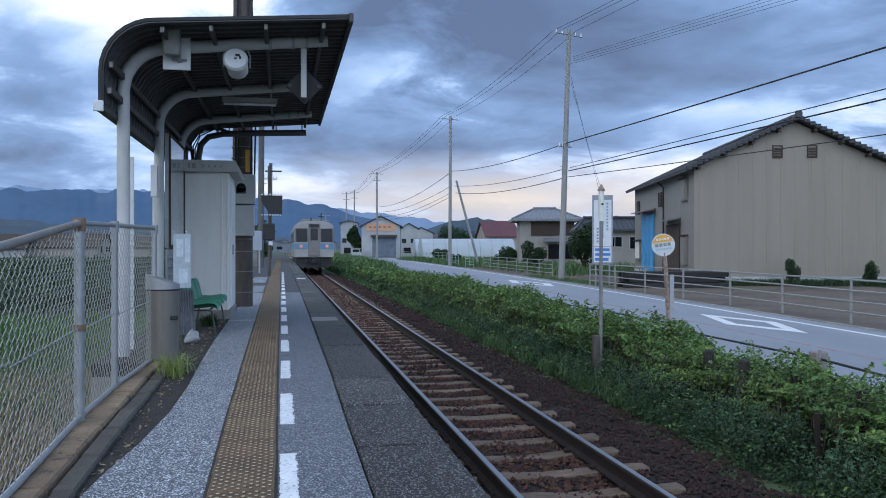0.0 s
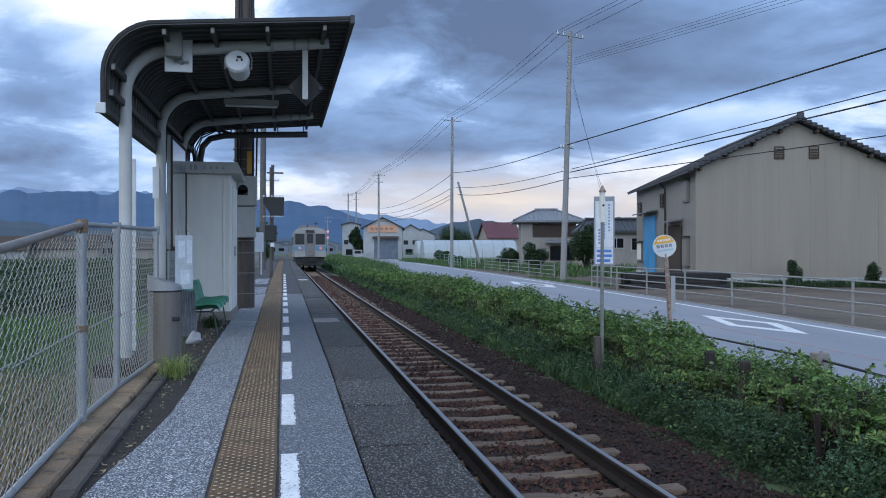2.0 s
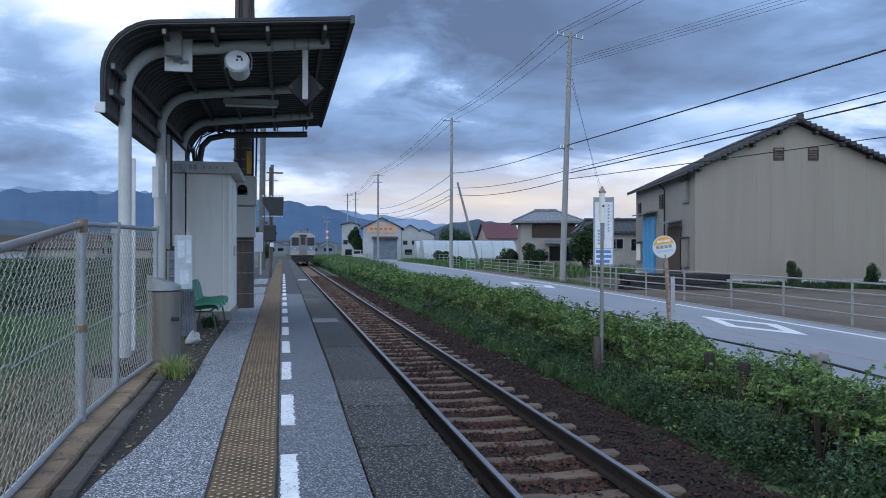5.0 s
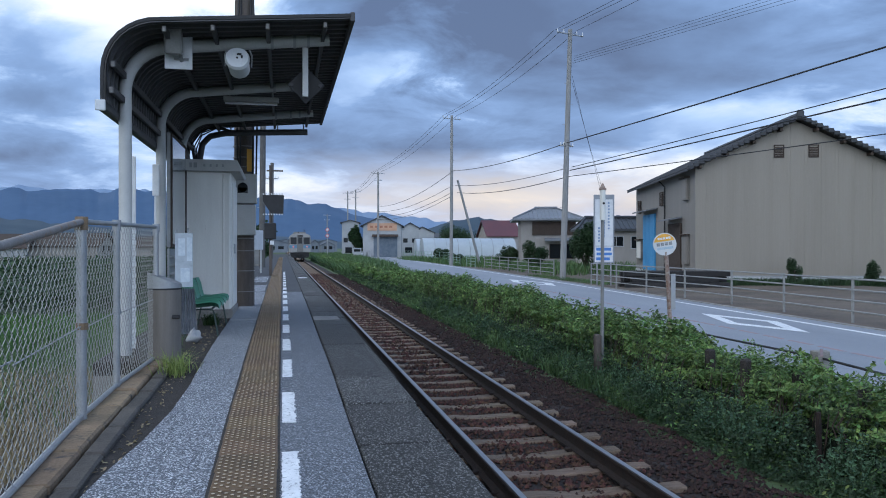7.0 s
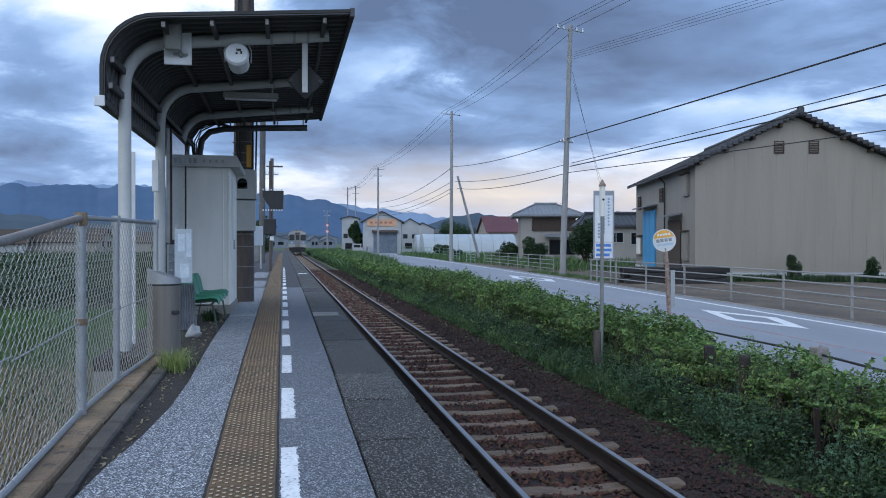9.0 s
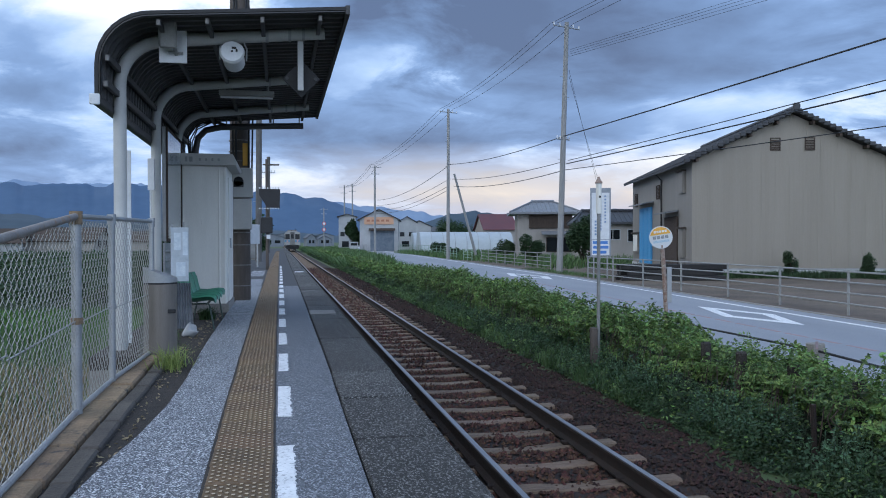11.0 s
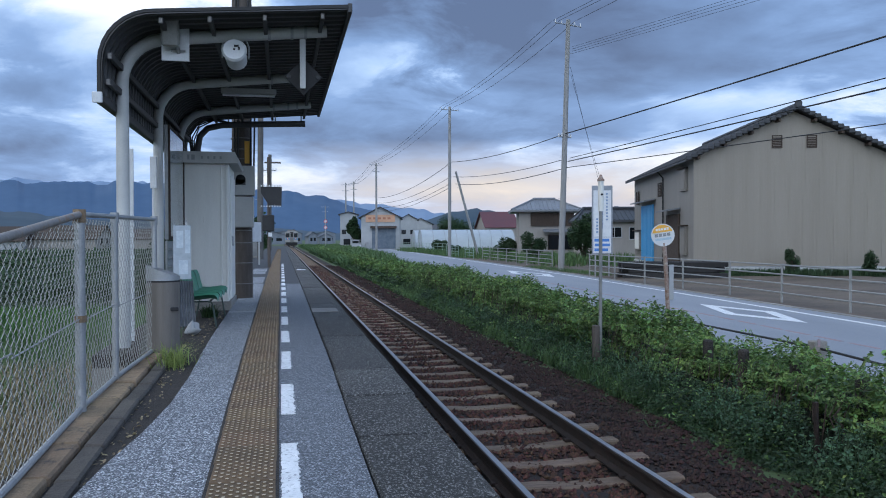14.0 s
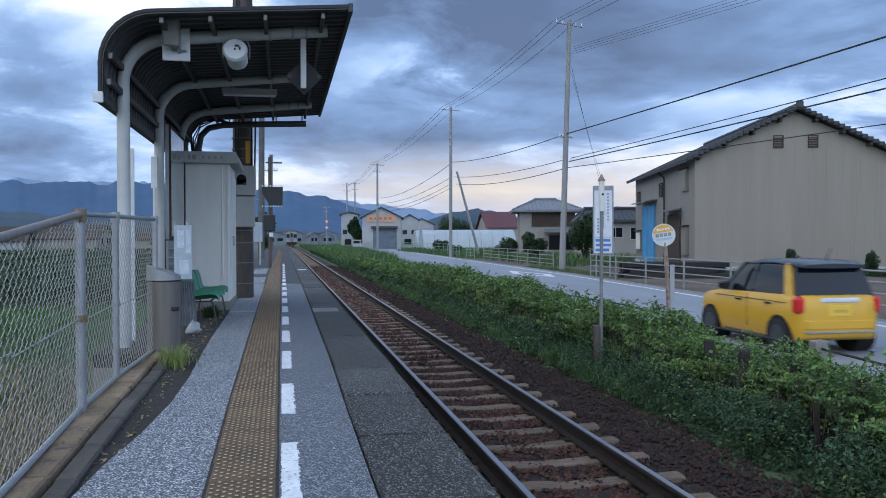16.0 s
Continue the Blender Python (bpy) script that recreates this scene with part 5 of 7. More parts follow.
def leaf_cloud(pts, nrm, size, rng):
    """Leaves as folded diamonds, laid about a surface; returns verts and faces."""
    n = len(pts)
    a = rng.normal(size=(n, 3))
    nn = nrm * 0.55 + np.array([0, 0, 0.55]) + rng.normal(size=(n, 3)) * 0.5
    nn /= np.linalg.norm(nn, axis=1)[:, None]
    u = np.cross(nn, a)
    u /= np.linalg.norm(u, axis=1)[:, None]
    v = np.cross(nn, u)
    s = size[:, None]
    V = np.zeros((n, 6, 3))
    V[:, 0] = pts - u * s
    V[:, 1] = pts - u * s * 0.25 + v * s * 0.5 + nn * s * 0.18
    V[:, 2] = pts + u * s * 0.45 + v * s * 0.45 + nn * s * 0.12
    V[:, 3] = pts + u * s * 1.05 - nn * s * 0.12
    V[:, 4] = pts + u * s * 0.45 - v * s * 0.45 + nn * s * 0.12
    V[:, 5] = pts - u * s * 0.25 - v * s * 0.5 + nn * s * 0.18
    base = (np.arange(n) * 6)[:, None]
    F = (base + np.array([[0, 1, 2, 3]])).tolist() + (base + np.array([[0, 3, 4, 5]])).tolist()
    return V.reshape(-1, 3).tolist(), F


def hedge_h(y):
    """Top height of the vine hedge along the track."""
    n = noise.noise(Vector((0, y * 0.55, 1.3))) * 0.13 + noise.noise(Vector((0, y * 1.9, 4.0))) * 0.08
    base = -0.26 if y < 9 else -0.14 if y < 17 else -0.04 if y < 24 else -0.16
    hump = 0.22 * math.exp(-((y - 27) / 3.2) ** 2)
    return base + n + hump - 0.15 * min(max((y - 34) / 30, 0), 1)


def hedge():
    root = thing("hedge", "overgrown green vine hedge along the railway", "hedge", kind="stuff")
    # near-black sheet behind the leaves; its colour stands for the inner shade
    bm = B()
    ys = [2.0 + i * 0.5 for i in range(40)] + [22 + i * 1.5 for i in range(70)]
    rows = []
    for y in ys:
        t = hedge_h(y)
        w = 0.15 * noise.noise(Vector((5, y * 0.8, 0)))
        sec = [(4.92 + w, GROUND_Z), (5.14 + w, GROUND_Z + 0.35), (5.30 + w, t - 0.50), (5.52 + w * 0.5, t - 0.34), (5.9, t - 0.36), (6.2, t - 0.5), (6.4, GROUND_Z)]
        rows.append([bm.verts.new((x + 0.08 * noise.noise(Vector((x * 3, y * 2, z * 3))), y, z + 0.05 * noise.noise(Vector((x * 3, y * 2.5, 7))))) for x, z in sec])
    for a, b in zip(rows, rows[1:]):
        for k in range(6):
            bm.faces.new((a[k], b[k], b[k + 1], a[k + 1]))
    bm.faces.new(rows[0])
    part("hedge_core", bm, HEDGEC, root, "near-black sheet painted as the shade inside the hedge", smooth=True)
    rng = np.random.default_rng(21)
    # vine leaves above, undergrowth below in the colour darkened for shade
    for kind in (0, 1):
        V, F = [], []
        for y0, y1, n, s0, s1 in ((3.0, 10, 84000, 0.011, 0.031), (10, 18, 50000, 0.016, 0.042), (18, 34, 46000, 0.021, 0.052), (34, 64, 26000, 0.04, 0.10), (64, 125, 12000, 0.10, 0.2)):
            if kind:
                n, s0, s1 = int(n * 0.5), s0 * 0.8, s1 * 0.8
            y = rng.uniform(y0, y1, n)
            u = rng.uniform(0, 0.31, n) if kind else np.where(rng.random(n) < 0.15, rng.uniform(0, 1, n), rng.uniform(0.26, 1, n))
            pts, nr, keep = np.zeros((n, 3)), np.zeros((n, 3)), np.ones(n, bool)
            for i in range(n):
                yy, uu = y[i], u[i]
                t = hedge_h(yy)
                w = 0.15 * noise.noise(Vector((5, yy * 0.8, 0)))
                hole = noise.noise(Vector((uu * 6 + kind * 5, yy * 2.2, 9.0))) + 0.5 * noise.noise(Vector((uu * 15, yy * 5.5, 3.0)))
                clump = noise.noise(Vector((uu * 5, yy * 1.5, 0.5))) * 0.36 + noise.noise(Vector((uu * 13, yy * 4.2, 2.5))) * 0.26
                if uu < 0.25:
                    # low growth at the foot
                    q = uu / 0.25
                    low = 0.36 + 0.30 * noise.noise(Vector((3.0, yy * 1.1, 6.0)))
                    pts[i] = (4.18 + w + 0.60 * q, yy, GROUND_Z + 0.03 + low * q ** 0.8)
                    nr[i] = (-0.55, 0, 0.85)
                    gap = 0.08
                    clump *= 0.8
                elif uu < 0.62:
                    # the shaded face, thin and full of gaps
                    q = (uu - 0.25) / 0.37
                    pts[i] = (4.88 + w + 0.18 * q, yy, GROUND_Z + 0.30 + (t - GROUND_Z - 0.40) * q)
                    nr[i] = (-0.95, 0, 0.25)
                    gap = -0.14 if q < 0.66 else 0.10
                else:
                    k = (uu - 0.62) / 0.38
                    pts[i] = (5.04 + 1.36 * k, yy, t - 0.05 - 0.3 * k * k)
                    nr[i] = (-0.2, 0, 1.0)
                    clump = max(clump, -0.1)
                    gap = 0.2
                if hole > gap and rng.random() < 0.9:
                    keep[i] = False
                    continue
                d = clump * min(1, 0.25 + uu * 3) + rng.uniform(-0.22, 0.06)
                pts[i] += nr[i] * d
                pts[i, 2] = max(pts[i, 2], GROUND_Z + 0.02)
            pts, nr = pts[keep], nr[keep]
            v, f = leaf_cloud(pts, nr, rng.uniform(s0, s1, len(pts)), rng)
            k = len(V)
            V += v
            F += [tuple(j + k for j in q) for q in f]
        raw("hedge_leaves", V, F, LEAF2 if kind else LEAF, root, "small dull green undergrowth leaves, darkened for the shade low down" if kind else "green vine leaves", kind="stuff")
    # bare hanging stems on the shaded face
    bm = B()
    r = random.Random(15)
    for i in range(260):
        y = 4 + 24 * r.random() ** 1.4
        x = 4.86 + 0.15 * noise.noise(Vector((5, y * 0.8, 0))) + r.uniform(-0.06, 0.2)
        top = hedge_h(y) - r.uniform(0.05, 0.3)
        z0 = GROUND_Z + r.uniform(0.0, 0.4)
        a, b = r.uniform(-0.12, 0.12), r.uniform(-0.08, 0.08)
        tube(bm, [(x, y, z0), (x + b, y + a, (z0 + top) / 2), (x + b * 0.4 + 0.05, y + a * 0.5, top)], r.uniform(0.003, 0.006), 4)
    tagged(part("hanging_stem", bm, WOODD, root, "thin bare brown stems"), kind="stuff")
    # trailing shoots above the outline
    bm = B()
    r = random.Random(5)
    pts = []
    for i in range(170):
        y = 4 + 30 * r.random() ** 1.3
        x = r.uniform(5.0, 5.8)
        z = hedge_h(y) - 0.05
        dx, dy = r.uniform(-0.15, 0.15), r.uniform(-0.2, 0.2)
        h = r.uniform(0.06, 0.22)
        tube(bm, [(x, y, z), (x + dx * 0.5, y + dy * 0.5, z + h * 0.7), (x + dx, y + dy, z + h)], 0.004, 4)
        for k in range(7):
            f = (k + 1) / 7
            pts.append((x + dx * f, y + dy * f, z + h * f))
    tagged(part("shoot", bm, LEAF, root, "thin green shoots"), kind="stuff")
    P = np.array(pts)
    v, f = leaf_cloud(P, np.tile((0, 0, 1.0), (len(P), 1)), rng.uniform(0.025, 0.05, len(P)), rng)
    raw("shoot_leaves", v, f, LEAF, root, kind="stuff")


def grasses():
    U = lambda a, b: (lambda g, n: g.uniform(a, b, n))
    P = lambda a, b, p: (lambda g, n: a + (b - a) * g.random(n) ** p)
    G = lambda x, y: np.full(len(x), GROUND_Z)
    # upright leafy weeds at the foot of the hedge
    rg = np.random.default_rng(46)
    stems, bmw = [], B()
    for i in range(900):
        y = 5.2 + 20 * rg.random() ** 1.3
        if noise.noise(Vector((2.0, y * 0.9, 8.0))) < -0.12:
            continue
        x = 4.32 + abs(rg.normal(0, 0.26))
        z, h = GROUND_Z + (x - 4.2) * 0.45, rg.uniform(0.12, 0.42)
        a, b = rg.normal(0, 0.06, 2)
        tube(bmw, [(x, y, z), (x + a * 0.4, y + b * 0.4, z + h * 0.6), (x + a, y + b, z + h)], 0.003, 3)
        for k in range(12):
            f = 0.2 + 0.8 * (k + rg.random()) / 12
            rr = 0.06 * (1.15 - f)
            stems.append((x + a * f + rg.normal(0, rr), y + b * f + rg.normal(0, rr), z + h * f))
    PW = np.array(stems)
    v, f = leaf_cloud(PW, np.tile((-0.2, -0.2, 1.0), (len(PW), 1)), rg.uniform(0.012, 0.026, len(PW)), rg)
    weeds = thing("hedge_foot_weeds", "upright bluish green leafy weeds at the hedge foot", "weeds", kind="stuff")
    raw("weed_leaves", v, f, LEAFB, weeds, kind="stuff")
    tagged(part("weed_stem", bmw, LEAF2, weeds), kind="stuff")
    # soft grass at the foot of the hedge
    blades("hedge_foot_grass", 9000, lambda g, n: 4.2 + np.abs(g.normal(0, 0.28, n)), P(9, 60, 1.3), lambda x, y: GROUND_Z + (x - 4.15) * 0.35, (0.08, 0.30), (0.007, 0.018), GRASS, "soft green grass at the foot of the hedge", "grass", 31, 0.8)
    blades("track_weeds", 7000, lambda g, n: 4.4 + np.abs(g.normal(0, 0.3, n)), P(55, 180, 1.0), lambda x, y: GROUND_Z + (x - 4.15) * 0.4, (0.3, 0.8), (0.03, 0.09), GRASS, "green weeds beside the distant track", "weeds", 32, 0.7)
    # verge between hedge and road
    blades("road_verge_grass", 9000, U(6.3, 7.2), P(2, 70, 1.4), G, (0.15, 0.55), (0.012, 0.03), GRASS, "green verge grass by the road", "grass", 33, 0.6)
    near = lambda v: lerp_line(ROAD_NEAR, v) - 0.15
    blades("road_margin_weeds", 9000, U(0, 1), P(16, 75, 1.2), G, (0.25, 0.8), (0.012, 0.035), GRASS, "tall green weeds between hedge and road", "weeds", 43, 0.6, span=(lambda v: 6.2, near))
    blades("far_margin_weeds", 12000, U(0, 1), U(70, 230), G, (0.5, 1.1), (0.06, 0.16), GRASS, "green weeds along the distant line and road", "weeds", 44, 0.6, span=(lambda v: 4.6, near))
    blades("hedge_tall_grass", 5200, lambda g, n: 4.5 + 1.3 * g.random(n), P(12, 70, 1.1), lambda x, y: np.array([hedge_h(v) for v in y]) - 0.35 - (5.3 - np.minimum(x, 5.3)) * 0.8, (0.2, 0.55), (0.006, 0.022), GRASS, "tall grass growing through the hedge", "grass", 45, 0.7)
    # field behind the fence
    blades("dry_grass", 42000, lambda g, n: -1.32 - 6.5 * g.random(n) ** 1.2, U(2.2, 12.5), G, (0.15, 0.5), (0.006, 0.016), DRY, "dry straw-coloured grass behind the fence", "grass", 34, 0.9)
    blades("field_weeds", 7000, lambda g, n: -1.5 - 12 * g.random(n), U(8.5, 17.5), G, (0.25, 0.75), (0.008, 0.025), GRASS, "green weeds in the field", "weeds", 35, 0.7)
    blades("bright_field_grass", 22000, U(-26, -2.0), U(17, 24.5), G, (0.15, 0.32), (0.02, 0.05), mat("young_rice", (0.05, 0.125, 0.03), (0.105, 0.20, 0.05), 0.5, 0.7, bump=0, island=0.2, extra=leafy), "bright green young crop", "crop", 36, 0.5)
    rng = np.random.default_rng(41)
    V, F = [], []
    for y0, y1, n, s0, s1, zt in ((24.5, 40, 30000, 0.05, 0.12, 1.25), (40, 62, 17000, 0.09, 0.2, 1.35), (62, 110, 9000, 0.2, 0.4, 1.4)):
        y = rng.uniform(y0, y1, n)
        x = -2.0 - (y * 0.75) * rng.random(n)
        top = np.array([zt * (0.6 + 0.4 * noise.noise(Vector((a * 0.6, b * 0.6, 0)))) for a, b in zip(x, y)])
        z = GROUND_Z + top * rng.random(n) ** 0.5
        v, f = leaf_cloud(np.stack([x, y, z], 1), np.tile((0, -0.3, 1.0), (n, 1)), rng.uniform(s0, s1, n), rng)
        k = len(V)
        V += v
        F += [tuple(j + k for j in q) for q in f]
    raw("bean_crop", V, F, LEAF2, None, "dense dark green leafy crop rows in the field", "crop", "stuff")
    # grass round the warehouse
    blades("forecourt_grass", 9000, U(21.5, 34), lambda g, n: g.random(n) * 2.4, lambda x, y: np.full(len(x), ROAD_Z - 0.02), (0.10, 0.5), (0.015, 0.045), LEAF2, "strip of dark green grass before the warehouse", "grass", 37, 0.6, along=lambda x: 39.4 - 0.253 * (x - 22.1))
    blades("far_verge_grass", 9000, lambda g, n: 18.5 + 16 * g.random(n), U(52, 130), G, (0.4, 1.1), (0.05, 0.13), GRASS, "overgrown green plot beyond the road", "grass", 38, 0.6)
    blades("roadside_weeds", 3000, lambda g, n: 16.2 + 1.2 * g.random(n), U(39, 52), G, (0.12, 0.4), (0.01, 0.03), GRASS, "weeds at the road edge", "weeds", 39, 0.6)


def shrub(name, label, x, y, z, rx, rz, n, leaf, seed, material=None, trunk=0.0, group=""):
    """A bush or tree: limbs, and leaves in uneven clumps with gaps."""
    root = thing(name, label, name.replace("_", " ") if name != "shrub" else "shrub", x, y, z, group=group)
    r = random.Random(seed)
    rng = np.random.default_rng(seed)
    bm = B()
    cl = []
    for i in range(9):
        a = r.uniform(0, 6.28)
        d = rx * r.uniform(0.15, 0.75)
        zz = trunk + rz * r.uniform(0.25, 0.95)
        e = Vector((d * math.cos(a), d * math.sin(a), zz))
        cyl(bm, (0, 0, trunk * 0.6), e, 0.035 * rx + 0.01, 0.012, 6)
        cl.append((e, r.uniform(0.3, 0.55)))
    cyl(bm, (0, 0, -0.1), (0, 0, trunk + rz * 0.5), 0.07 * rx + 0.02, 0.03 * rx, 8)
    part("trunk", bm, WOODD, root, "dark stem and limbs")
    per = n // len(cl)
    pts, nr = [], []
    for e, s in cl:
        q = rng.normal(size=(per, 3))
        q /= np.linalg.norm(q, axis=1)[:, None]
        rad = rng.random(per)[:, None] ** 0.35
        pts.append(np.array(e) + q * rad * np.array([rx * s, rx * s, rz * s * 0.7]))
        nr.append(q + np.array([0, 0, 0.4]))
    P = np.concatenate(pts)
    P[:, 2] = np.maximum(P[:, 2], 0.03)
    v, f = leaf_cloud(P, np.concatenate(nr), rng.uniform(leaf * 0.6, leaf * 1.3, len(P)), rng)
    raw("crown", v, f, material or LEAF, root, "uneven leafy crown")
    return root


# ---- fence, kerb and the things along the platform ----
FENCE = [(-1.04, 1.6, 0.89), (-1.115, 3.6, 1.065), (-1.195, 5.1, 1.20), (-1.21, 6.2, 1.218), (-1.165, 7.75, 1.235)]


def fence():
    root = thing("chain_link_fence", "galvanised chain-link fence with pipe posts and top rail", "fence")
    def at(y):
        for a, b in zip(FENCE, FENCE[1:]):
            if y <= b[1]:
                break
        f = (y - a[1]) / (b[1] - a[1])
        return a[0] + (b[0] - a[0]) * f, a[2] + (b[2] - a[2]) * f
    for k, (x, y, z) in enumerate(FENCE):
        if k == 1:
            continue
        bm = B()
        r = 0.030 if k == 2 else 0.024
        cyl(bm, (x, y, -0.3), (x, y, z + 0.01), r, seg=14)
        po = part("post", bm, GALV, root, smooth=True)
        for z0, z1 in ((z - 0.05, z + 0.03), (0.55, 0.59)):
            bm = B()
            cyl(bm, (x, y, z0), (x, y, z1), r + 0.008, seg=12)
            part("post_band", bm, KERB if k == 2 else GALV, po, "rusty clamp" if k == 2 else "")
    for a, b in zip(FENCE[:-1], FENCE[1:]):
        bm = B()
        tube(bm, [(a[0], a[1], a[2]), (b[0], b[1], b[2])], 0.021 if a[1] < 5 else 0.017, 10)
        part("top_rail", bm, GALV if a[1] > 5 else mat("rust_speckled_rail", (0.17, 0.15, 0.135), (0.30, 0.28, 0.26), 9, 0.6, 0.3, spots=((0.26, 0.15, 0.08), 0.35, 14)), root, smooth=True)
        bm = B()
        tube(bm, [(a[0], a[1], 0.03), (b[0], b[1], 0.03)], 0.017, 8)
        part("bottom_rail", bm, GALV, root, smooth=True)
        bm = B()
        tube(bm, [(a[0], a[1], 0.55), (b[0], b[1], 0.57)], 0.004, 5)
        part("tension_wire", bm, GALV, root)
    V, F = [], []
    p = 0.088
    n = int((7.7 - 1.65) / (p / 2))
    r = 0.0019
    for i in range(n):
        ya = 1.65 + i * p / 2
        if i % 2:
            continue
        x, zt = at(ya)
        m = int((zt - 0.05) / 0.045)
        for s in (0, 1):
            prev = None
            for j in range(m + 1):
                z = 0.05 + j * 0.045
                yy = ya + (p / 2 if (j % 2) else 0.0) * (1 if s else -1)
                xx = x + (0.003 if (j % 2) == s else -0.003)
                k = len(V)
                V += [(xx - r, yy, z - r * 0.3), (xx + r, yy - r, z), (xx + r, yy + r, z)]
                if prev is not None:
                    for q in range(3):
                        F.append((prev + q, prev + (q + 1) % 3, k + (q + 1) % 3, k + q))
                prev = k
    raw("wire_mesh", V, F, mat("mesh_wire", (0.22, 0.225, 0.22), (0.36, 0.365, 0.36), 8, 0.5, 0.25, bump=0), root, "galvanised diamond wire mesh", kind="stuff")


def kerbs():
    root = thing("fence_kerb", "stained concrete kerb blocks under the fence", "kerb", kind="structure")
    r = random.Random(3)
    bm = B()
    box(bm, 0, 0.16, 0.008, 0.592, -0.2, 0.0, 0.012)
    me = mesh_of("kerb_block", bm, KERB)
    bm = B()
    box(bm, 0, 0.105, 0.008, 0.592, -0.2, 0.0, 0.012)
    me2 = mesh_of("kerb_block", bm, mat("dark_kerb_concrete", (0.045, 0.04, 0.035), (0.12, 0.105, 0.09), 4, 0.9, bump=0.5, vary=0.15))
    for i in range(11):
        y = 1.3 + i * 0.6
        xo = -1.10 - 0.02 * (y - 3) if y < 6.5 else -1.18
        for m, dx, z in ((me, -0.055, 0.012), (me2, 0.125, -0.006)):
            ob = new("kerb_block", m)
            ob.parent = root
            ob.matrix_basis = pose(xo + dx + r.uniform(-0.006, 0.006), y, z + r.uniform(-0.006, 0.006), r.uniform(-0.5, 0.5), r.uniform(-1, 1), 1.1 + r.uniform(-0.5, 0.5))


def bin_thing():
    root = thing("litter_bin", "tall brown-grey steel litter bin with slanted lid", "litter bin", -1.085, 7.72, -0.03)
    bm = B()
    cyl(bm, (0, 0, 0), (0, 0, 0.70), 0.148, seg=32)
    part("bin_body", bm, STEELB, root, smooth=True)
    bm = B()
    vs = cyl(bm, (0, 0, 0.70), (0, 0, 0.82), 0.152, seg=32)
    for v in vs:
        if v.co.z > 0.78:
            v.co.z = 0.79 - v.co.x * 0.35
    part("lid", bm, GALV, root, "bright slanted steel lid", smooth=True)
    bm = B()
    box(bm, 0.08, 0.15, -0.13, -0.10, 0.42, 0.455, 0.006)
    part("latch", bm, BLACK, root, "small dark latch")
    bm = B()
    cyl(bm, (0, 0, 0.685), (0, 0, 0.70), 0.151, seg=32)
    part("rim", bm, BLACK, root)


def booth():
    root = thing("platform_booth", "cream steel-panelled booth with an overhanging flat roof", "booth")
    X0, X1, Y0, Y1, H = -1.49, -0.79, 12.5, 13.9, 2.20
    bm = B()
    box(bm, X0, X1, Y0, Y1, 0.10, H, 0.012)
    part("wall", bm, CREAM, root)
    bm = B()
    box(bm, X0 - 0.03, X1 + 0.03, Y0 - 0.03, Y1 + 0.03, -0.05, 0.10, 0.01)
    part("plinth", bm, CONC, root, "grey concrete plinth")
    bm = B()
    for x in (X0 + 0.02, X1 - 0.03, X1 - 0.11):
        box(bm, x - 0.012, x + 0.012, Y0 - 0.014, Y0 + 0.01, 0.1, H - 0.02, 0.003)
    part("corner_trim", bm, CREAM, root)
    bm = B()
    prism(bm, [(X0 - 0.08, 2.20), (X1 + 0.14, 2.20), (X1 + 0.16, 2.24), (X1 + 0.10, 2.37), (X0 - 0.08, 2.37)], Y0 - 0.14, Y1 + 0.12)
    rf = part("roof", bm, mat("roof_fascia", (0.40, 0.40, 0.385), (0.52, 0.52, 0.50), 1.5, 0.6, bump=0.08, streak=(4, 4, 0.8)), root, "pale grey roof fascia")
    bm = B()
    for x, w, h in ((-1.38, 0.035, 0.075), (-1.32, 0.05, 0.075)):
        box(bm, x, x + w, Y0 - 0.148, Y0 - 0.138, 2.245, 2.245 + h)
    for i in range(4):
        box(bm, -1.18 + i * 0.09, -1.15 + i * 0.09, Y0 - 0.148, Y0 - 0.138, 2.26, 2.30)
    part("sign_shapes", bm, mat("faded_grey_print", (0.24, 0.25, 0.25), (0.33, 0.34, 0.34), 6, 0.7, bump=0), rf, "faded grey emblem shapes")
    bm = B()
    box(bm, X1 - 0.005, X1 + 0.025, Y0 + 0.25, Y1 - 0.2, 0.12, 2.05, 0.008)
    dr = part("door", bm, CREAM, root)
    bm = B()
    box(bm, X1 + 0.024, X1 + 0.05, Y0 + 0.32, Y0 + 0.36, 0.95, 1.10, 0.005)
    part("handle", bm, GALV, dr)
    bm = B()
    box(bm, X0 - 0.02, X0 + 0.06, Y0 - 0.06, Y0 - 0.012, 1.0, 2.2, 0.006)
    part("conduit", bm, GALV, root)


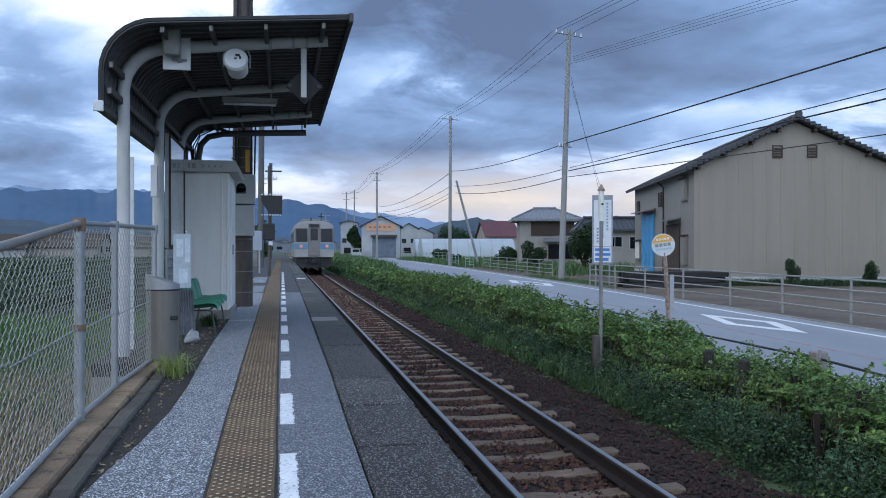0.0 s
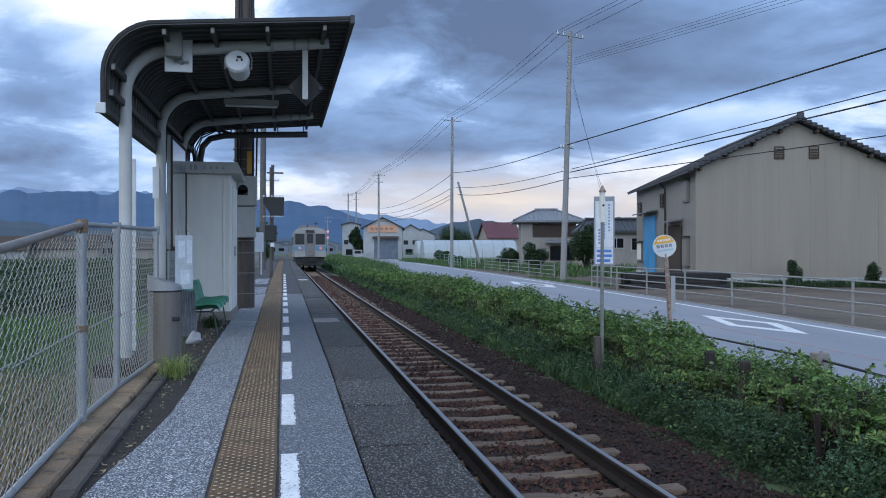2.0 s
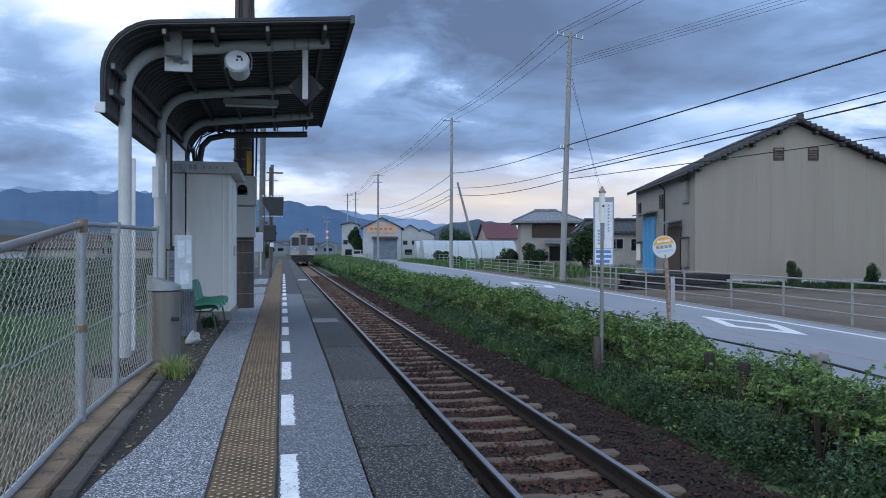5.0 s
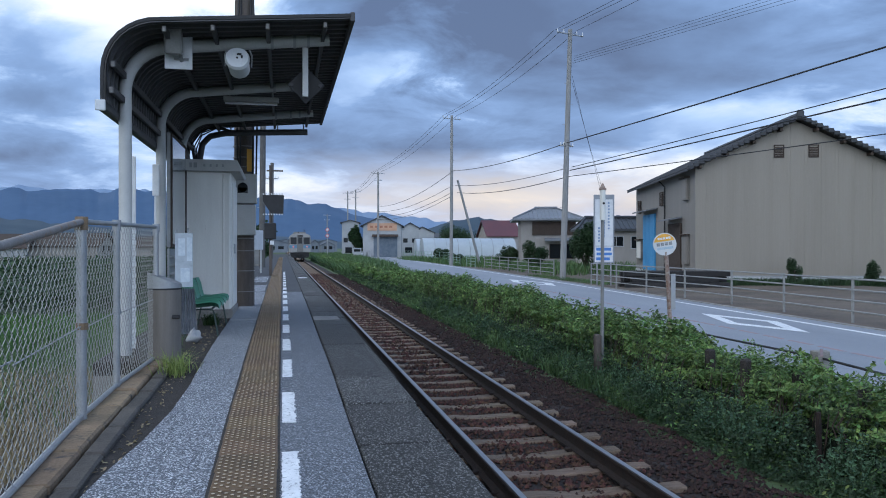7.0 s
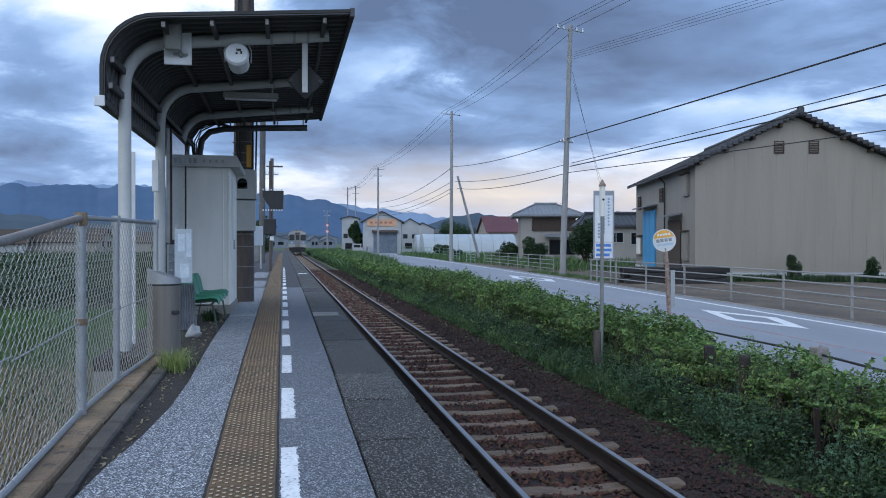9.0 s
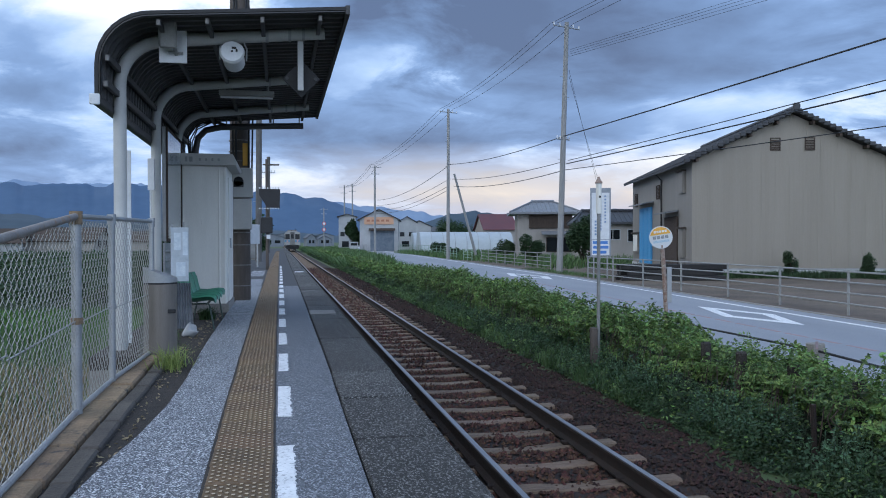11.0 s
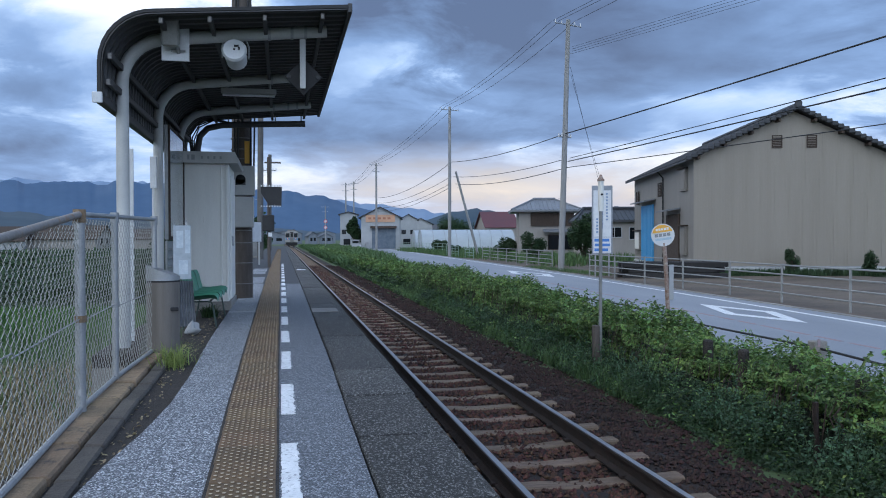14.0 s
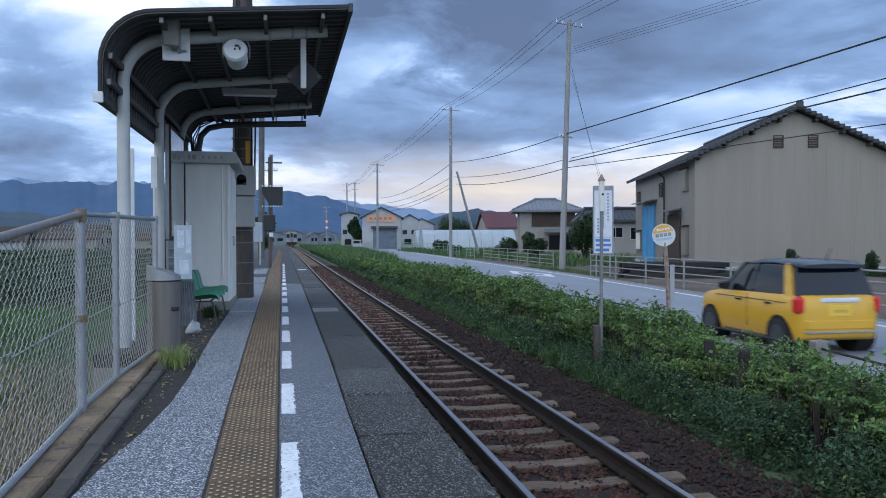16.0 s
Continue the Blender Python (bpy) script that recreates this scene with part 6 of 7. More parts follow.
def seats():
    """Four moulded shells on one low steel frame."""
    root = thing("waiting_bench", "row of four faded green plastic seats on thin steel legs", "bench", -1.19, 9.95, -0.03)
    prof = [(0.43, 0.345), (0.405, 0.372), (0.34, 0.380), (0.19, 0.362), (0.085, 0.368), (0.045, 0.40), (0.025, 0.47), (0.0, 0.585), (-0.03, 0.655)]
    for n in range(4):
        bm = B()
        secs = []
        for i, (px, pz) in enumerate(prof):
            rowv = []
            for j in range(9):
                f = j / 8 - 0.5
                up = 0.045 * (2 * abs(f)) ** 2.5 if i < 5 else 0.0
                fw = 0.045 * (2 * abs(f)) ** 2 if i >= 5 else 0.0
                nar = 1.0 if 0 < i < len(prof) - 1 else 0.86
                rowv.append((px + fw, n * 0.49 + f * 0.45 * nar, pz + up))
            secs.append(rowv)
        grids = []
        for off in (0.0, -0.014):
            g = [[bm.verts.new((a + (off if i > 4 else 0), b, c + (off if i <= 4 else 0))) for a, b, c in rowv] for i, rowv in enumerate(secs)]
            grids.append(g)
            for u, w in zip(g, g[1:]):
                for k in range(8):
                    bm.faces.new((u[k], u[k + 1], w[k + 1], w[k]))
        a, b = grids
        for k in range(8):
            bm.faces.new((a[0][k], b[0][k], b[0][k + 1], a[0][k + 1]))
            bm.faces.new((a[-1][k], a[-1][k + 1], b[-1][k + 1], b[-1][k]))
        part("seat_shell", bm, GREENP, root, "faded green moulded shell", smooth=True)
        bm = B()
        box(bm, -0.035, -0.012, n * 0.49 - 0.03, n * 0.49 + 0.03, 0.612, 0.632, 0.004)
        part("grip_slot", bm, BLACK, root, "dark grip slot")
    frame_m = mat("dark_green_steel", (0.03, 0.05, 0.045), (0.07, 0.10, 0.085), 6, 0.5, bump=0.03)
    for x in (0.10, 0.34):
        bm = B()
        tube(bm, [(x, -0.2, 0.335), (x, 1.67, 0.335)], 0.013, 8)
        part("frame_rail", bm, frame_m, root, smooth=True)
    for y in (0.0, 1.47):
        for x0, x1 in ((0.34, 0.41), (0.10, 0.02)):
            bm = B()
            tube(bm, [(0.22, y, 0.325), (x0, y, 0.325), (x0 + (x1 - x0) * 0.3, y, 0.29), (x1, y, 0.0)], 0.011, 8)
            part("leg", bm, frame_m, root, smooth=True)


def boards():
    # glazed notice board on the rear posts
    nb = thing("notice_board", "glazed notice board with pale posters between posts", "notice board", -1.47, 10.85, 1.05)
    bm = B()
    box(bm, -0.03, 0.02, 0, 1.55, 0, 1.50, 0.006)
    part("backing", bm, GALV, nb)
    for y0, y1, z0, z1 in ((0.05, 0.75, 0.08, 1.42), (0.82, 1.5, 0.5, 1.42), (0.82, 1.5, 0.08, 0.45)):
        bm = B()
        box(bm, 0.02, 0.024, y0, y1, z0, z1)
        part("poster", bm, mat("pale_poster", (0.55, 0.58, 0.60), (0.72, 0.74, 0.75), 3, 0.5, bump=0), nb, "pale poster")
    bm = B()
    box(bm, 0.03, 0.036, 0.03, 1.52, 0.04, 1.46)
    g = part("pane", bm, clear_pane(), nb, "reflecting glass")
    g.visible_shadow = False
    bm = B()
    for a in ((0.0, 0.03, 0, 1.5), (1.52, 1.55, 0, 1.5), (0.03, 1.52, 0, 0.04), (0.03, 1.52, 1.46, 1.5)):
        box(bm, 0.02, 0.045, a[0], a[1], a[2], a[3], 0.004)
    part("frame", bm, WOODD, nb, "brown frame")
    # leaflet shelves under the glazed board
    sh = thing("leaflet_shelf", "grey slatted leaflet shelf under the glazed board", "shelf", -1.47, 10.9, 0.18)
    bm = B()
    box(bm, -0.03, 0.0, 0, 1.5, 0, 0.85, 0.004)
    part("back_panel", bm, mat("pale_grey_panel", (0.30, 0.31, 0.31), (0.42, 0.43, 0.43), 3, 0.6), sh, "pale grey back panel")
    for k in range(7):
        bm = B()
        box(bm, 0.0, 0.05, 0.02, 1.48, 0.04 + k * 0.115, 0.065 + k * 0.115, 0.004)
        part("slat", bm, GALV, sh)
    # clear pocket rack with notices, over a dark sheet added for bench-back shade
    rk = thing("leaflet_rack", "clear plastic pocket rack with pale notices beside the seats", "rack", -1.11, 9.5, -0.03, 4)
    bm = B()
    box(bm, -0.11, 0.085, -0.006, 0.006, 0.62, 1.24, 0.003)
    part("panel", bm, mat("hazy_plastic", (0.34, 0.39, 0.44), (0.50, 0.55, 0.60), 5, 0.3, bump=0.05, fine=30), rk, "hazy pale plastic panel")
    bm = B()
    box(bm, -0.108, -0.06, -0.008, 0.014, 0.0, 0.618, 0.004)
    part("support_board", bm, WHITE, rk, "narrow white upright")
    bm = B()
    box(bm, -0.11, -0.085, 0.008, 0.012, 0.62, 1.28)
    box(bm, 0.02, 0.04, 0.008, 0.012, 1.2, 1.3)
    part("hanging_strap", bm, GALV, rk)
    for i, (x0, x1, z, h) in enumerate(((-0.075, 0.0, 0.98, 0.20), (0.02, 0.075, 0.92, 0.27), (-0.05, 0.05, 0.68, 0.16))):
        bm = B()
        box(bm, x0, x1, -0.012, -0.005, z, z + h)
        part("notice", bm, mat("bluish_notice", (0.42, 0.50, 0.58), (0.66, 0.72, 0.76), 14, 0.6, bump=0), rk, "small printed notice")
    # pleats and dark grey stand for the striped shade of the bench backs
    bm = B()
    n = 13
    rows_ = []
    for j in range(6):
        z = 0.60 - j * 0.105
        rows_.append([bm.verts.new((-0.055 + 0.155 * i / (n - 1) * (1 + 0.05 * j), 0.02 + (0.022 if i % 2 else -0.008) * (1 - 0.08 * j), z)) for i in range(n)])
    for a, b in zip(rows_, rows_[1:]):
        for k in range(n - 1):
            bm.faces.new((a[k], a[k + 1], b[k + 1], b[k]))
    r = bmesh.ops.extrude_face_region(bm, geom=bm.faces[:])
    bmesh.ops.translate(bm, verts=[g for g in r["geom"] if isinstance(g, bmesh.types.BMVert)], vec=(0, 0.006, 0))
    part("hanging_sheet", bm, mat("bench_shade_grey", (0.10, 0.11, 0.13), (0.22, 0.235, 0.26), 8, 0.6), rk, "grey pleated sheet added for the shade of the bench backs", smooth=True)
    # plastic bag at its foot
    bm = B()
    r = random.Random(8)
    bmesh.ops.create_icosphere(bm, subdivisions=3, radius=0.085)
    for v in bm.verts:
        n = noise.noise(v.co * 14) * 0.025
        v.co = Vector((v.co.x * (0.85 - v.co.z * 4.0) + n * 2.2, v.co.y * (0.7 - v.co.z * 2), max(v.co.z * 0.95, -0.085) + n * 2.4))
    bmesh.ops.translate(bm, verts=bm.verts[:], vec=(-0.99, 9.3, 0.05))
    solo("plastic_bag", bm, WHITEW, "crumpled white plastic bag on the ground by the rack", "bag", smooth=True)
    # narrow board behind the fence
    st = thing("sign_stand", "narrow white upright board behind the fence", "sign", -1.60, 8.95, -0.2)
    bm = B()
    box(bm, -0.05, 0.05, -0.01, 0.01, 0.0, 2.22, 0.004)
    part("board", bm, WHITE, st)
    bm = B()
    box(bm, -0.03, 0.05, 1.6, 1.66, 1.9, 2.3, 0.004)
    box(bm, -0.01, 0.01, 1.62, 1.64, 0.0, 1.9)
    part("side_plate", bm, WHITE, st)


def clear_pane():
    m = bpy.data.materials.new("clear_pane")
    m.use_nodes = True
    p = m.node_tree.nodes["Principled BSDF"]
    p.inputs["Base Color"].default_value = (0.9, 0.93, 0.95, 1)
    p.inputs["Roughness"].default_value = 0.02
    p.inputs["Transmission Weight"].default_value = 1.0
    return m


def platform_poles():
    root = thing("platform_pole", "dark stained round pole with steel bands and boxes", "utility pole", -0.70, 14.7, -0.1, group="utility poles")
    bm = B()
    cyl(bm, (0, 0, 0), (0.02, 0, 10.5), 0.185, 0.15, 20)
    part("shaft", bm, POLED, root, smooth=True)
    for z in (0.35, 0.72, 1.08, 1.3, 2.42, 2.58, 2.75, 2.95, 3.9, 4.25):
        bm = B()
        cyl(bm, (0, 0, z), (0, 0, z + 0.016), 0.19, seg=20)
        part("steel_band", bm, mat("dull_band_steel", (0.12, 0.115, 0.11), (0.26, 0.25, 0.24), 14, 0.5, 0.3), root)
    bm = B()
    box(bm, -0.24, 0.24, -0.42, -0.16, 1.92, 2.44, 0.012)
    bx = part("meter_box", bm, mat("box_grey", (0.33, 0.335, 0.325), (0.43, 0.435, 0.42), 2, 0.5, bump=0.04), root, "grey steel box with a round window")
    bm = B()
    cyl(bm, (0.0, -0.425, 2.2), (0.0, -0.41, 2.2), 0.085, seg=20)
    box(bm, -0.085, 0.085, -0.425, -0.41, 2.1, 2.2)
    part("meter_glass", bm, GLASSD, bx, "dark meter window")
    bm = B()
    box(bm, -0.22, 0.22, -0.42, -0.16, 1.36, 1.90, 0.012)
    b2 = part("switch_box", bm, mat("box_grey", (0, 0, 0), (0, 0, 0)), root, "grey switch box")
    bm = B()
    box(bm, -0.13, -0.10, -0.435, -0.418, 1.58, 1.70, 0.004)
    part("latch", bm, BLACK, b2)
    bm = B()
    box(bm, 0.06, 0.17, -0.18, -0.15, 2.5, 2.9, 0.005)
    part("yellow_plate", bm, ORANGE, root, "yellow warning plate")
    bm = B()
    for dx in (-0.1, -0.05, 0.16, 0.22):
        tube(bm, [(dx, -0.2, 2.4), (dx * 1.1, -0.2, 3.5), (dx * 0.8, -0.18, 5.5), (dx, -0.17, 9.5)], 0.016, 6)
    part("cable_run", bm, CABLE, root)
    for x, y, h, r in ((-1.12, 43.0, 11.5, 0.17), (-1.14, 77, 9.1, 0.2), (-1.6, 110, 8, 0.16)):
        p = pole("utility_pole", "grey concrete pole standing on the platform", x, y, -0.1, x + 0.1, y, h, r, r * 0.8, mat("grey_stained_pole", (0.07, 0.068, 0.066), (0.15, 0.145, 0.14), 2, 0.85, fine=40), ((h - 1.5, 0.6, 0.0),))
    # convex mirror hood with striped edges over the platform
    mr = thing("hooded_mirror", "dark hooded mirror with striped edges on a platform pole", "mirror", -0.36, 30.0, 0.0)
    bm = B()
    cyl(bm, (-0.1, 0.1, -0.1), (-0.1, 0.1, 4.1), 0.06, seg=10)
    cyl(bm, (-0.25, 0.1, 3.9), (0.35, 0.1, 3.9), 0.03, seg=8)
    part("mast", bm, POLED, mr)
    bm = B()
    prism(bm, [(-0.38, 2.98), (-0.38, 2.75), (-0.1, 2.32), (0.36, 2.28), (0.38, 2.98)], -0.2, 0.05)
    hd = part("hood", bm, BLACK, mr)
    for z0 in (2.99, 2.24):
        for i in range(8):
            bm = B()
            box(bm, -0.38 + i * 0.096, -0.335 + i * 0.096, -0.24, -0.2, z0, z0 + 0.05)
            part("stripe", bm, WHITE, hd)
    bm = B()
    box(bm, -0.33, 0.1, -0.15, 0.15, 1.35, 1.95, 0.03)
    part("control_box", bm, BLACK, mr)
    bm = B()
    box(bm, -0.12, 0.02, -0.22, -0.2, 1.15, 1.3)
    part("plate", bm, WHITE, mr, "small white plate")


def platform_clutter():
    sign = thing("station_sign", "white station sign board on two posts at the platform back", "sign", -1.17, 33.0, 0.0, 62)
    bm = B()
    box(bm, -0.7, 0.7, -0.03, 0.03, 0.95, 1.75, 0.01)
    part("board", bm, WHITE, sign)
    for x in (-0.55, 0.55):
        bm = B()
        cyl(bm, (x, 0, -0.1), (x, 0, 0.96), 0.035, seg=8)
        part("post", bm, POSTP, sign)
    for x, y in ((-1.4, 19.6), (-1.5, 33.0), (-1.45, 47.0)):
        box_thing = thing("relay_cabinet", "grey steel relay cabinet at the back of the platform", "cabinet", x, y, 0.0, group="relay cabinets")
        bm = B()
        box(bm, -0.25, 0.25, -0.22, 0.22, 0.08, 1.15, 0.015)
        part("case", bm, mat("cabinet_grey", (0.16, 0.165, 0.165), (0.26, 0.265, 0.26), 3, 0.6), box_thing)
        bm = B()
        box(bm, -0.28, 0.28, -0.25, 0.25, 1.15, 1.2, 0.01)
        part("lid", bm, DARKST, box_thing)
        bm = B()
        box(bm, -0.2, 0.2, -0.18, 0.18, -0.02, 0.08)
        part("plinth", bm, CONC, box_thing)


# ---- roadside ----
def bus_stop():
    root = thing("bus_stop_sign", "round bus stop sign, orange and white, on a rusty leaning post", "bus stop", 6.28, 12.29, -0.95)
    rz = -math.degrees(math.atan2(6.48, 12.05))
    c = Vector((0, 0, 2.05))
    m = Matrix.Translation(c) @ pose(0, 0, 0, 0, 0, rz) @ pose(0, 0, 0, 0, -8, 0) @ Matrix.Scale(0.93, 4)
    bm = B()
    cyl(bm, (0, 0, 0), (0, 0.018, 0), 0.205, seg=40)
    bmesh.ops.transform(bm, matrix=m, verts=bm.verts[:])
    disc = part("sign_disc", bm, WHITE, root, "white round plate")
    bm = B()
    n = 18
    pts = [(0.185 * math.cos(a), 0.185 * math.sin(a)) for a in [math.radians(16) + math.radians(148) * i / n for i in range(n + 1)]]
    prism(bm, [(x, z) for x, z in pts], -0.005, 0.001)
    bmesh.ops.transform(bm, matrix=m, verts=bm.verts[:])
    part("orange_field", bm, ORANGE, disc, "orange upper field")
    bm = B()
    for i in range(5):
        box(bm, -0.11 + i * 0.048, -0.075 + i * 0.048, -0.008, -0.0045, 0.085, 0.125)
    bmesh.ops.transform(bm, matrix=m, verts=bm.verts[:])
    part("print_bars", bm, PAINT, disc)
    bm = B()
    for i in range(4):
        x = -0.14 + i * 0.072
        box(bm, x, x + 0.056, -0.004, 0.0005, -0.028, 0.030)
    bmesh.ops.transform(bm, matrix=m, verts=bm.verts[:])
    part("name_bars", bm, mat("faded_dark_print", (0.10, 0.11, 0.12), (0.42, 0.44, 0.46), 60, 0.6, bump=0, fine=90), disc, "dark illegible stop name")
    bm = B()
    box(bm, -0.14, 0.14, -0.004, 0.0005, -0.095, -0.055)
    bmesh.ops.transform(bm, matrix=m, verts=bm.verts[:])
    part("lower_bar", bm, mat("pale_blue_print", (0.32, 0.45, 0.56), (0.5, 0.6, 0.68), 30, 0.6, bump=0), disc, "pale blue print bar")
    bm = B()
    tube(bm, [(0.03, 0.02, 1.92), (0.06, 0.02, 1.6), (0.105, 0.01, 0.7), (0.14, 0.0, -0.2)], 0.036, 10)
    part("sign_post", bm, RUSTP, root, "white post flaking with rust", smooth=True)
    bm = B()
    box(bm, 0.11, 0.19, -0.02, 0.0, 0.95, 1.55, 0.004)
    part("timetable_plate", bm, WHITEW, root, "pale narrow plate")
    # old signal-like post by the track
    p = thing("trackside_post", "thin grey post with a pale cylinder head beside the track", "post", 4.66, 11.1, -1.0)
    bm = B()
    cyl(bm, (0, 0, 0), (0.01, 0, 2.5), 0.027, 0.027, 10)
    part("shaft", bm, mat("grey_post_paint", (0.15, 0.155, 0.15), (0.25, 0.25, 0.245), 4, 0.6, spots=((0.16, 0.10, 0.06), 0.2, 14)), p, smooth=True)
    bm = B()
    cyl(bm, (0.01, 0, 2.45), (0.01, 0, 2.92), 0.043, seg=14)
    part("head", bm, CREAM, p, "cream cylinder head", smooth=True)
    bm = B()
    cyl(bm, (0.01, 0, 2.92), (0.01, 0, 3.0), 0.05, 0.01, 14)
    cyl(bm, (0.01, 0, 2.90), (0.01, 0, 2.925), 0.055, seg=14)
    part("cap", bm, RUSTP, p, "reddish cap")
    bm = B()
    cyl(bm, (0.01, -0.045, 2.7), (0.01, -0.04, 2.7), 0.018, seg=10)
    part("hole", bm, BLACK, p)
    bm = B()
    box(bm, -0.12, -0.03, -0.06, 0.04, -0.1, 0.75, 0.01)
    part("stub", bm, POLED, p, "weathered grey stub post at its foot")
    # tall banner board by the warehouse
    b = thing("banner_board", "tall white upright banner with a blue foot panel", "banner", 16.27, 38.5, ROAD_Z - 0.02, -15)
    bm = B()
    box(bm, -0.53, 0.53, -0.03, 0.03, 1.15, 4.7, 0.01)
    part("board", bm, mat("grey_banner_frame", (0.20, 0.22, 0.25), (0.30, 0.32, 0.35), 3, 0.6), b, "grey frame board")
    bm = B()
    box(bm, -0.45, 0.45, -0.045, -0.028, 2.05, 4.45, 0.0)
    part("white_panel", bm, WHITE, b, "white panel")
    bm = B()
    box(bm, -0.45, 0.45, -0.045, -0.028, 1.22, 2.02, 0.0)
    part("foot_panel", bm, WHITE, b, "white foot panel")
    bm = B()
    for x0, x1, z0, z1 in ((-0.40, 0.36, 1.80, 1.95), (-0.38, 0.40, 1.56, 1.70), (-0.40, 0.30, 1.30, 1.45)):
        box(bm, x0, x1, -0.052, -0.044, z0, z1, 0.0)
    part("blue_panel", bm, SIGNB, b, "blue lettered panels")
    pr = mat("blue_grey_print", (0.10, 0.16, 0.30), (0.30, 0.38, 0.50), 20, 0.6, bump=0)
    for x, z0, n, w in ((-0.26, 2.25, 5, 0.10), (-0.02, 2.5, 9, 0.13), (0.24, 2.9, 9, 0.09)):
        bm = B()
        for k in range(n):
            box(bm, x - w / 2, x + w / 2, -0.052, -0.044, z0 + k * 0.165, z0 + k * 0.165 + w)
        part("print_column", bm, pr, b, "illegible vertical print")
    for x in (-0.35, 0.35):
        bm = B()
        cyl(bm, (x, 0, 0), (x, 0, 1.2), 0.04, seg=8)
        part("leg", bm, GALV, b)
    # cable guard along the near road edge
    g = thing("cable_guard", "low black cable strung on concrete stub posts along the road", "cable guard")
    for x, y in ((7.02, 9.35), (7.3, 15.9), (6.8, 3.6)):
        bm = B()
        box(bm, x - 0.10, x + 0.10, y - 0.08, y + 0.08, GROUND_Z - 0.1, -0.33 if y < 10 else -0.50, 0.015)
        po = part("stub_post", bm, CONC, g, "square concrete stub post")
        bm = B()
        box(bm, x - 0.06, x - 0.02, y - 0.085, y - 0.079, -0.4, -0.30)
        part("red_mark", bm, REDL, po)
    bm = B()
    tube(bm, [(6.75, 3.0, -0.42), (6.93, 8.0, -0.455), (7.02, 9.35, -0.43), (7.15, 12.5, -0.46), (7.3, 15.9, -0.40), (7.5, 20.0, -0.47), (7.75, 24.5, -0.42), (8.1, 32.0, -0.46)], 0.017, 7)
    part("cable", bm, BLACK, g)
    ip = thing("iron_post", "thin rusty iron post standing before the hedge", "post", 4.62, 6.15, GROUND_Z)
    bm = B()
    box(bm, -0.018, 0.018, -0.018, 0.018, -0.1, 0.62, 0.004, pose(0, 0, 0, 0, -2, 12))
    part("post_bar", bm, RUST, ip)
    # dark stakes in the hedge
    first = thing("timber_stake", "dark rotten timber stake standing in the hedge", "stake", 5.20, 8.98, GROUND_Z - 0.04, group="hedge stakes")
    bm = B()
    box(bm, -0.055, 0.055, -0.05, 0.05, -0.1, 0.84, 0.02)
    part("stake_post", bm, SOIL, first)
    for x, y, rz in ((5.21, 8.22, 10), (5.20, 7.24, -6), (5.22, 6.33, 4)):
        copy_thing(first, pose(x, y, GROUND_Z - 0.05, 2, -2, rz))


def railing(name, label, pts, h, rails, material, step, group):
    root = thing(name, label, "railing", group=group)
    L = [0.0]
    for a, b in zip(pts, pts[1:]):
        L.append(L[-1] + (Vector(b) - Vector(a)).length)
    def at(s):
        for i in range(len(pts) - 1):
            if s <= L[i + 1] + 1e-6:
                return Vector(pts[i]).lerp(Vector(pts[i + 1]), (s - L[i]) / (L[i + 1] - L[i]))
        return Vector(pts[-1])
    n = max(1, round(L[-1] / step))
    for i in range(n + 1):
        p = at(L[-1] * i / n)
        bm = B()
        cyl(bm, p + Vector((0, 0, -0.2)), p + Vector((0, 0, h + 0.02)), 0.038, seg=10)
        part("post", bm, material, root, smooth=True)
    for z in rails:
        bm = B()
        tube(bm, [at(L[-1] * i / n) + Vector((0, 0, z)) for i in range(n + 1)], 0.024, 8)
        part("rail", bm, material, root, smooth=True)
    return root


def railings():
    xf = lambda y, d=0.85: (lerp_line(ROAD_FAR, y) + d, y, ROAD_Z)
    cream = mat("cream_railing_paint", (0.18, 0.185, 0.18), (0.30, 0.30, 0.29), 5, 0.5, spots=((0.3, 0.2, 0.12), 0.12, 9), bump=0.03)
    grn = mat("green_railing_paint", (0.17, 0.27, 0.21), (0.27, 0.37, 0.29), 5, 0.5, bump=0.03)
    R = (1.12, 0.84, 0.56, 0.28)
    railing("roadside_railing", "pale four-rail pipe railing along the road", [(x, y, ROAD_Z) for x, y in ((13.25, 4.5), (13.9, 11.4), (14.55, 18.2), (14.9, 21.6), (15.25, 25.2), (15.34, 31.6), (15.58, 38.5))], 1.14, R, cream, 3.41, "roadside railings")
    railing("roadside_railing", "pale pipe railing section beyond the utility pole", [xf(y, 1.6) for y in (50, 60, 73)], 1.15, R, cream, 3.2, "roadside railings")
    railing("roadside_railing", "short pale green railing by the culvert", [xf(y, 1.2) for y in (75.5, 80)], 1.15, R, grn, 2.0, "roadside railings")
    railing("roadside_railing", "short pale green railing by the bracing pole", [xf(y, 1.2) for y in (84, 92)], 1.15, R, grn, 2.0, "roadside railings")
    railing("roadside_railing", "long green railing by the far fields", [xf(y, 2.6) for y in (100, 130, 175)], 1.3, (1.3, 0.9, 0.5), grn, 4.0, "roadside railings")


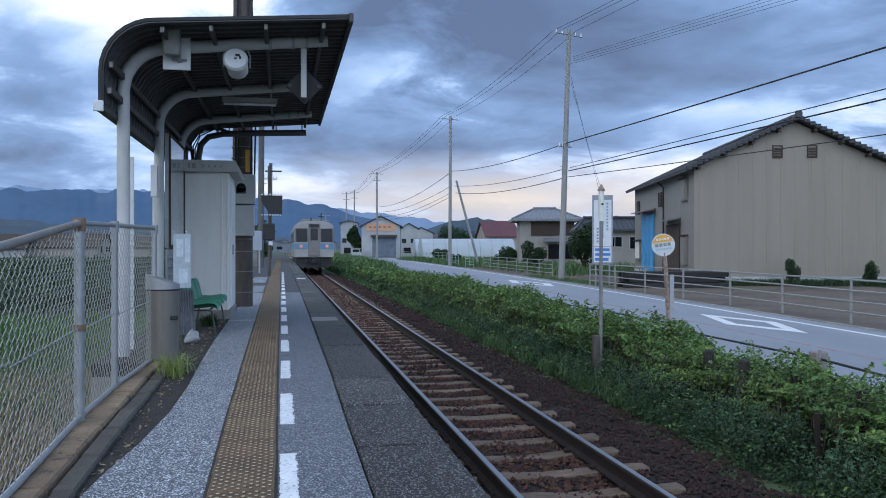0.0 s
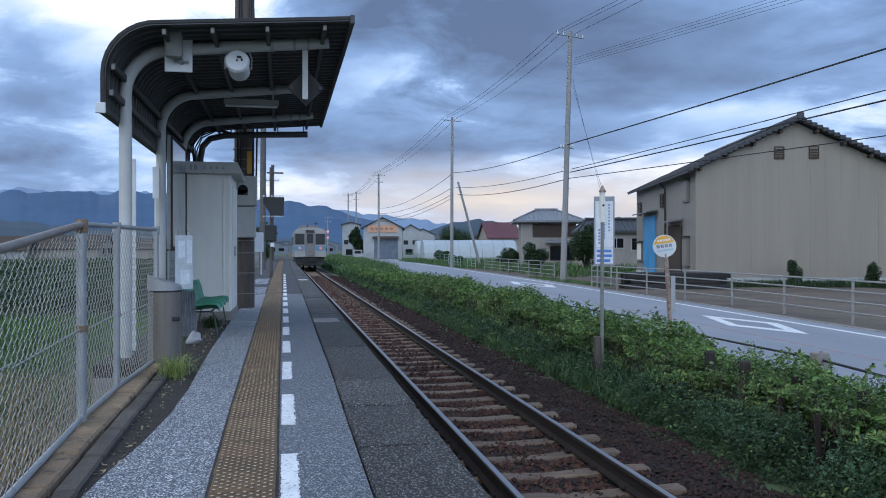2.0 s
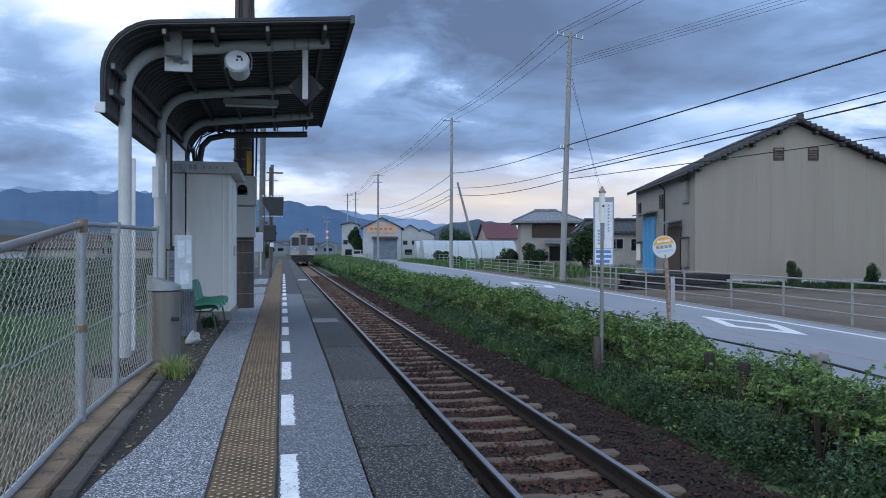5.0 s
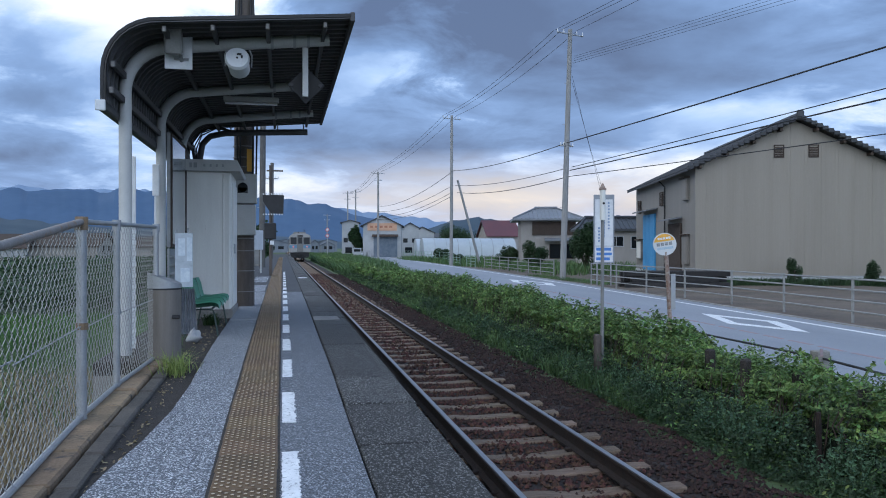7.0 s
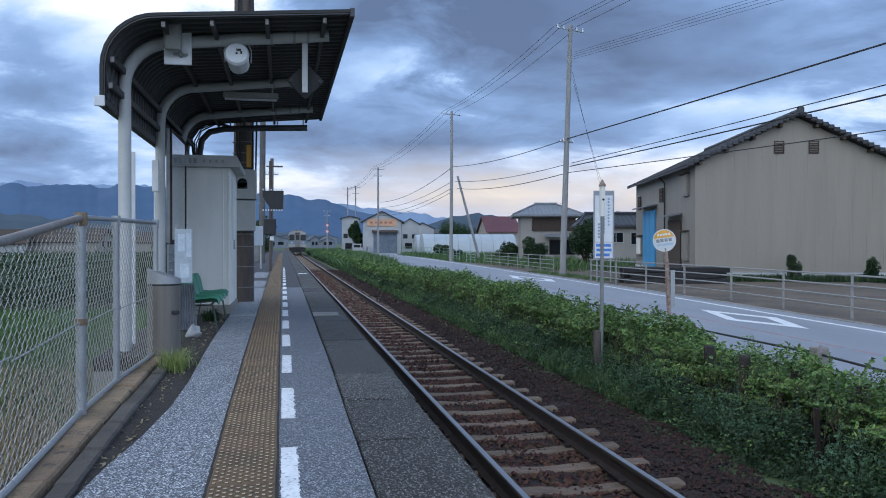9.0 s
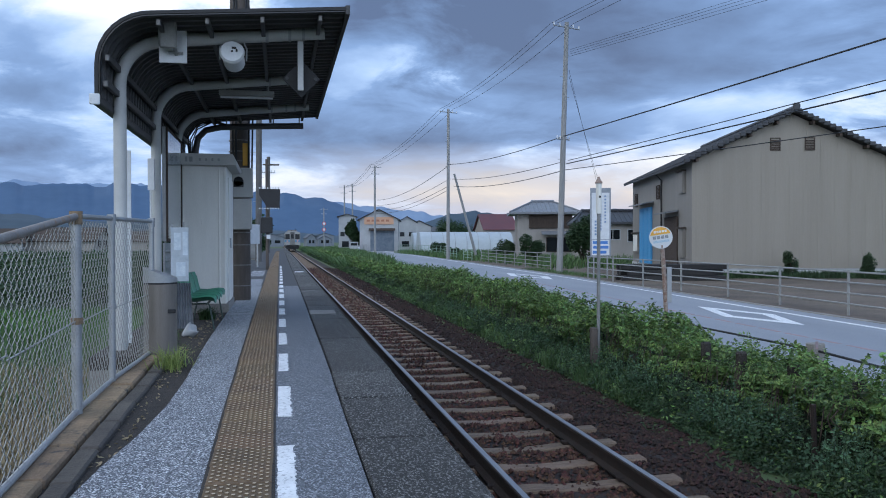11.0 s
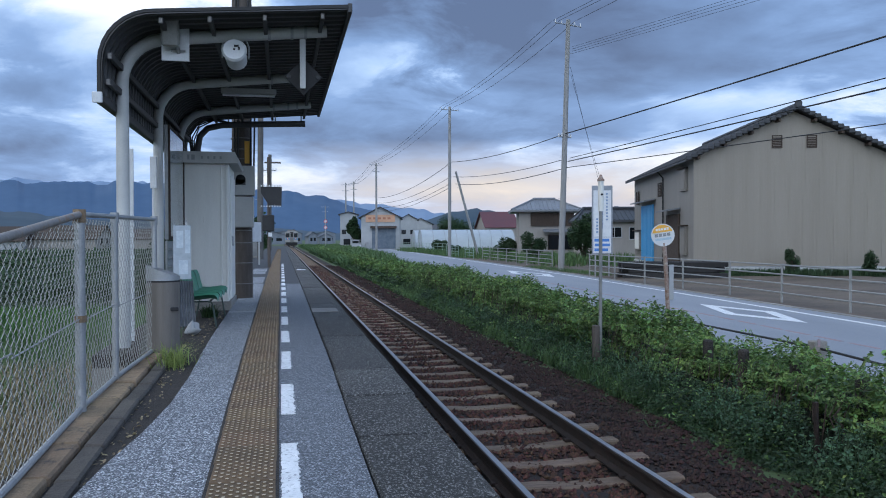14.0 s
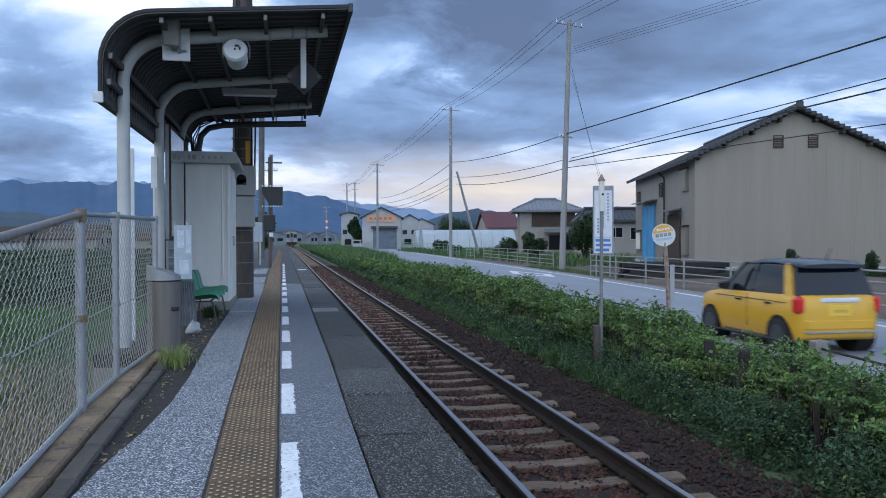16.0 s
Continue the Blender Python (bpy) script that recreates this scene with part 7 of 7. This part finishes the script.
# ---- houses ----
def hip_house(name, label, x, y, z, rz, w, d, eave, ridge, wall_m, roof_m, over=0.8, ridge_w=0.45, windows=(), storey=None):
    """A house with a hipped roof: walls, roof with courses, windows with frames; the front faces -y."""
    root = thing(name, label, "house", x, y, z, rz)
    bm = B()
    box(bm, -w / 2, w / 2, 0, d, -0.3, eave)
    part("wall", bm, wall_m, root)
    bm = B()
    o = [(-w / 2 - over, -over), (w / 2 + over, -over), (w / 2 + over, d + over), (-w / 2 - over, d + over)]
    a = [bm.verts.new((px, py, eave - 0.12)) for px, py in o]
    b = [bm.verts.new((px, py, eave + 0.08)) for px, py in o]
    r0, r1 = bm.verts.new((-w * ridge_w / 2, d / 2, ridge)), bm.verts.new((w * ridge_w / 2, d / 2, ridge))
    for k in range(4):
        bm.faces.new((a[k], a[(k + 1) % 4], b[(k + 1) % 4], b[k]))
    bm.faces.new(a[::-1])
    for f in ((b[0], b[1], r1, r0), (b[1], b[2], r1), (b[2], b[3], r0, r1), (b[3], b[0], r0)):
        bm.faces.new(f)
    rf = part("roof", bm, roof_m, root)
    bm = B()
    n = int((w + 2 * over) / 0.45)
    for i in range(n + 1):
        px = -w / 2 - over + (w + 2 * over) * i / n
        half = w * ridge_w / 2
        f = 1.0 if abs(px) <= half else max(0.02, (w / 2 + over - abs(px)) / (w / 2 + over - half))
        p0 = Vector((px, -over, eave + 0.1))
        p1 = Vector((px, -over + (d / 2 + over) * f, eave + 0.1 + (ridge - eave - 0.08) * f))
        tube(bm, [p0, p1], 0.06, 5)
    tagged(part("roof_tiling", bm, roof_m, rf), kind="stuff")
    bm = B()
    tube(bm, [(-w * ridge_w / 2 - 0.1, d / 2, ridge + 0.1), (w * ridge_w / 2 + 0.1, d / 2, ridge + 0.1)], 0.16, 6)
    for px, py in o:
        tube(bm, [(px, py, eave + 0.12), (math.copysign(w * ridge_w / 2, px), d / 2, ridge + 0.08)], 0.10, 6)
    part("ridge", bm, roof_m, rf)
    for x0, x1, z0, z1, fr in windows:
        bm = B()
        box(bm, x0, x1, -0.03, 0.02, z0, z1)
        wn = part("window", bm, GLASSD, root, "dark window")
        bm = B()
        t = 0.08
        for q in ((x0 - t, x0, z0, z1), (x1, x1 + t, z0, z1), (x0 - t, x1 + t, z0 - t, z0), (x0 - t, x1 + t, z1, z1 + t), ((x0 + x1) / 2 - 0.03, (x0 + x1) / 2 + 0.03, z0, z1)):
            box(bm, q[0], q[1], -0.07, 0.01, q[2], q[3])
        part("window_frame", bm, fr, wn)
    return root


def gable_house(name, label, x, y, z, rz, w, d, eave, ridge, wall_m, roof_m, over=0.4, windows=(), category="house"):
    """A house whose gable faces -y."""
    root = thing(name, label, category, x, y, z, rz)
    bm = B()
    prism(bm, [(-w / 2, -0.3), (w / 2, -0.3), (w / 2, eave), (0, ridge), (-w / 2, eave)], 0, d)
    part("wall", bm, wall_m, root)
    for s in (-1, 1):
        bm = B()
        k = (ridge - eave) / (w / 2)
        prism(bm, [(0, ridge + 0.04), (s * (w / 2 + over), eave - k * over + 0.04), (s * (w / 2 + over), eave - k * over + 0.22), (0, ridge + 0.24)], -over, d + over)
        part("roof_slope", bm, roof_m, root)
    for x0, x1, z0, z1, m in windows:
        bm = B()
        box(bm, x0, x1, -0.06, 0.02, z0, z1)
        part("window", bm, m, root)
    return root


def houses():
    # two-storey tiled house and its low wing
    h = hip_house("house", "beige plaster house with grey hipped tile roof", 28.7, 83.4, GROUND_Z, -14, 6.0, 6.5, 5.15, 6.5, PLASTER, TILEG, 0.9, 0.4,
                  ((-1.6, 2.9, 3.6, 4.75, WOODD), (0.2, 2.7, 0.9, 2.4, WOODD)))
    bm = B()
    box(bm, -1.75, 3.0, -0.16, -0.075, 3.45, 4.9)
    screen = part("timber_screen", bm, WOODD, h, "dark timber lattice screen")
    for i in range(24):
        bm = B()
        xx = -1.72 + i * 0.2
        box(bm, xx, xx + 0.03, -0.19, -0.162, 3.45, 4.9)
        part("lattice_bar", bm, WOODD, screen)
    bm = B()
    prism(bm, [(-0.9, 2.75), (-0.9, 2.85), (0.0, 3.15), (0.0, 3.05)], -0.4, 3.0, "x")
    part("porch_roof", bm, TILEG, h, "grey lean-to porch roof")
    w = hip_house("house", "low timber house wing with dark tiled roof", 31.2, 71.0, GROUND_Z, -14, 6.4, 5.0, 3.75, 4.95, PLASTER, TILEM, 0.5, 0.8,
                  ((-2.9, -1.9, 2.2, 3.1, WHITEW), (-0.6, 0.7, 2.2, 3.1, WHITEW), (1.5, 2.6, 2.0, 3.1, WHITEW)))
    # red-roofed barn and white greenhouses
    gable_house("barn", "barn with a dull red sheet roof", 38.0, 149, GROUND_Z, -92, 9, 6.0, 4.3, 7.1, PLASTER, mat("dull_red_roof", (0.085, 0.03, 0.036), (0.13, 0.045, 0.05), 0.6, 0.6, fine=8), category="barn")
    for i, (x, y) in enumerate(((22.4, 127), (22.8, 136))):
        root = thing("greenhouse", "long low greenhouse under milky plastic sheet", "greenhouse", x, y, GROUND_Z, -4, group="greenhouses")
        bm = B()
        prof = [(0, -0.2), (0, 2.0), (0.6, 2.8), (1.6, 3.4), (3.0, 3.6), (4.4, 3.4), (5.4, 2.8), (6.0, 2.0), (6.0, -0.2)]
        prism(bm, prof, 0, 15.5, "x")
        part("sheet_cover", bm, mat("milky_sheet", (0.33, 0.37, 0.40), (0.44, 0.48, 0.50), 0.5, 0.35, fine=8, bump=0.05), root, smooth=True)
        for k in range(9):
            bm = B()
            tube(bm, [(k * 1.93, a - 0.02 if a < 3 else a + 0.02, b + 0.03) for a, b in prof], 0.04, 5)
            part("hoop", bm, GALV, root)
    # shop with an orange name board
    s = gable_house("workshop", "pale workshop with an orange board and grey shutter", 19.2, 156, -0.75, -9, 7.6, 14, 6.1, 8.0, WHITEW, TILEM, 0.5, (), "workshop")
    bm = B()
    box(bm, -2.9, 2.9, -0.15, -0.01, 5.15, 6.6)
    nb = part("name_board", bm, mat("faded_orange_board", (0.48, 0.27, 0.17), (0.58, 0.36, 0.24), 0.8, 0.7, fine=6), s, "faded orange name board")
    for i in range(5):
        bm = B()
        box(bm, -2.4 + i * 0.95, -1.8 + i * 0.95, -0.18, -0.149, 5.7, 6.1)
        part("print_bar", bm, mat("dark_orange_print", (0.3, 0.12, 0.08), (0.4, 0.18, 0.1), 3, 0.7), nb, "illegible print bar")
    bm = B()
    box(bm, -1.7, 3.0, -0.06, 0.02, -0.1, 3.9)
    part("shutter", bm, mat("bluegrey_shutter", (0.06, 0.09, 0.13), (0.16, 0.19, 0.23), 1.2, 0.5, fine=9), s, "blue-grey shutter front")
    bm = B()
    prism(bm, [(-1.0, 3.9), (-1.0, 4.05), (0, 4.4), (0, 4.25)], -2.0, 3.2, "x")
    part("awning", bm, WOODD, s)
    for x in (-3.6, -2.8):
        bm = B()
        box(bm, x, x + 0.5, -0.5, -0.1, -0.2, 1.2)
        part("vending_case", bm, WHITEW, s, "white vending case")
    # white houses behind
    for x, y, ww, e, r, lab in ((29.6, 186, 4.2, 6.4, 7.6, "white two-storey house with dark windows"), (35.0, 200, 6.0, 5.6, 7.0, "white house with a dark carport"), (14.9, 180, 3.8, 7.4, 7.9, "plain white three-storey block")):
        gable_house("house", lab, x, y, -0.8, -6, ww, 8, e, r, WHITEW, TILEM, 0.4,
                    ((-ww * 0.4, -ww * 0.15, 3.0, 4.0, GLASSD), (ww * 0.1, ww * 0.38, 3.0, 4.0, GLASSD), (-ww * 0.3, ww * 0.1, 0.6, 1.9, GLASSD)))
    r = random.Random(12)
    for i in range(16):
        x = 36 + i * 9 + r.uniform(-3, 3)
        y = 240 + r.uniform(-20, 60)
        gable_house("far_house", "small far house with dark roof", x, y, GROUND_Z, r.uniform(-20, 80), r.uniform(7, 10), 9, r.uniform(3.2, 5.5), r.uniform(5.6, 7.5), WHITEW if r.random() < 0.5 else PLASTER, TILEM if r.random() < 0.6 else TILEG, 0.5, ((-2, -0.7, 1.4, 2.6, GLASSD), (0.8, 2.2, 1.4, 2.6, GLASSD)))
    for x, y, a in ((-46, 158, 20), (-39, 166, -10), (-33, 160, 0), (-60, 165, 10), (-26, 185, 0), (-75, 170, 15), (-52, 180, 5)):
        gable_house("far_house", "far farmhouse with a dark tiled roof", x, y, GROUND_Z, a + 80, 8, r.uniform(9, 13), r.uniform(2.0, 2.4), r.uniform(4.0, 4.8), WHITEW if a else PLASTER, WOODD, 0.6, ((-2, -0.7, 1.2, 2.4, GLASSD), (0.6, 2.4, 1.2, 2.4, GLASSD)))
    # blue-grey walls and roofs with the distance haze mixed into the colour
    HAZE = mat("hazed_far_wall", (0.12, 0.14, 0.17), (0.22, 0.245, 0.28), 0.5, 0.85, bump=0)
    HAZER = mat("hazed_far_roof", (0.055, 0.068, 0.09), (0.10, 0.115, 0.14), 0.5, 0.8, bump=0)
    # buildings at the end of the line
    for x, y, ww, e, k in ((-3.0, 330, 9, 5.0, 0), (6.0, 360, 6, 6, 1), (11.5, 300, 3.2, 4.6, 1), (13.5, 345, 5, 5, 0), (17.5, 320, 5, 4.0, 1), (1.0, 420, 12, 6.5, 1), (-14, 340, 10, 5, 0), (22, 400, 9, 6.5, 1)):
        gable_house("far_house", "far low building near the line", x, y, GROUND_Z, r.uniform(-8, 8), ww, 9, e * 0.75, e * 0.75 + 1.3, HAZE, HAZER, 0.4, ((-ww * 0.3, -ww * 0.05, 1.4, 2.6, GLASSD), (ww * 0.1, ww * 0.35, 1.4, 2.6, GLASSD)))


def stacked_timber():
    root = thing("timber_stack", "dark weathered timber stacked beside the warehouse", "timber", 17.0, 37.8, ROAD_Z - 0.02, -104)
    r = random.Random(6)
    for j in range(3):
        for i in range(4):
            bm = B()
            x = i * 0.42 + r.uniform(-0.05, 0.05)
            box(bm, x, x + 0.36, r.uniform(-0.3, 0.2), 4.6 + r.uniform(-0.6, 0.5), j * 0.27, j * 0.27 + 0.25, 0.02)
            part("plank", bm, mat("tarred_timber", (0.010, 0.010, 0.011), (0.035, 0.033, 0.032), 4, 0.85, bump=0.4, vary=0.3), root)


def road_signs():
    # round red-rimmed road signs by the far road
    p = thing("road_sign", "two round red-rimmed road signs on a post", "road sign", 9.3, 172.0, ROAD_Z)
    bm = B()
    cyl(bm, (0, 0, -0.2), (0, 0, 6.2), 0.06, seg=8)
    part("sign_post", bm, GALV, p)
    for z in (4.5, 5.8):
        bm = B()
        cyl(bm, (0, -0.08, z), (0, -0.06, z), 0.40, seg=24)
        d = part("sign_plate", bm, mat("red_sign_paint", (0.5, 0.05, 0.05), (0.6, 0.08, 0.07), 3, 0.5, bump=0), p, "red rim")
        bm = B()
        cyl(bm, (0, -0.095, z), (0, -0.079, z), 0.27, seg=24)
        part("sign_face", bm, WHITE, d, "white face")


def van():
    """Small white van parked by the workshop."""
    root = thing("parked_van", "small white van parked by the workshop", "van", 13.9, 152.0, -0.85, -5)
    bm = B()
    prism(bm, [(0.0, 0.35), (3.2, 0.35), (3.2, 1.0), (2.75, 1.75), (0.05, 1.8)], -0.75, 0.75, "x")
    part("body", bm, WHITEW, root)
    bm = B()
    box(bm, -0.6, 0.6, -0.02, 0.03, 1.1, 1.6)
    part("rear_window", bm, GLASSD, root)
    for y in (0.6, 2.6):
        for s in (-1, 1):
            bm = B()
            cyl(bm, (s * 0.6, y, 0.3), (s * 0.77, y, 0.3), 0.3, seg=14)
            part("wheel", bm, BLACK, root)


def plants():
    DKL = mat("dark_leaf", (0.012, 0.035, 0.010), (0.035, 0.075, 0.022), 1.1, 0.7, bump=0, island=0.35, extra=leafy)
    U = ROAD_Z - 0.05
    shrub("shrub", "round green shrub before the warehouse wall", 26.3, 37.0, U, 0.38, 1.15, 2600, 0.045, 51, LEAF2)
    shrub("shrub", "round green shrub by the warehouse wall", 29.9, 36.0, U, 0.50, 1.15, 2800, 0.045, 52, LEAF2)
    shrub("tree", "dark dense garden tree behind the banner", 24.6, 62.0, GROUND_Z, 1.5, 3.6, 6000, 0.10, 53, DKL, 0.5)
    shrub("tree", "dark garden tree by the tiled house", 21.6, 66.0, GROUND_Z, 1.1, 2.0, 3500, 0.09, 54, DKL, 0.3)
    shrub("tree", "dark clipped evergreen tree beside the workshop", 14.2, 160.0, -0.9, 1.7, 5.0, 3000, 0.28, 55, DKL, 0.7)
    shrub("shrub", "leafy bush by the house porch", 26.0, 90.0, GROUND_Z, 1.5, 2.2, 4000, 0.11, 56, LEAF2)
    for i, (x, y, a, b) in enumerate(((22.5, 112, 1.5, 1.3), (20.9, 96, 1.1, 0.9), (31, 150, 3.0, 4.5), (36, 168, 4.0, 5.5), (40, 175, 4, 5), (55, 190, 5, 6), (45, 210, 5, 6))):
        shrub("tree" if b > 3 else "shrub", "green leafy growth behind the road" if b < 3 else "dark green far trees behind the greenhouses", x, y, GROUND_Z, a, b, 3000, 0.2 if b > 3 else 0.1, 60 + i, DKL if b > 3 else LEAF2, 0.4)
    for x, y, a, b, s in ((-2.6, 20, 0.7, 1.6, 81), (-2.5, 24, 0.6, 1.9, 82), (-3.0, 31, 0.9, 2.4, 83), (-3.0, 44, 1.1, 3.0, 84), (-3.2, 58, 1.4, 3.2, 85), (-3.4, 78, 1.8, 3.6, 86), (-4.0, 105, 2.4, 4.2, 87), (-4.5, 135, 3.0, 5.0, 88)):
        shrub("shrub", "dark leafy growth along the back of the platform", x, y, GROUND_Z, a, b, 1500, 0.05 + 0.002 * y, s, DKL, 0.2)
    # tufts on the platform
    U2 = lambda cx, s: (lambda g, n: g.normal(cx, s, n))
    blades("grass_tuft", 260, U2(-0.90, 0.07), U2(7.05, 0.12), lambda x, y: np.full(len(x), -0.03), (0.08, 0.25), (0.004, 0.009), mat("yellowing_grass", (0.14, 0.22, 0.05), (0.30, 0.34, 0.10), 4, 0.7, bump=0, island=0.3, extra=leafy), "yellowing green grass tuft at the paving edge", "grass", 71, 1.6)
    blades("grass_tuft", 130, U2(-1.12, 0.05), U2(8.6, 0.2), lambda x, y: np.full(len(x), -0.03), (0.08, 0.2), (0.004, 0.009), GRASS, "small green weeds by the kerb", "grass", 72, 1.4)
    blades("pot_plant", 180, U2(-0.98, 0.04), U2(11.4, 0.05), lambda x, y: np.full(len(x), -0.03), (0.08, 0.22), (0.01, 0.02), DKL, "dark small plant under the seats", "plant", 73, 1.2)
    # debris on ballast and soil
    rng = np.random.default_rng(77)
    n = 700
    y = rng.uniform(3.2, 19, n)
    pts = np.stack([rng.uniform(-1.0, -0.8, n), y, np.full(n, -0.028)], 1)
    v, f = leaf_cloud(pts, np.tile((0, 0, 1.0), (n, 1)), rng.uniform(0.006, 0.018, n), rng)
    raw("leaf_litter", v, f, DRY, None, "dry leaf litter and grit on the soil strip", "litter", "stuff")


fence()
kerbs()
bin_thing()
booth()
seats()
boards()
platform_poles()
platform_clutter()
bus_stop()
railings()
houses()
road_signs()
stacked_timber()
van()
hedge()
grasses()
plants()


def motions():
    # the train draws away along the track, slowly gathering speed
    rows = []
    for i in range(33):
        t = i * 0.5
        rows.append((t, pose(TRACK_X, 57.0 + 6.1 * t + 0.2 * t * t, RAIL_Z)))
    walk(TRAIN, rows)
    # the car comes from behind the camera and passes along the near lane
    rows = []
    for t in [0, 2, 4, 6, 8, 10, 12, 14, 15] + [15.2 + 0.1 * i for i in range(9)]:
        y = 11.55 - 16.0 * (16 - t)
        x = 9.07 + 0.04 * (y - 11.55) if y > -6 else 8.37 + 0.002 * (y + 6)
        rows.append((t, pose(x, y, ROAD_Z, 0, 0, -2.3 if y > -6 else -0.1)))
    walk(CAR, rows)


motions()
